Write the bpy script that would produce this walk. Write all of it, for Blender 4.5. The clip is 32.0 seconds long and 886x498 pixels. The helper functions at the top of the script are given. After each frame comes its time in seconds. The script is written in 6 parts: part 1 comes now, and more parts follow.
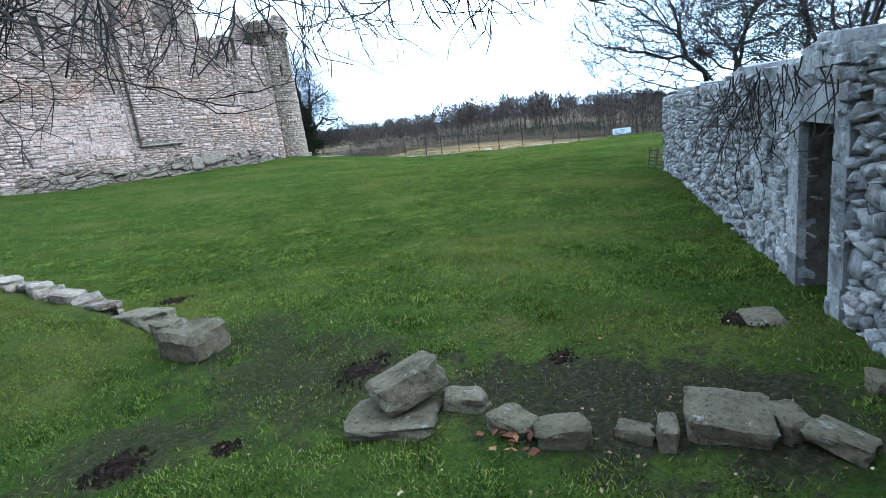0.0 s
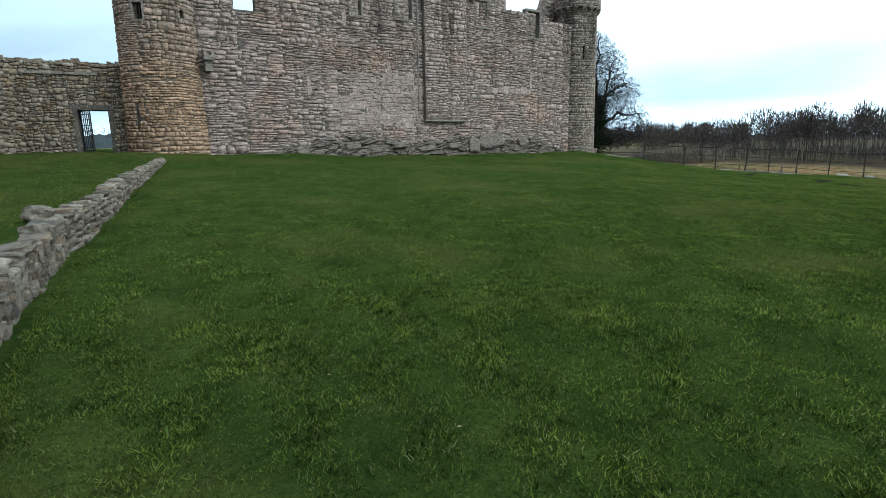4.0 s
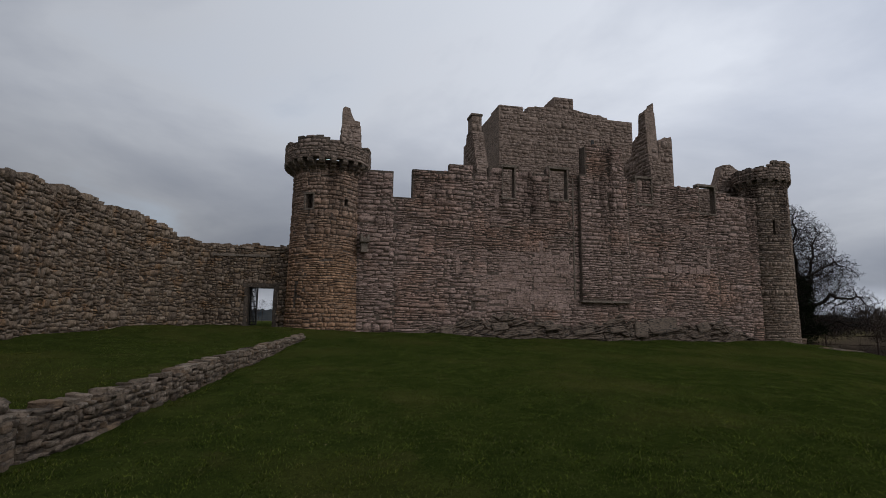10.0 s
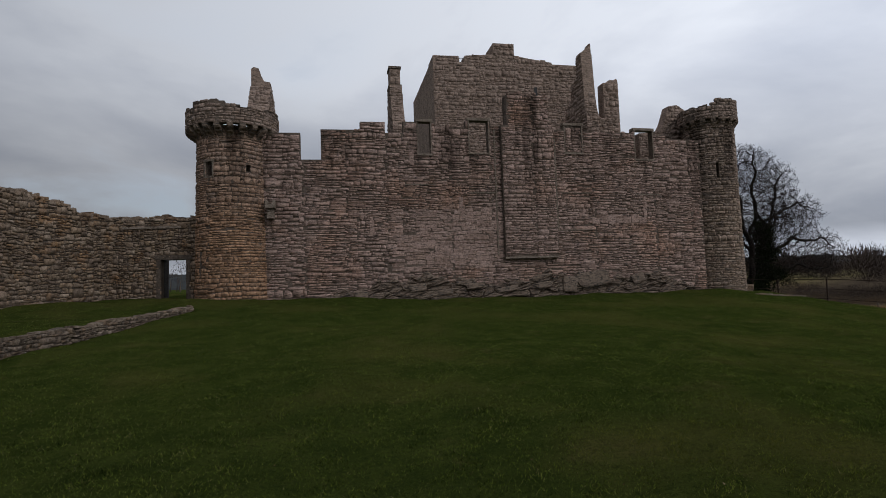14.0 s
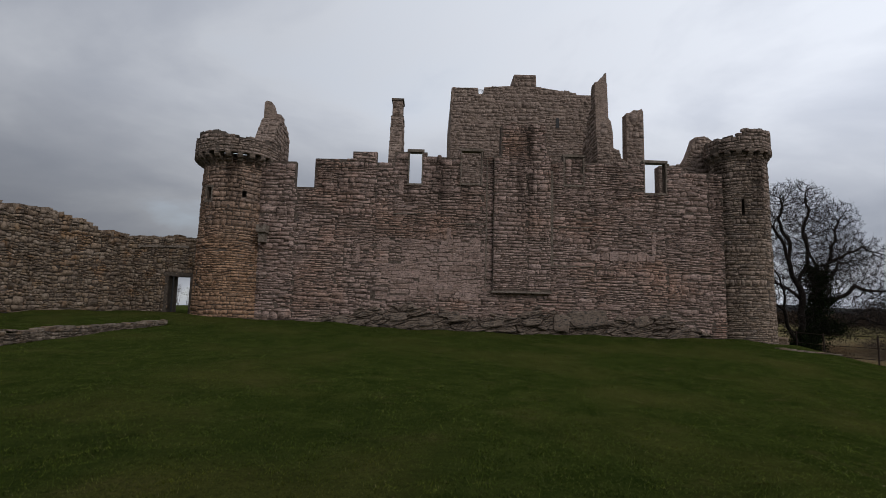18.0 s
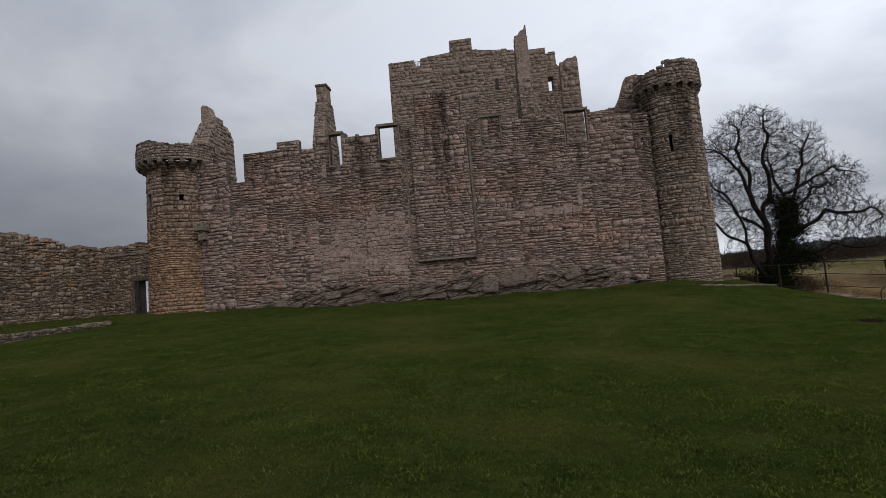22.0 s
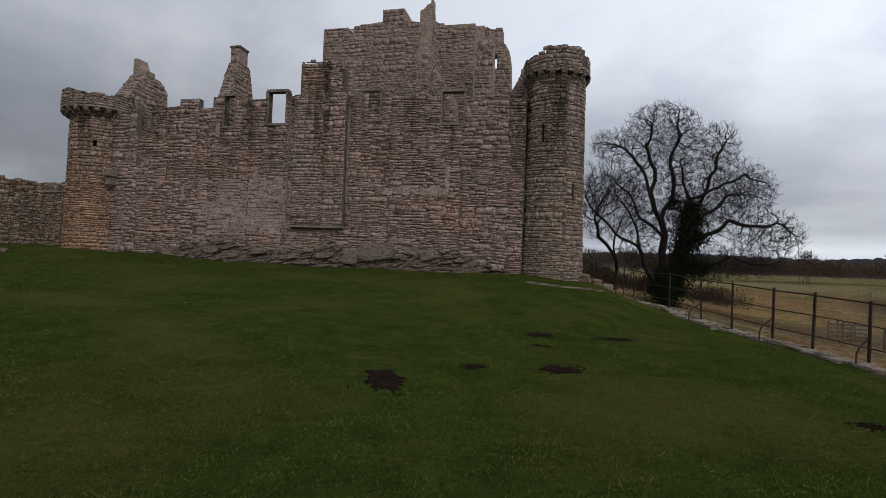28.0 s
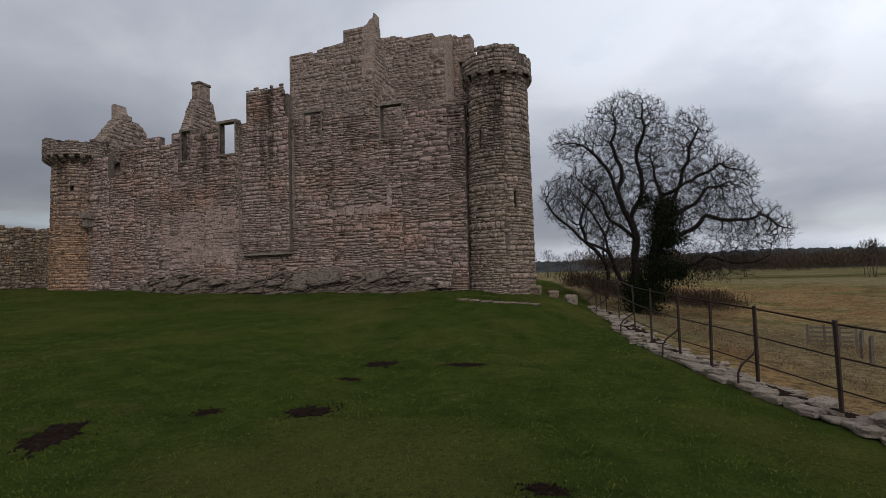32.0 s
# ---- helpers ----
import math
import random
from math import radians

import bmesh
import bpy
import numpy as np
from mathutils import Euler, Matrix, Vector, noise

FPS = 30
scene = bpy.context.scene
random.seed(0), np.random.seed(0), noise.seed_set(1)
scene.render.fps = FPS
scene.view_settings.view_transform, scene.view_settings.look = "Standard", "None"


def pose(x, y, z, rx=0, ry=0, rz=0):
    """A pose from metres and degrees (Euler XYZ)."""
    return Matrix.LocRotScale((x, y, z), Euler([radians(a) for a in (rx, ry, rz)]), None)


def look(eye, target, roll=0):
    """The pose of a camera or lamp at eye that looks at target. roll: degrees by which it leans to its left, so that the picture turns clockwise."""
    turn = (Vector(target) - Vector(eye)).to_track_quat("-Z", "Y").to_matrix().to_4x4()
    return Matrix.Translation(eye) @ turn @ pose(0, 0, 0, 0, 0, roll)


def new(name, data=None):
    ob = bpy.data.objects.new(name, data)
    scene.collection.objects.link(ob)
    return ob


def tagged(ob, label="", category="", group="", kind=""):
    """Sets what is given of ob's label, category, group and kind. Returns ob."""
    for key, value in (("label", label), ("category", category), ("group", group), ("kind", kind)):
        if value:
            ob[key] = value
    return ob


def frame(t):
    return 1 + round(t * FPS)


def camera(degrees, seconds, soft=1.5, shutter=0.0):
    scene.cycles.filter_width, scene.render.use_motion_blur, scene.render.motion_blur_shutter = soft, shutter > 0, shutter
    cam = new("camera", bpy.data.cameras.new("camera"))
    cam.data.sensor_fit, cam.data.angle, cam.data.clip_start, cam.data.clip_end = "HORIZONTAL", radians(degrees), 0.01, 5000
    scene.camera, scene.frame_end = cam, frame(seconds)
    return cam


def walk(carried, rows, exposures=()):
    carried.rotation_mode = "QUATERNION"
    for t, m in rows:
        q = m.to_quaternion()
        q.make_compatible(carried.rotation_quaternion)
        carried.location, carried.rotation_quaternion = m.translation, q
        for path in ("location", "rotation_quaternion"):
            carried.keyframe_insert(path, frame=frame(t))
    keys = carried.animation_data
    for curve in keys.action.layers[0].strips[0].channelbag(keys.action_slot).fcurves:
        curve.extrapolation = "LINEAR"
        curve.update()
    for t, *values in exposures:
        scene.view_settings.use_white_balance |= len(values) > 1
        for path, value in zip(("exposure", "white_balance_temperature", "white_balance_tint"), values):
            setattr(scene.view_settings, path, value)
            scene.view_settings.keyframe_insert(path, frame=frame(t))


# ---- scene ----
cam = camera(80.0, 32.0, 0.8)
PATH = [
    (0, (-7.083, -4.601, 1.526), (-3.731, -2.615, 0.618), -7.62),
    (0.5, (-6.753, -4.196, 1.522), (-3.577, -1.952, 0.586), -5.81),
    (1, (-6.303, -3.698, 1.525), (-3.350, -1.125, 0.717), -2.14),
    (1.5, (-5.916, -3.293, 1.521), (-3.290, -0.361, 0.807), -1.39),
    (2, (-5.476, -2.795, 1.521), (-3.034, 0.279, 0.757), -1.36),
    (2.5, (-5.099, -2.367, 1.519), (-2.638, 0.655, 0.617), -2.28),
    (4.5, (-2.537, 1.088, 1.304), (-0.813, 4.646, 0.692), 0.22),
    (5, (-2.473, 1.847, 1.345), (-1.174, 5.618, 1.037), 0.95),
    (5.5, (-2.520, 1.966, 1.381), (-1.515, 5.837, 1.293), -0.16),
    (6, (-2.485, 2.027, 1.457), (-1.541, 5.911, 1.613), -0.30),
    (6.5, (-2.476, 2.052, 1.524), (-1.565, 5.935, 1.821), -1.23),
    (7, (-2.370, 2.042, 1.568), (-1.458, 5.917, 1.961), -1.05),
    (7.5, (-2.189, 2.138, 1.580), (-1.201, 5.985, 2.053), -1.02),
    (8, (-1.990, 2.158, 1.569), (-0.962, 5.986, 2.110), -1.24),
    (8.5, (-1.756, 2.271, 1.532), (-0.692, 6.079, 2.137), -1.32),
    (9, (-1.551, 2.300, 1.490), (-0.492, 6.109, 2.102), -0.67),
    (9.5, (-1.192, 2.255, 1.458), (-0.216, 6.086, 2.064), 1.06),
    (10, (-0.622, 2.251, 1.447), (0.312, 6.101, 1.999), 0.66),
    (10.5, (-0.099, 2.408, 1.447), (0.841, 6.270, 1.891), -0.81),
    (11, (0.520, 2.395, 1.457), (1.451, 6.264, 1.856), -0.88),
    (11.5, (1.223, 2.349, 1.487), (2.167, 6.218, 1.862), -1.14),
    (12, (2.100, 2.266, 1.537), (3.095, 6.122, 1.913), -1.00),
    (12.5, (3.034, 2.005, 1.587), (4.049, 5.861, 1.905), 0.95),
    (13, (3.814, 1.889, 1.627), (4.808, 5.757, 1.853), 2.12),
    (13.5, (4.457, 1.905, 1.643), (5.373, 5.791, 1.894), 0.59),
    (14, (5.067, 1.850, 1.602), (5.870, 5.762, 1.840), -1.97),
    (14.5, (5.648, 1.911, 1.501), (6.347, 5.846, 1.661), -7.36),
    (16.5, (8.761, 1.559, 1.429), (9.033, 5.529, 1.836), -0.59),
    (17, (9.422, 1.539, 1.517), (9.622, 5.515, 1.905), 1.89),
    (17.5, (10.353, 1.555, 1.581), (10.499, 5.522, 2.067), 0.48),
    (18, (11.101, 1.541, 1.581), (11.187, 5.512, 2.055), 1.53),
    (18.5, (12.006, 1.663, 1.506), (12.068, 5.643, 1.900), 2.71),
    (19, (13.061, 1.599, 1.403), (13.081, 5.582, 1.774), 1.64),
    (19.5, (14.364, 1.492, 1.287), (14.394, 5.478, 1.621), 1.11),
    (20, (15.481, 1.471, 1.172), (15.502, 5.457, 1.502), 1.46),
    (20.5, (16.115, 1.333, 1.063), (16.055, 5.322, 1.358), 1.69),
    (21, (16.897, 1.280, 0.992), (16.766, 5.271, 1.223), 2.66),
    (21.5, (17.663, 1.312, 0.982), (17.429, 5.294, 1.274), -2.07),
    (22, (18.516, 1.300, 0.992), (18.140, 5.270, 1.308), -4.78),
    (22.5, (19.469, 1.426, 1.006), (19.079, 5.375, 1.506), -2.09),
    (23, (20.685, 1.466, 1.006), (20.281, 5.402, 1.590), -0.28),
    (23.5, (21.581, 1.525, 0.990), (21.127, 5.454, 1.584), 1.88),
    (24, (22.598, 1.636, 0.970), (22.085, 5.564, 1.527), 2.29),
    (24.5, (23.583, 1.697, 0.960), (23.005, 5.622, 1.473), 0.96),
    (25, (24.533, 1.825, 0.960), (23.925, 5.754, 1.398), -0.11),
    (25.5, (25.514, 1.935, 0.984), (24.899, 5.861, 1.435), -1.45),
    (26, (26.518, 1.971, 1.008), (25.847, 5.895, 1.398), -0.82),
    (26.5, (27.482, 2.193, 1.029), (26.803, 6.118, 1.393), 0.10),
    (28.5, (30.194, 2.819, 1.140), (29.248, 6.706, 1.181), 2.49),
    (29, (30.823, 3.172, 1.180), (29.786, 7.034, 1.253), 2.12),
    (29.5, (31.629, 3.657, 1.210), (30.506, 7.495, 1.303), 1.32),
    (30, (32.586, 4.034, 1.214), (31.414, 7.857, 1.296), 0.50),
    (30.5, (33.279, 4.401, 1.220), (32.072, 8.215, 1.275), -0.03),
    (31, (33.885, 4.855, 1.269), (32.670, 8.663, 1.400), -1.12),
    (31.5, (34.499, 5.202, 1.289), (33.243, 8.996, 1.462), -1.78),
    (32, (35.068, 5.588, 1.310), (33.747, 9.358, 1.508), -1.57),
]

walk(cam, [(t, look(eye, target, roll)) for t, eye, target, roll in PATH],
     [(0, 2.3, 4700, -6), (1, 2.3, 4800, -8), (2, 1.4, 4800, -14), (2.5, 1.35, 5000, -14), (5, 1.0, 5300, -10), (6, 0.42, 5650, 2), (7, -0.25, 6000, 10), (9, -0.55, 6200, 10), (11, -0.36, 6280, 10), (13, -0.32, 6280, 10), (16, -0.28, 6300, 10), (20.5, -0.18, 6300, 10), (22, -0.06, 6300, 10), (23, -0.24, 6280, 10), (24, -0.40, 6280, 10), (26, -0.10, 6280, 10), (32, 0.05, 6280, 10)])

# ---- world and light: a bright overcast sky ----
world = bpy.data.worlds.new("sky")
scene.world = world
world.use_nodes = True
wt = world.node_tree
wt.nodes.clear()
w_out = wt.nodes.new("ShaderNodeOutputWorld")
w_bg = wt.nodes.new("ShaderNodeBackground")
w_sky = wt.nodes.new("ShaderNodeTexSky")
w_sky.sky_type = "NISHITA"
w_sky.sun_disc = False
w_sky.sun_elevation = radians(36)
w_sky.sun_rotation = radians(149)
w_co = wt.nodes.new("ShaderNodeTexCoord")
# the cloud layer lies flat overhead, so it closes up towards the horizon
w_xyz = wt.nodes.new("ShaderNodeSeparateXYZ")
w_up = wt.nodes.new("ShaderNodeMath")
w_up.operation = "MAXIMUM"
w_up.inputs[1].default_value = 0.0
w_far = wt.nodes.new("ShaderNodeMath")
w_far.operation = "ADD"
w_far.inputs[1].default_value = 0.30
w_map = wt.nodes.new("ShaderNodeVectorMath")
w_map.operation = "DIVIDE"
w_all = wt.nodes.new("ShaderNodeCombineXYZ")
w_n1 = wt.nodes.new("ShaderNodeTexNoise")
w_n1.inputs["Scale"].default_value = 1.25
w_n1.inputs["Detail"].default_value = 6.0
w_n1.inputs["Roughness"].default_value = 0.52
w_n1.inputs["Distortion"].default_value = 0.3
w_ramp = wt.nodes.new("ShaderNodeValToRGB")
w_ramp.color_ramp.elements[0].position = 0.34
w_ramp.color_ramp.elements[0].color = (0.455, 0.485, 0.555, 1)
w_ramp.color_ramp.elements[1].position = 0.70
w_ramp.color_ramp.elements[1].color = (0.80, 0.82, 0.86, 1)
w_mid = w_ramp.color_ramp.elements.new(0.50)
w_mid.color = (0.575, 0.60, 0.66, 1)
# the cloud is thinner and brighter towards the sun
w_dot = wt.nodes.new("ShaderNodeVectorMath")
w_dot.operation = "DOT_PRODUCT"
w_dot.inputs[1].default_value = (0.85, -0.15, 0.40)
w_glow = wt.nodes.new("ShaderNodeMapRange")
w_glow.inputs["From Min"].default_value = -0.63
w_glow.inputs["From Max"].default_value = 0.80
w_glow.inputs["To Min"].default_value = 0.74
w_glow.inputs["To Max"].default_value = 1.75
w_mul = wt.nodes.new("ShaderNodeVectorMath")
w_mul.operation = "SCALE"
w_gap = wt.nodes.new("ShaderNodeMapRange")
w_gap.inputs["From Min"].default_value = 0.60
w_gap.inputs["From Max"].default_value = 0.74
w_gap.inputs["To Max"].default_value = 0.25
w_skyk = wt.nodes.new("ShaderNodeVectorMath")
w_skyk.operation = "SCALE"
w_skyk.inputs["Scale"].default_value = 0.12
w_mix = wt.nodes.new("ShaderNodeMix")
w_mix.data_type = "RGBA"
L = wt.links.new
L(w_co.outputs["Generated"], w_xyz.inputs[0])
L(w_xyz.outputs["Z"], w_up.inputs[0])
L(w_up.outputs[0], w_far.inputs[0])
for socket in ("X", "Y", "Z"):
    L(w_far.outputs[0], w_all.inputs[socket])
L(w_co.outputs["Generated"], w_map.inputs[0])
L(w_all.outputs[0], w_map.inputs[1])
L(w_map.outputs["Vector"], w_n1.inputs["Vector"])
L(w_n1.outputs["Fac"], w_ramp.inputs["Fac"])
L(w_co.outputs["Generated"], w_dot.inputs[0])
L(w_dot.outputs["Value"], w_glow.inputs["Value"])
L(w_ramp.outputs["Color"], w_mul.inputs[0])
# the cloud lies thicker towards the horizon
w_sep = wt.nodes.new("ShaderNodeSeparateXYZ")
w_low = wt.nodes.new("ShaderNodeValToRGB")
w_low.color_ramp.elements[0].position = 0.0
w_low.color_ramp.elements[0].color = (0.80, 0.80, 0.80, 1)
w_low.color_ramp.elements[1].position = 0.34
w_low.color_ramp.elements[1].color = (0.93, 0.93, 0.93, 1)
for w_z, w_k in ((0.035, 0.78), (0.065, 0.50), (0.16, 0.60)):
    w_low.color_ramp.elements.new(w_z).color = (w_k, w_k, w_k, 1)
w_both = wt.nodes.new("ShaderNodeMath")
w_both.operation = "MULTIPLY"
L(w_co.outputs["Generated"], w_sep.inputs[0])
L(w_sep.outputs["Z"], w_low.inputs["Fac"])
L(w_low.outputs["Color"], w_both.inputs[0])
L(w_glow.outputs["Result"], w_both.inputs[1])
L(w_both.outputs[0], w_mul.inputs["Scale"])
L(w_n1.outputs["Fac"], w_gap.inputs["Value"])
L(w_sky.outputs["Color"], w_skyk.inputs[0])
L(w_gap.outputs["Result"], w_mix.inputs[0])
L(w_mul.outputs["Vector"], w_mix.inputs[6])
L(w_skyk.outputs["Vector"], w_mix.inputs[7])
L(w_mix.outputs[2], w_bg.inputs["Color"])
w_bg.inputs["Strength"].default_value = 1.0
L(w_bg.outputs["Background"], w_out.inputs["Surface"])

sun_data = bpy.data.lights.new("sun", "SUN")
sun_data.energy = 0.7
sun_data.angle = radians(40)
sun_data.color = (1.0, 0.95, 0.88)
sun = new("sun", sun_data)
sun.matrix_world = look((30, -50, 42), (0, 0, 0))

# ---- materials ----
def material(name, rough=0.9, spec=0.3):
    m = bpy.data.materials.new(name)
    m.use_nodes = True
    b = m.node_tree.nodes["Principled BSDF"]
    b.inputs["Roughness"].default_value = rough
    b.inputs["Specular IOR Level"].default_value = spec
    return m, m.node_tree, b


def node(nt, kind, **values):
    n = nt.nodes.new(kind)
    for key, value in values.items():
        n.inputs[key].default_value = value
    return n


def ramp(nt, source, stops):
    r = nt.nodes.new("ShaderNodeValToRGB")
    e = r.color_ramp.elements
    while len(e) < len(stops):
        e.new(0.5)
    for k, (p, c) in enumerate(stops):
        e[k].position, e[k].color = p, (*c, 1)
    nt.links.new(source, r.inputs["Fac"])
    return r.outputs["Color"]


def mix(nt, a, b, fac, mode="MIX"):
    n = nt.nodes.new("ShaderNodeMix")
    n.data_type, n.blend_type = "RGBA", mode
    for socket, value in ((n.inputs[0], fac), (n.inputs[6], a), (n.inputs[7], b)):
        if isinstance(value, (int, float)):
            socket.default_value = value
        elif isinstance(value, tuple):
            socket.default_value = (*value, 1)
        else:
            nt.links.new(value, socket)
    return n.outputs[2]


def noise_fac(nt, vec, scale, detail=4.0, rough=0.55, stretch=None):
    n = node(nt, "ShaderNodeTexNoise", Scale=scale, Detail=detail, Roughness=rough)
    if stretch:
        mp = nt.nodes.new("ShaderNodeMapping")
        mp.inputs["Scale"].default_value = stretch
        nt.links.new(vec, mp.inputs["Vector"])
        vec = mp.outputs["Vector"]
    nt.links.new(vec, n.inputs["Vector"])
    return n.outputs["Fac"]


def span(nt, value, lo, hi, a=0.0, b=1.0):
    n = node(nt, "ShaderNodeMapRange")
    for key, v in (("From Min", lo), ("From Max", hi), ("To Min", a), ("To Max", b)):
        n.inputs[key].default_value = v
    nt.links.new(value, n.inputs["Value"])
    return n.outputs["Result"]


def place_of(nt):
    return nt.nodes.new("ShaderNodeNewGeometry").outputs["Position"]


def bump(nt, b, height, strength, distance):
    n = node(nt, "ShaderNodeBump", Strength=strength, Distance=distance)
    nt.links.new(height, n.inputs["Height"])
    nt.links.new(n.outputs["Normal"], b.inputs["Normal"])


def stone_material(name, tones, dark=(0.055, 0.05, 0.045), island=True, streaks=0.0, lichen=0.25, grain=26.0, warm=None, dashes=0.0, low_tint=None):
    """Weathered rubble: a tone for each stone, blotches, pits, lichen, rain streaks."""
    m, nt, b = material(name, 0.96, 0.08)
    pos = place_of(nt)
    if island:
        rnd = nt.nodes.new("ShaderNodeNewGeometry").outputs["Random Per Island"]
    else:
        rnd = nt.nodes.new("ShaderNodeObjectInfo").outputs["Random"]
    col = ramp(nt, rnd, [(k / max(1, len(tones) - 1), c) for k, c in enumerate(tones)])
    if warm:
        tint, scale, lo, hi = warm
        col = mix(nt, col, mix(nt, col, tint, 1.0, "MULTIPLY"), span(nt, noise_fac(nt, pos, scale, 3), lo, hi))
    if low_tint:
        tint, z0, z1 = low_tint
        zz0 = nt.nodes.new("ShaderNodeSeparateXYZ")
        nt.links.new(pos, zz0.inputs[0])
        wob = nt.nodes.new("ShaderNodeMath")
        wob.operation = "MULTIPLY_ADD"
        nt.links.new(noise_fac(nt, pos, 0.9, 4), wob.inputs[0])
        wob.inputs[1].default_value = 4.0
        nt.links.new(zz0.outputs["Z"], wob.inputs[2])
        col = mix(nt, col, mix(nt, col, tint, 1.0, "MULTIPLY"), span(nt, wob.outputs[0], z1 + 2.0, z0 + 2.0))
    blotch = noise_fac(nt, pos, 2.3, 6, 0.62)
    col = mix(nt, col, mix(nt, col, (0.45, 0.43, 0.42), 1.0, "MULTIPLY"), span(nt, blotch, 0.50, 0.72, 0, 0.8))
    mottle = noise_fac(nt, pos, 8.5, 8, 0.78)
    col = mix(nt, col, mix(nt, col, (0.42, 0.41, 0.38), 1.0, "MULTIPLY"), span(nt, mottle, 0.50, 0.62, 0, 0.75))
    col = mix(nt, col, mix(nt, col, (1.30, 1.29, 1.27), 1.0, "MULTIPLY"), span(nt, mottle, 0.46, 0.34, 0, 0.8))
    fine = noise_fac(nt, pos, grain, 6, 0.7)
    col = mix(nt, col, dark, span(nt, fine, 0.53, 0.70, 0, 0.8))
    col = mix(nt, col, (0.42, 0.41, 0.37), span(nt, noise_fac(nt, pos, 9.0, 5, 0.7), 0.62, 0.70, 0, lichen))
    if dashes:
        dn = noise_fac(nt, pos, 3.4, 4, 0.62, (1.0, 1.0, 4.8))
        col = mix(nt, col, dark, span(nt, dn, 0.555, 0.60, 0, dashes))
        col = mix(nt, col, mix(nt, col, (1.35, 1.3, 1.25), 1.0, "MULTIPLY"), span(nt, dn, 0.46, 0.36, 0, 0.6))
    if streaks:
        s = noise_fac(nt, pos, 1.05, 6, 0.66, (1.0, 1.0, 0.13))
        z = nt.nodes.new("ShaderNodeSeparateXYZ")
        nt.links.new(pos, z.inputs[0])
        k = nt.nodes.new("ShaderNodeMath")
        k.operation = "MULTIPLY"
        nt.links.new(span(nt, s, 0.49, 0.62), k.inputs[0])
        nt.links.new(span(nt, z.outputs["Z"], 4.6, 9.0, 0.0, streaks), k.inputs[1])
        col = mix(nt, col, mix(nt, col, (0.22, 0.21, 0.20), 1.0, "MULTIPLY"), k.outputs[0])
    nt.links.new(col, b.inputs["Base Color"])
    relief = nt.nodes.new("ShaderNodeMath")
    relief.operation = "MULTIPLY_ADD"
    nt.links.new(noise_fac(nt, pos, 31.0, 6, 0.75), relief.inputs[0])
    relief.inputs[1].default_value = 0.55
    nt.links.new(mottle, relief.inputs[2])
    bump(nt, b, relief.outputs[0], 1.0, 0.05)
    return m


GREYS = [(0.325, 0.229, 0.189), (0.415, 0.296, 0.249), (0.363, 0.258, 0.215), (0.450, 0.325, 0.274), (0.344, 0.241, 0.196), (0.408, 0.296, 0.252), (0.380, 0.268, 0.222)]
REDS = [(0.326, 0.221, 0.162), (0.396, 0.270, 0.200), (0.299, 0.207, 0.159), (0.430, 0.299, 0.221), (0.280, 0.205, 0.165)]
TANS = [(0.93 * x, 1.02 * y, 1.08 * z) for x, y, z in REDS]
BROWNS = [(0.330, 0.244, 0.172), (0.190, 0.132, 0.090), (0.390, 0.299, 0.222), (0.175, 0.132, 0.100), (0.280, 0.212, 0.158), (0.340, 0.244, 0.163), (0.240, 0.181, 0.138), (0.420, 0.330, 0.249)]
PALES = [(0.105, 0.080, 0.058), (0.265, 0.208, 0.158), (0.160, 0.122, 0.090), (0.330, 0.262, 0.204), (0.205, 0.154, 0.114), (0.240, 0.168, 0.112)]
LAVENDER = [(0.190, 0.177, 0.172), (0.420, 0.392, 0.380), (0.320, 0.297, 0.288), (0.500, 0.468, 0.455), (0.390, 0.345, 0.322), (0.250, 0.235, 0.230), (0.450, 0.420, 0.405)]
M_facade = stone_material("castle_stone", GREYS, streaks=0.75, dashes=0.8, warm=((1.10, 0.98, 0.88), 0.35, 0.5, 0.7))
M_facade_piece = stone_material("castle_stone_piece", GREYS, island=False, dashes=0.6)
M_tower = stone_material("tower_stone", REDS, streaks=0.8, dashes=0.6, low_tint=((1.13, 1.0, 0.83), 4.0, 7.6))
M_east_tower = stone_material("east_tower_stone", TANS, streaks=0.75, dashes=0.6, low_tint=((1.0, 0.99, 0.95), 4.5, 7.5))
M_keep = stone_material("keep_stone", [(0.83 * x, 0.87 * y, 0.84 * z) for x, y, z in GREYS], streaks=0.15, dashes=0.5)
M_west = stone_material("boundary_stone", BROWNS, warm=((1.18, 1.0, 0.82), 1.3, 0.56, 0.66), grain=20)
M_low = stone_material("dyke_stone", PALES, island=False, lichen=0.85, grain=40, dashes=0.5)
M_low_joined = stone_material("dyke_stone_joined", PALES, lichen=0.8, grain=40, dashes=0.5)
M_garden = stone_material("garden_wall_stone", LAVENDER, lichen=0.35, grain=30)
M_garden_piece = stone_material("garden_wall_stone_piece", LAVENDER, island=False, lichen=0.35, grain=30)
M_slab = stone_material("loose_stone", [(0.112, 0.088, 0.056), (0.162, 0.130, 0.086), (0.132, 0.105, 0.068)], dark=(0.045, 0.042, 0.022), island=False, lichen=0.6, grain=34)
M_ledge = stone_material("ledge_stone", [(0.175, 0.140, 0.105), (0.300, 0.248, 0.192), (0.235, 0.190, 0.145), (0.340, 0.285, 0.225)], island=False, lichen=0.4, grain=34)
M_dressed = stone_material("dressed_stone", [(0.225, 0.182, 0.145), (0.262, 0.214, 0.172)], island=False, lichen=0.12)
M_mortar = stone_material("mortar", [(0.112, 0.089, 0.071), (0.132, 0.106, 0.086)], lichen=0.0, grain=18)
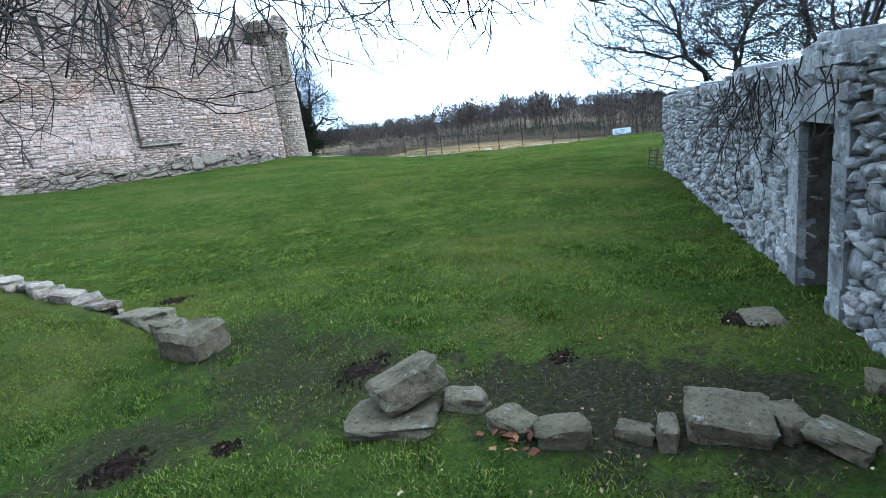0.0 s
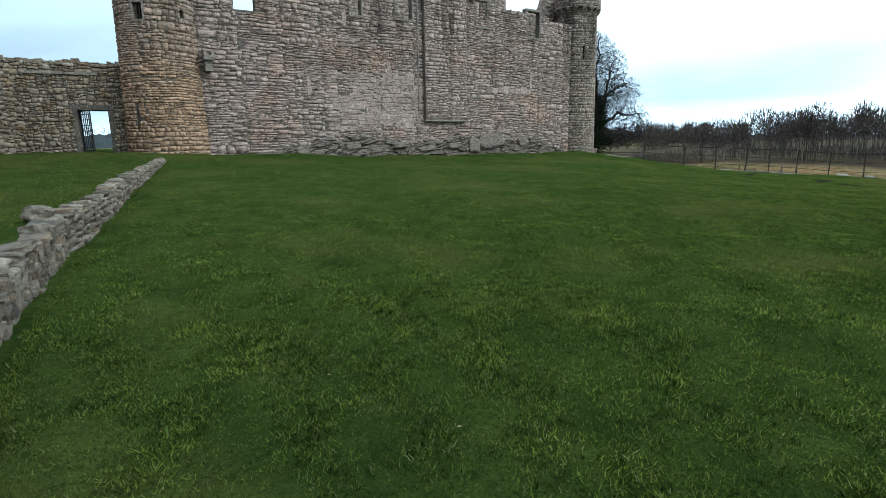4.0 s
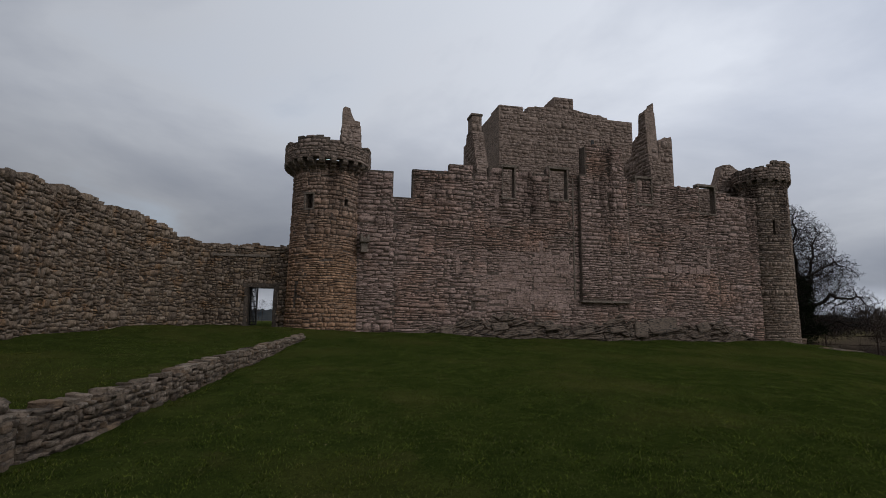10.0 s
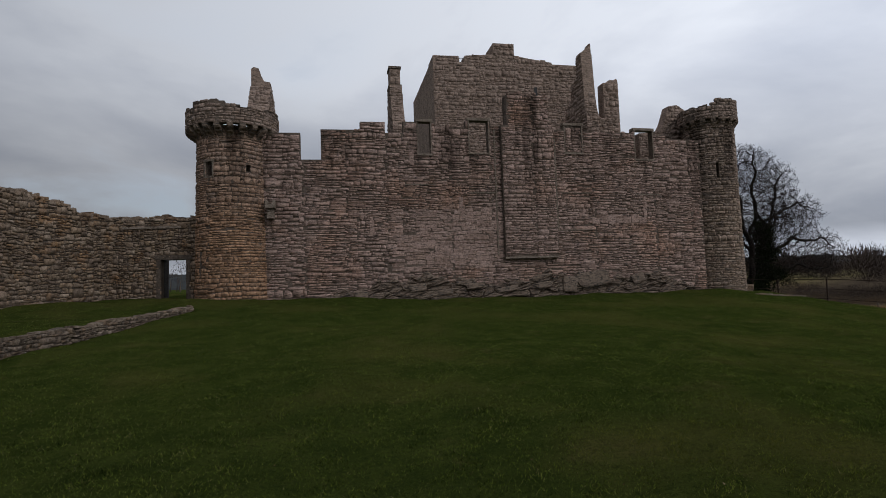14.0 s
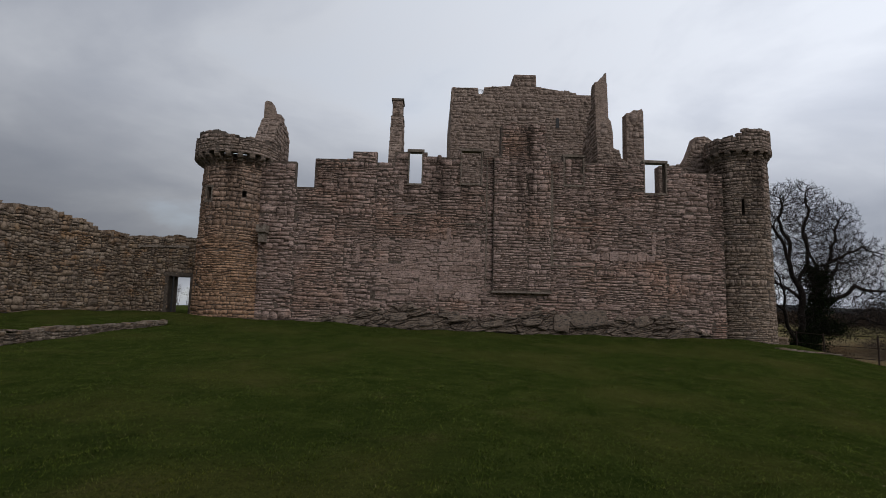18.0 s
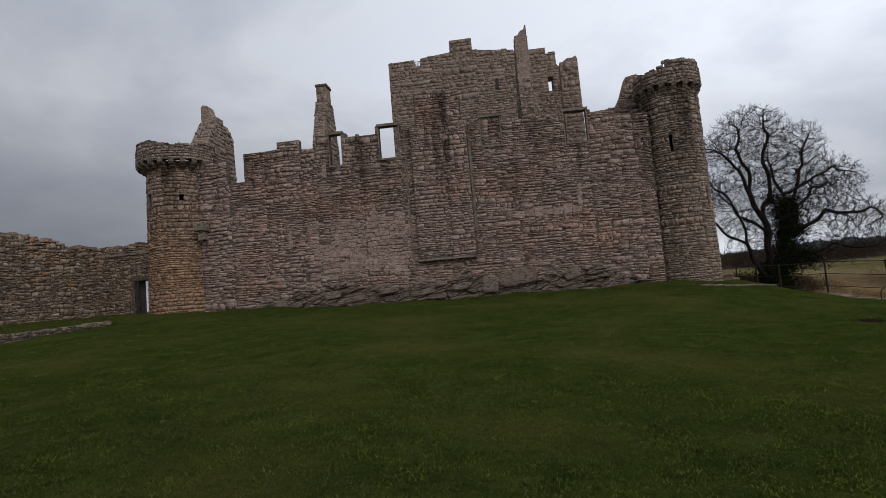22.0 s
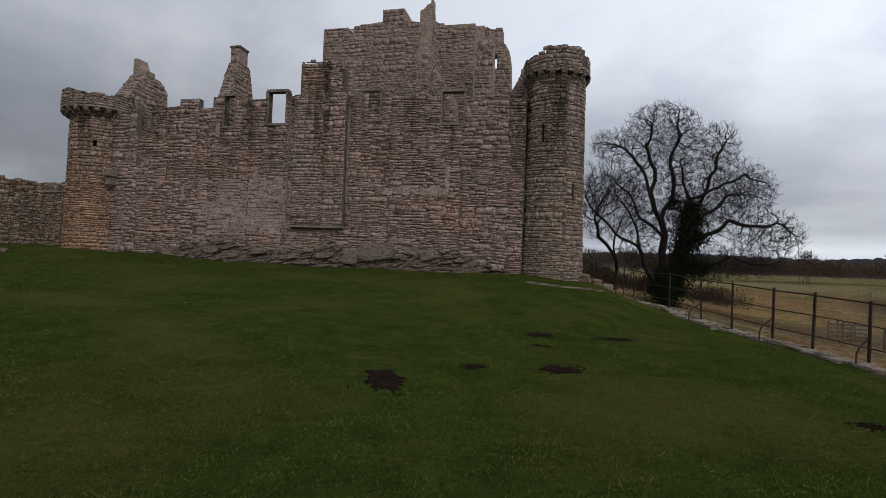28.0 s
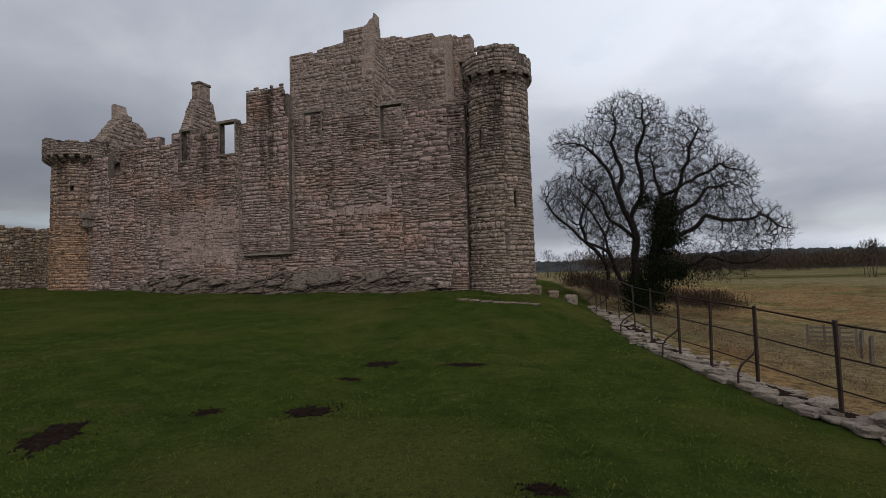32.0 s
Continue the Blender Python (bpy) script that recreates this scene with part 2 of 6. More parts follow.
M_joint = stone_material("lime_joint", [(0.140, 0.109, 0.087), (0.175, 0.137, 0.110)], lichen=0.0, grain=18, streaks=0.8)
M_rock = stone_material("bedrock", [(0.190, 0.145, 0.112), (0.215, 0.166, 0.130)], lichen=0.06, grain=14, dashes=0.95)

# ground: lawn round the castle, rough grass beyond
M_ground, nt, b = material("lawn", 1.0, 0.0)
pos = place_of(nt)
big = noise_fac(nt, pos, 0.22, 4, 0.55)
med = noise_fac(nt, pos, 1.5, 5, 0.6)
tiny = noise_fac(nt, pos, 38.0, 4, 0.75)
col = ramp(nt, med, [(0.26, (0.018, 0.028, 0.005)), (0.48, (0.034, 0.046, 0.0085)), (0.74, (0.056, 0.068, 0.014))])
col = mix(nt, col, (0.078, 0.072, 0.019), span(nt, big, 0.50, 0.66, 0, 0.65))
col = mix(nt, col, (0.085, 0.072, 0.024), span(nt, noise_fac(nt, pos, 0.9, 5, 0.7), 0.58, 0.70, 0, 0.7))
col = mix(nt, col, (0.006, 0.013, 0.003), span(nt, noise_fac(nt, pos, 11.0, 4, 0.7), 0.50, 0.66, 0, 0.55))
col = mix(nt, col, (0.006, 0.013, 0.003), span(nt, tiny, 0.47, 0.66, 0, 0.75))
col = mix(nt, col, (0.15, 0.145, 0.07), span(nt, noise_fac(nt, pos, 95.0, 2, 0.5), 0.66, 0.76, 0, 0.6))
# trodden, muddy ground round the loose stones
for centre, radii, weight in (((-4.05, -3.95, -0.2), (0.75, 1.7, 9.0), 0.95), ((-4.3, -1.6, -0.2), (0.9, 1.3, 9.0), 0.72), ((-5.6, -1.15, -0.2), (0.6, 0.5, 9.0), 0.8), ((-3.75, -0.3, -0.2), (0.7, 0.7, 9.0), 0.6)):
    mp = nt.nodes.new("ShaderNodeMapping")
    mp.inputs["Location"].default_value = tuple(-c / q for c, q in zip(centre, radii))
    mp.inputs["Scale"].default_value = tuple(1 / q for q in radii)
    nt.links.new(pos, mp.inputs["Vector"])
    ln = nt.nodes.new("ShaderNodeVectorMath")
    ln.operation = "LENGTH"
    nt.links.new(mp.outputs["Vector"], ln.inputs[0])
    add = nt.nodes.new("ShaderNodeMath")
    add.operation = "MULTIPLY_ADD"
    nt.links.new(noise_fac(nt, pos, 5.0, 6, 0.7), add.inputs[0])
    add.inputs[1].default_value = 2.6
    nt.links.new(ln.outputs["Value"], add.inputs[2])
    col = mix(nt, col, ramp(nt, noise_fac(nt, pos, 26.0, 5, 0.7), [(0.35, (0.010, 0.008, 0.006)), (0.55, (0.026, 0.020, 0.014)), (0.75, (0.075, 0.060, 0.042))]), span(nt, add.outputs[0], 2.35, 1.95, 0, weight))
sep = nt.nodes.new("ShaderNodeSeparateXYZ")
nt.links.new(pos, sep.inputs[0])
line = nt.nodes.new("ShaderNodeMath")
line.operation = "MULTIPLY_ADD"
nt.links.new(sep.outputs["Y"], line.inputs[0])
line.inputs[1].default_value, line.inputs[2].default_value = -0.245, 41.8
bend_ = nt.nodes.new("ShaderNodeMath")
bend_.operation = "MULTIPLY_ADD"
nt.links.new(sep.outputs["Y"], bend_.inputs[0])
bend_.inputs[1].default_value, bend_.inputs[2].default_value = -0.5, 47.3
most = nt.nodes.new("ShaderNodeMath")
most.operation = "MAXIMUM"
nt.links.new(line.outputs[0], most.inputs[0])
nt.links.new(bend_.outputs[0], most.inputs[1])
least = nt.nodes.new("ShaderNodeMath")
least.operation = "MINIMUM"
nt.links.new(most.outputs[0], least.inputs[0])
least.inputs[1].default_value = 40.9
beyond = nt.nodes.new("ShaderNodeMath")
beyond.operation = "SUBTRACT"
nt.links.new(sep.outputs["X"], beyond.inputs[0])
nt.links.new(least.outputs[0], beyond.inputs[1])
far_x = span(nt, beyond.outputs[0], 0.0, 0.7)
straw = ramp(nt, noise_fac(nt, pos, 0.16, 6, 0.65), [(0.38, (0.215, 0.120, 0.056)), (0.5, (0.260, 0.166, 0.076)), (0.60, (0.120, 0.098, 0.036))])
green = span(nt, sep.outputs["Y"], 72.0, 90.0, 0.0, 0.75)
straw = mix(nt, straw, (0.075, 0.085, 0.028), green)
straw = mix(nt, straw, (0.20, 0.155, 0.085), span(nt, noise_fac(nt, pos, 0.05, 4, 0.6), 0.48, 0.56, 0, 0.8))
straw = mix(nt, straw, (0.27, 0.205, 0.12), span(nt, noise_fac(nt, pos, 0.7, 6, 0.75), 0.54, 0.62, 0, 0.6))
straw = mix(nt, straw, (0.040, 0.030, 0.018), span(nt, noise_fac(nt, pos, 3.0, 8, 0.8), 0.45, 0.60, 0, 0.85))
# leaf litter under the woodland to the east
litter = nt.nodes.new("ShaderNodeMath")
litter.operation = "MULTIPLY"
nt.links.new(span(nt, sep.outputs["X"], 57.0, 62.0), litter.inputs[0])
wood_edge = nt.nodes.new("ShaderNodeMath")
wood_edge.operation = "MULTIPLY_ADD"
nt.links.new(sep.outputs["X"], wood_edge.inputs[0])
wood_edge.inputs[1].default_value = -0.55
nt.links.new(sep.outputs["Y"], wood_edge.inputs[2])
nt.links.new(span(nt, wood_edge.outputs[0], 40.0, 28.0), litter.inputs[1])
straw = mix(nt, straw, ramp(nt, noise_fac(nt, pos, 0.9, 5, 0.7), [(0.35, (0.035, 0.026, 0.020)), (0.65, (0.085, 0.062, 0.045))]), litter.outputs[0])
col = mix(nt, col, straw, far_x)
nt.links.new(col, b.inputs["Base Color"])
b.inputs["Sheen Weight"].default_value = 0.05
b.inputs["Sheen Roughness"].default_value = 0.4
b.inputs["Sheen Tint"].default_value = (0.40, 0.46, 0.14, 1)
bump(nt, b, tiny, 0.9, 0.05)

M_blade, nt, b = material("grass_blade", 0.95, 0.03)
rnd = nt.nodes.new("ShaderNodeNewGeometry").outputs["Random Per Island"]
pos = place_of(nt)
col = ramp(nt, rnd, [(0.0, (0.010, 0.018, 0.003)), (0.5, (0.059, 0.080, 0.015)), (0.86, (0.140, 0.156, 0.033)), (0.96, (0.13, 0.118, 0.048)), (1.0, (0.22, 0.19, 0.11))])
col = mix(nt, col, mix(nt, col, (1.7, 1.6, 1.5), 1.0, "MULTIPLY"), span(nt, noise_fac(nt, pos, 1.7, 4, 0.6), 0.47, 0.64))
col = mix(nt, col, mix(nt, col, (0.20, 0.22, 0.20), 1.0, "MULTIPLY"), span(nt, noise_fac(nt, pos, 8.0, 5, 0.75), 0.50, 0.60, 0, 0.9))
col = mix(nt, col, (0.115, 0.110, 0.029), span(nt, noise_fac(nt, pos, 0.22, 4, 0.55), 0.50, 0.68, 0, 0.55))
nt.links.new(col, b.inputs["Base Color"])
# light shines through thin blades
glow = nt.nodes.new("ShaderNodeBsdfTranslucent")
nt.links.new(mix(nt, col, (1.25, 1.35, 0.9), 1.0, "MULTIPLY"), glow.inputs["Color"])
thin = nt.nodes.new("ShaderNodeMixShader")
thin.inputs[0].default_value = 0.5
nt.links.new(b.outputs[0], thin.inputs[1])
nt.links.new(glow.outputs[0], thin.inputs[2])
nt.links.new(thin.outputs[0], nt.nodes["Material Output"].inputs["Surface"])

M_mud, nt, b = material("bare_earth", 1.0, 0.02)
pos = place_of(nt)
nt.links.new(ramp(nt, noise_fac(nt, pos, 14.0, 6, 0.7), [(0.3, (0.007, 0.0045, 0.0035)), (0.55, (0.019, 0.012, 0.009)), (0.8, (0.052, 0.034, 0.025))]), b.inputs["Base Color"])
bump(nt, b, noise_fac(nt, pos, 22.0, 5, 0.7), 1.0, 0.05)

M_bark, nt, b = material("bark", 0.95, 0.15)
pos = place_of(nt)
nt.links.new(ramp(nt, noise_fac(nt, pos, 7.0, 5, 0.7, (1, 1, 0.3)), [(0.3, (0.008, 0.006, 0.005)), (0.7, (0.030, 0.024, 0.019))]), b.inputs["Base Color"])
M_twig, nt, b = material("twig", 0.9, 0.2)
nt.links.new(ramp(nt, nt.nodes.new("ShaderNodeNewGeometry").outputs["Random Per Island"], [(0, (0.010, 0.007, 0.006)), (1, (0.030, 0.022, 0.018))]), b.inputs["Base Color"])
M_ivy, nt, b = material("ivy", 0.9, 0.03)
nt.links.new(ramp(nt, nt.nodes.new("ShaderNodeNewGeometry").outputs["Random Per Island"], [(0, (0.006, 0.009, 0.004)), (0.7, (0.012, 0.018, 0.007)), (1, (0.022, 0.030, 0.010))]), b.inputs["Base Color"])
M_wood, nt, b = material("far_wood", 1.0, 0.0)
nt.links.new(ramp(nt, nt.nodes.new("ShaderNodeNewGeometry").outputs["Random Per Island"], [(0, (0.035, 0.028, 0.025)), (0.5, (0.070, 0.053, 0.046)), (0.85, (0.105, 0.082, 0.066)), (1, (0.060, 0.058, 0.036))]), b.inputs["Base Color"])
M_scrub, nt, b = material("scrub", 0.95, 0.1)
nt.links.new(ramp(nt, nt.nodes.new("ShaderNodeNewGeometry").outputs["Random Per Island"], [(0, (0.032, 0.022, 0.014)), (0.6, (0.115, 0.070, 0.036)), (1, (0.27, 0.18, 0.092))]), b.inputs["Base Color"])
M_hedge, nt, b = material("hedge_twigs", 0.95, 0.1)
nt.links.new(ramp(nt, nt.nodes.new("ShaderNodeNewGeometry").outputs["Random Per Island"], [(0, (0.026, 0.018, 0.012)), (0.6, (0.072, 0.046, 0.030)), (1, (0.115, 0.082, 0.048))]), b.inputs["Base Color"])
M_shrub, nt, b = material("evergreen", 0.8, 0.2)
nt.links.new(ramp(nt, nt.nodes.new("ShaderNodeNewGeometry").outputs["Random Per Island"], [(0, (0.010, 0.020, 0.007)), (0.6, (0.022, 0.042, 0.012)), (1, (0.045, 0.065, 0.022))]), b.inputs["Base Color"])
M_hill, nt, b = material("far_hill", 1.0, 0.0)
nt.links.new(ramp(nt, noise_fac(nt, place_of(nt), 0.012, 6, 0.65), [(0.35, (0.024, 0.028, 0.032)), (0.55, (0.050, 0.052, 0.050)), (0.7, (0.034, 0.042, 0.052))]), b.inputs["Base Color"])
M_iron, nt, b = material("rusty_iron", 0.75, 0.4)
pos = place_of(nt)
nt.links.new(ramp(nt, noise_fac(nt, pos, 30.0, 5, 0.7), [(0.35, (0.018, 0.013, 0.011)), (0.6, (0.050, 0.028, 0.019)), (0.8, (0.09, 0.045, 0.026))]), b.inputs["Base Color"])
b.inputs["Metallic"].default_value = 0.25
M_door, nt, b = material("door_iron", 0.6, 0.4)
nt.links.new(ramp(nt, noise_fac(nt, place_of(nt), 18.0, 4), [(0.3, (0.012, 0.011, 0.011)), (0.8, (0.035, 0.031, 0.029))]), b.inputs["Base Color"])
M_timber, nt, b = material("grey_timber", 0.9, 0.2)
nt.links.new(ramp(nt, noise_fac(nt, place_of(nt), 12.0, 5, 0.7, (1, 1, 0.2)), [(0.3, (0.07, 0.055, 0.042)), (0.8, (0.19, 0.155, 0.12))]), b.inputs["Base Color"])
M_sign, nt, b = material("painted_board", 0.55, 0.4)
nt.links.new(ramp(nt, noise_fac(nt, place_of(nt), 8.0, 4), [(0.3, (0.62, 0.63, 0.63)), (0.8, (0.80, 0.80, 0.79))]), b.inputs["Base Color"])
M_sign_blue, nt, b = material("sign_print", 0.6, 0.3)
nt.links.new(ramp(nt, noise_fac(nt, place_of(nt), 20.0, 3), [(0.3, (0.16, 0.24, 0.33)), (0.8, (0.24, 0.32, 0.40))]), b.inputs["Base Color"])
M_dead, nt, b = material("dead_leaf", 0.85, 0.2)
nt.links.new(ramp(nt, nt.nodes.new("ShaderNodeNewGeometry").outputs["Random Per Island"], [(0, (0.07, 0.035, 0.018)), (0.7, (0.15, 0.09, 0.045)), (1, (0.28, 0.21, 0.13))]), b.inputs["Base Color"])
M_rust_leaf, nt, b = material("rust_leaf", 0.85, 0.1)
nt.links.new(ramp(nt, nt.nodes.new("ShaderNodeNewGeometry").outputs["Random Per Island"], [(0, (0.045, 0.018, 0.010)), (0.6, (0.10, 0.038, 0.017)), (1, (0.17, 0.085, 0.04))]), b.inputs["Base Color"])
LEAVES = (-4.68, -3.47)
KERB = (28.3, 27.3)

# ---- building helpers ----
rng = np.random.default_rng(7)


def link(name, verts, faces, mat, parent=None, smooth=False, label=""):
    me = bpy.data.meshes.new(name)
    me.from_pydata([tuple(map(float, v)) for v in verts], [], [tuple(map(int, f)) for f in faces])
    me.materials.append(mat)
    if smooth:
        me.polygons.foreach_set("use_smooth", [True] * len(me.polygons))
    me.update()
    ob = new(name, me)
    if parent is not None:
        ob.parent = parent
    if label:
        tagged(ob, label)
    return ob


def empty(name, label, category, kind="", at=(0, 0, 0), group=""):
    ob = new(name)
    ob.location = at
    return tagged(ob, label, category, group, kind)


BOX_F = [(0, 3, 2, 1), (4, 5, 6, 7), (0, 1, 5, 4), (1, 2, 6, 5), (2, 3, 7, 6), (3, 0, 4, 7)]


class Soup:
    """Gathers loose solids into one mesh."""

    def __init__(self):
        self.v, self.f, self.n = [], [], 0

    def add(self, verts, faces):
        self.v.extend(verts)
        self.f.extend([tuple(i + self.n for i in f) for f in faces])
        self.n += len(verts)

    def box(self, x0, x1, y0, y1, z0, z1, warp=None):
        vs = [(x0, y0, z0), (x1, y0, z0), (x1, y1, z0), (x0, y1, z0), (x0, y0, z1), (x1, y0, z1), (x1, y1, z1), (x0, y1, z1)]
        self.add([warp(*v) for v in vs] if warp else vs, BOX_F)

    def prism(self, pts, y0, y1, warp=None, axis="y"):
        """A polygon in x and z, drawn out from y0 to y1 (or in y and z, along x)."""
        k = len(pts)
        if axis == "y":
            vs = [(a, y0, c) for a, c in pts] + [(a, y1, c) for a, c in pts]
        else:
            vs = [(y0, a, c) for a, c in pts] + [(y1, a, c) for a, c in pts]
        fs = [tuple(range(k)), tuple(range(2 * k - 1, k - 1, -1))] + [(i, i + k, (i + 1) % k + k, (i + 1) % k) for i in range(k)]
        self.add([warp(*v) for v in vs] if warp else vs, fs)

    def make(self, name, mat, parent=None, smooth=False, label=""):
        return link(name, self.v, self.f, mat, parent, smooth, label)


def courses(width, height, hs, ws, wave=0.05):
    """Stones of a random-coursed wall: rows of (u0, u1, v0, v1)."""
    out, z0 = [], -0.3
    while z0 < width:
        # each stretch of wall has courses of its own
        z1 = z0 + rng.uniform(1.6, 4.2)
        v = -rng.uniform(0, hs[1])
        small, phase = rng.uniform(0.75, 1.25), rng.uniform(0, 6.3)
        while v < height:
            h = rng.uniform(*hs) * small * (1 + 0.30 * math.sin(0.9 * v + phase)) * (1.7 if rng.random() < 0.16 else 1.0)
            u, end = z0 + rng.uniform(-0.16, 0.16), z1 + rng.uniform(-0.10, 0.10)
            while u < end - 0.04:
                w = rng.uniform(*ws) * (1 + 0.6 * (rng.random() < 0.12))
                w = end - u if end - u - w < 0.10 else w
                split = rng.random()
                if split < 0.20 and h > 0.13:
                    k = rng.uniform(0.35, 0.65) * h
                    m = rng.uniform(0.3, 0.7) * w
                    out += [(u, u + w, v, v + k), (u, u + m, v + k, v + h), (u + m, u + w, v + k, v + h)]
                elif split > 0.90 and w > 0.3:
                    m = rng.uniform(0.3, 0.7) * w
                    out += [(u, u + m, v, v + h), (u + m, u + w, v, v + h)]
                else:
                    out.append((u, u + w, v, v + h))
                u += w
            v += h
        z0 = z1
    r = np.array(out)
    off = wave * np.sin(r[:, 0] * 0.9 + r[:, 2] * 2.1) + wave * 0.6 * np.sin(r[:, 0] * 2.3 + 1.0)
    r[:, 2] += off
    r[:, 3] += off
    return r


def cut(r, holes, inside, low=0.05):
    """Clip stones against holes (u0, u1, v0, v1) and keep those inside."""
    r = r.copy()
    keep = np.ones(len(r), bool)
    for a, b_, c, d in holes:
        hit = (r[:, 1] > a) & (r[:, 0] < b_) & (r[:, 3] > c) & (r[:, 2] < d)
        for i in np.nonzero(hit)[0]:
            gains = [(a - r[i, 0], 1, a), (r[i, 1] - b_, 0, b_), (c - r[i, 2], 3, c), (r[i, 3] - d, 2, d)]
            g = max(gains)
            if g[0] > low:
                r[i, g[1]] = g[2]
            else:
                keep[i] = False
    r = r[keep]
    um, vm = (r[:, 0] + r[:, 1]) / 2, (r[:, 2] + r[:, 3]) / 2
    ok = np.array([inside(a, c) for a, c in zip(um, vm)], bool) & (r[:, 1] - r[:, 0] > low) & (r[:, 3] - r[:, 2] > low)
    r = r[ok]
    for i, (a, b_, c, d) in enumerate(r):
        m = (a + b_) / 2
        for side in (0, 1):
            for _ in range(12):
                if inside(r[i, side] * 0.985 + m * 0.015, (c + d) / 2):
                    break
                r[i, side] = r[i, side] * 0.85 + m * 0.15
    return r[r[:, 1] - r[:, 0] > low]


def rubble(width, height, size, seed=1, aspect=1.6):
    """Uncoursed rubble: a wall face split again and again into uneven stones, a few of them large."""
    r = random.Random(seed)
    out, todo = [], []
    u = 0.0
    while u < width:
        todo.append((u, min(u + 1.7, width), 0.0, height))
        u += 1.7
    while todo:
        a, b_, c, d = todo.pop()
        w, h = b_ - a, d - c
        most = size[0] + (size[1] - size[0]) * 1.5 * r.random() ** 1.5
        if w < most * aspect and h < most:
            out.append((a, b_, c, d))
        elif w > h * r.uniform(0.7, 1.4) * aspect:
            m = a + w * r.uniform(0.27, 0.73)
            todo += [(a, m, c, d), (m, b_, c, d)]
        else:
            m = c + h * r.uniform(0.27, 0.73)
            todo += [(a, b_, c, m), (a, b_, m, d)]
    return np.array(out)


def waver(u, v, k):
    """Bends the joints of a wall so that no two stones share a straight edge."""
    du = k * (0.8 * np.sin(4.1 * u + 2.3 * v + 1.9 * np.sin(2.7 * v + 0.6 * u)) + 0.6 * np.sin(10.3 * u - 6.1 * v + 2.0) + 0.4 * np.sin(19.0 * v + 7.0 * u))
    dv = 0.8 * k * (np.sin(3.3 * u - 1.7 * v + 1.6 * np.sin(1.9 * u)) + 0.55 * np.sin(8.7 * u + 4.9 * v + 1.0) + 0.45 * np.sin(17.0 * u - 3.0 * v))
    return u + du, v + dv


def rounded(name, rects, place, mat, parent, gap=0.012, proud=(0.0, 0.05), label="", bend=0.016, tilt=0.016):
    """Flat-faced rubble stones with broken corners, as one mesh."""
    n = len(rects)
    a, b_, c, d = (rects[:, k][:, None] for k in range(4))
    um, vm = (a + b_) / 2, (c + d) / 2
    hu, hv = (b_ - a) / 2 - gap * rng.uniform(-0.2, 0.7, (n, 1)), (d - c) / 2 - gap * rng.uniform(0.0, 1.3, (n, 1))
    small = np.minimum(hu, hv)
    cu, cv = small * rng.uniform(0.04, 0.75, (n, 8)) / hu, small * rng.uniform(0.04, 0.6, (n, 8)) / hv
    one = np.ones(n)
    U = np.stack([one, 1 - cu[:, 1], cu[:, 2] - 1, -one, -one, cu[:, 5] - 1, 1 - cu[:, 6], one], 1)
    V = np.stack([1 - cv[:, 0], one, one, 1 - cv[:, 3], cv[:, 4] - 1, -one, -one, cv[:, 7] - 1], 1)
    jag = 0.16 * small
    ju, jv = rng.uniform(-1, 0.55, (n, 8)) * jag / hu, rng.uniform(-1, 0.55, (n, 8)) * jag / hv
    U, V = U + ju * np.sign(U), V + jv * np.sign(V)
    rim = np.minimum(rng.uniform(0.003, 0.012, (n, 1)), small * 0.25)
    front = rng.uniform(*proud, (n, 1))
    uu = np.concatenate([um + hu * U, um + (hu - rim) * U], 1)
    vv = np.concatenate([vm + hv * V, vm + (hv - rim) * V], 1)
    uu, vv = waver(uu, vv, bend)
    lean = front + rng.uniform(-tilt, tilt, (n, 1)) * U + rng.uniform(-tilt, tilt, (n, 1)) * V + rng.uniform(-0.004, 0.004, (n, 8))
    dd = np.concatenate([np.full((n, 8), -0.04), lean], 1)
    pts = place(uu.ravel(), vv.ravel(), dd.ravel())
    base = (np.arange(n) * 16)[:, None]
    quads = np.concatenate([base + np.array([i, 8 + i, 8 + (i + 1) % 8, (i + 1) % 8])[::-1] for i in range(8)], 0)
    caps = base + np.arange(8, 16)
    me = bpy.data.meshes.new(name)
    me.vertices.add(n * 16)
    me.vertices.foreach_set("co", np.asarray(pts, np.float32).ravel())
    me.loops.add(quads.size + caps.size)
    me.loops.foreach_set("vertex_index", np.concatenate([quads.ravel(), caps.ravel()]).astype(np.int32))
    me.polygons.add(len(quads) + n)
    me.polygons.foreach_set("loop_start", np.concatenate([np.arange(0, quads.size, 4), quads.size + np.arange(0, caps.size, 8)]).astype(np.int32))
    me.materials.append(mat)
    me.update(calc_edges=True)
    me.validate()
    ob = new(name, me)
    ob.parent = parent
    return tagged(ob, label, kind="stuff")


def stonework(name, rects, place, mat, parent, gap=0.012, proud=(0.0, 0.035), label="", bend=0.012):
    """Coursed stones as one mesh."""
    return rounded(name, rects, place, mat, parent, gap, proud, label, bend, 0.008) if len(rects) else None


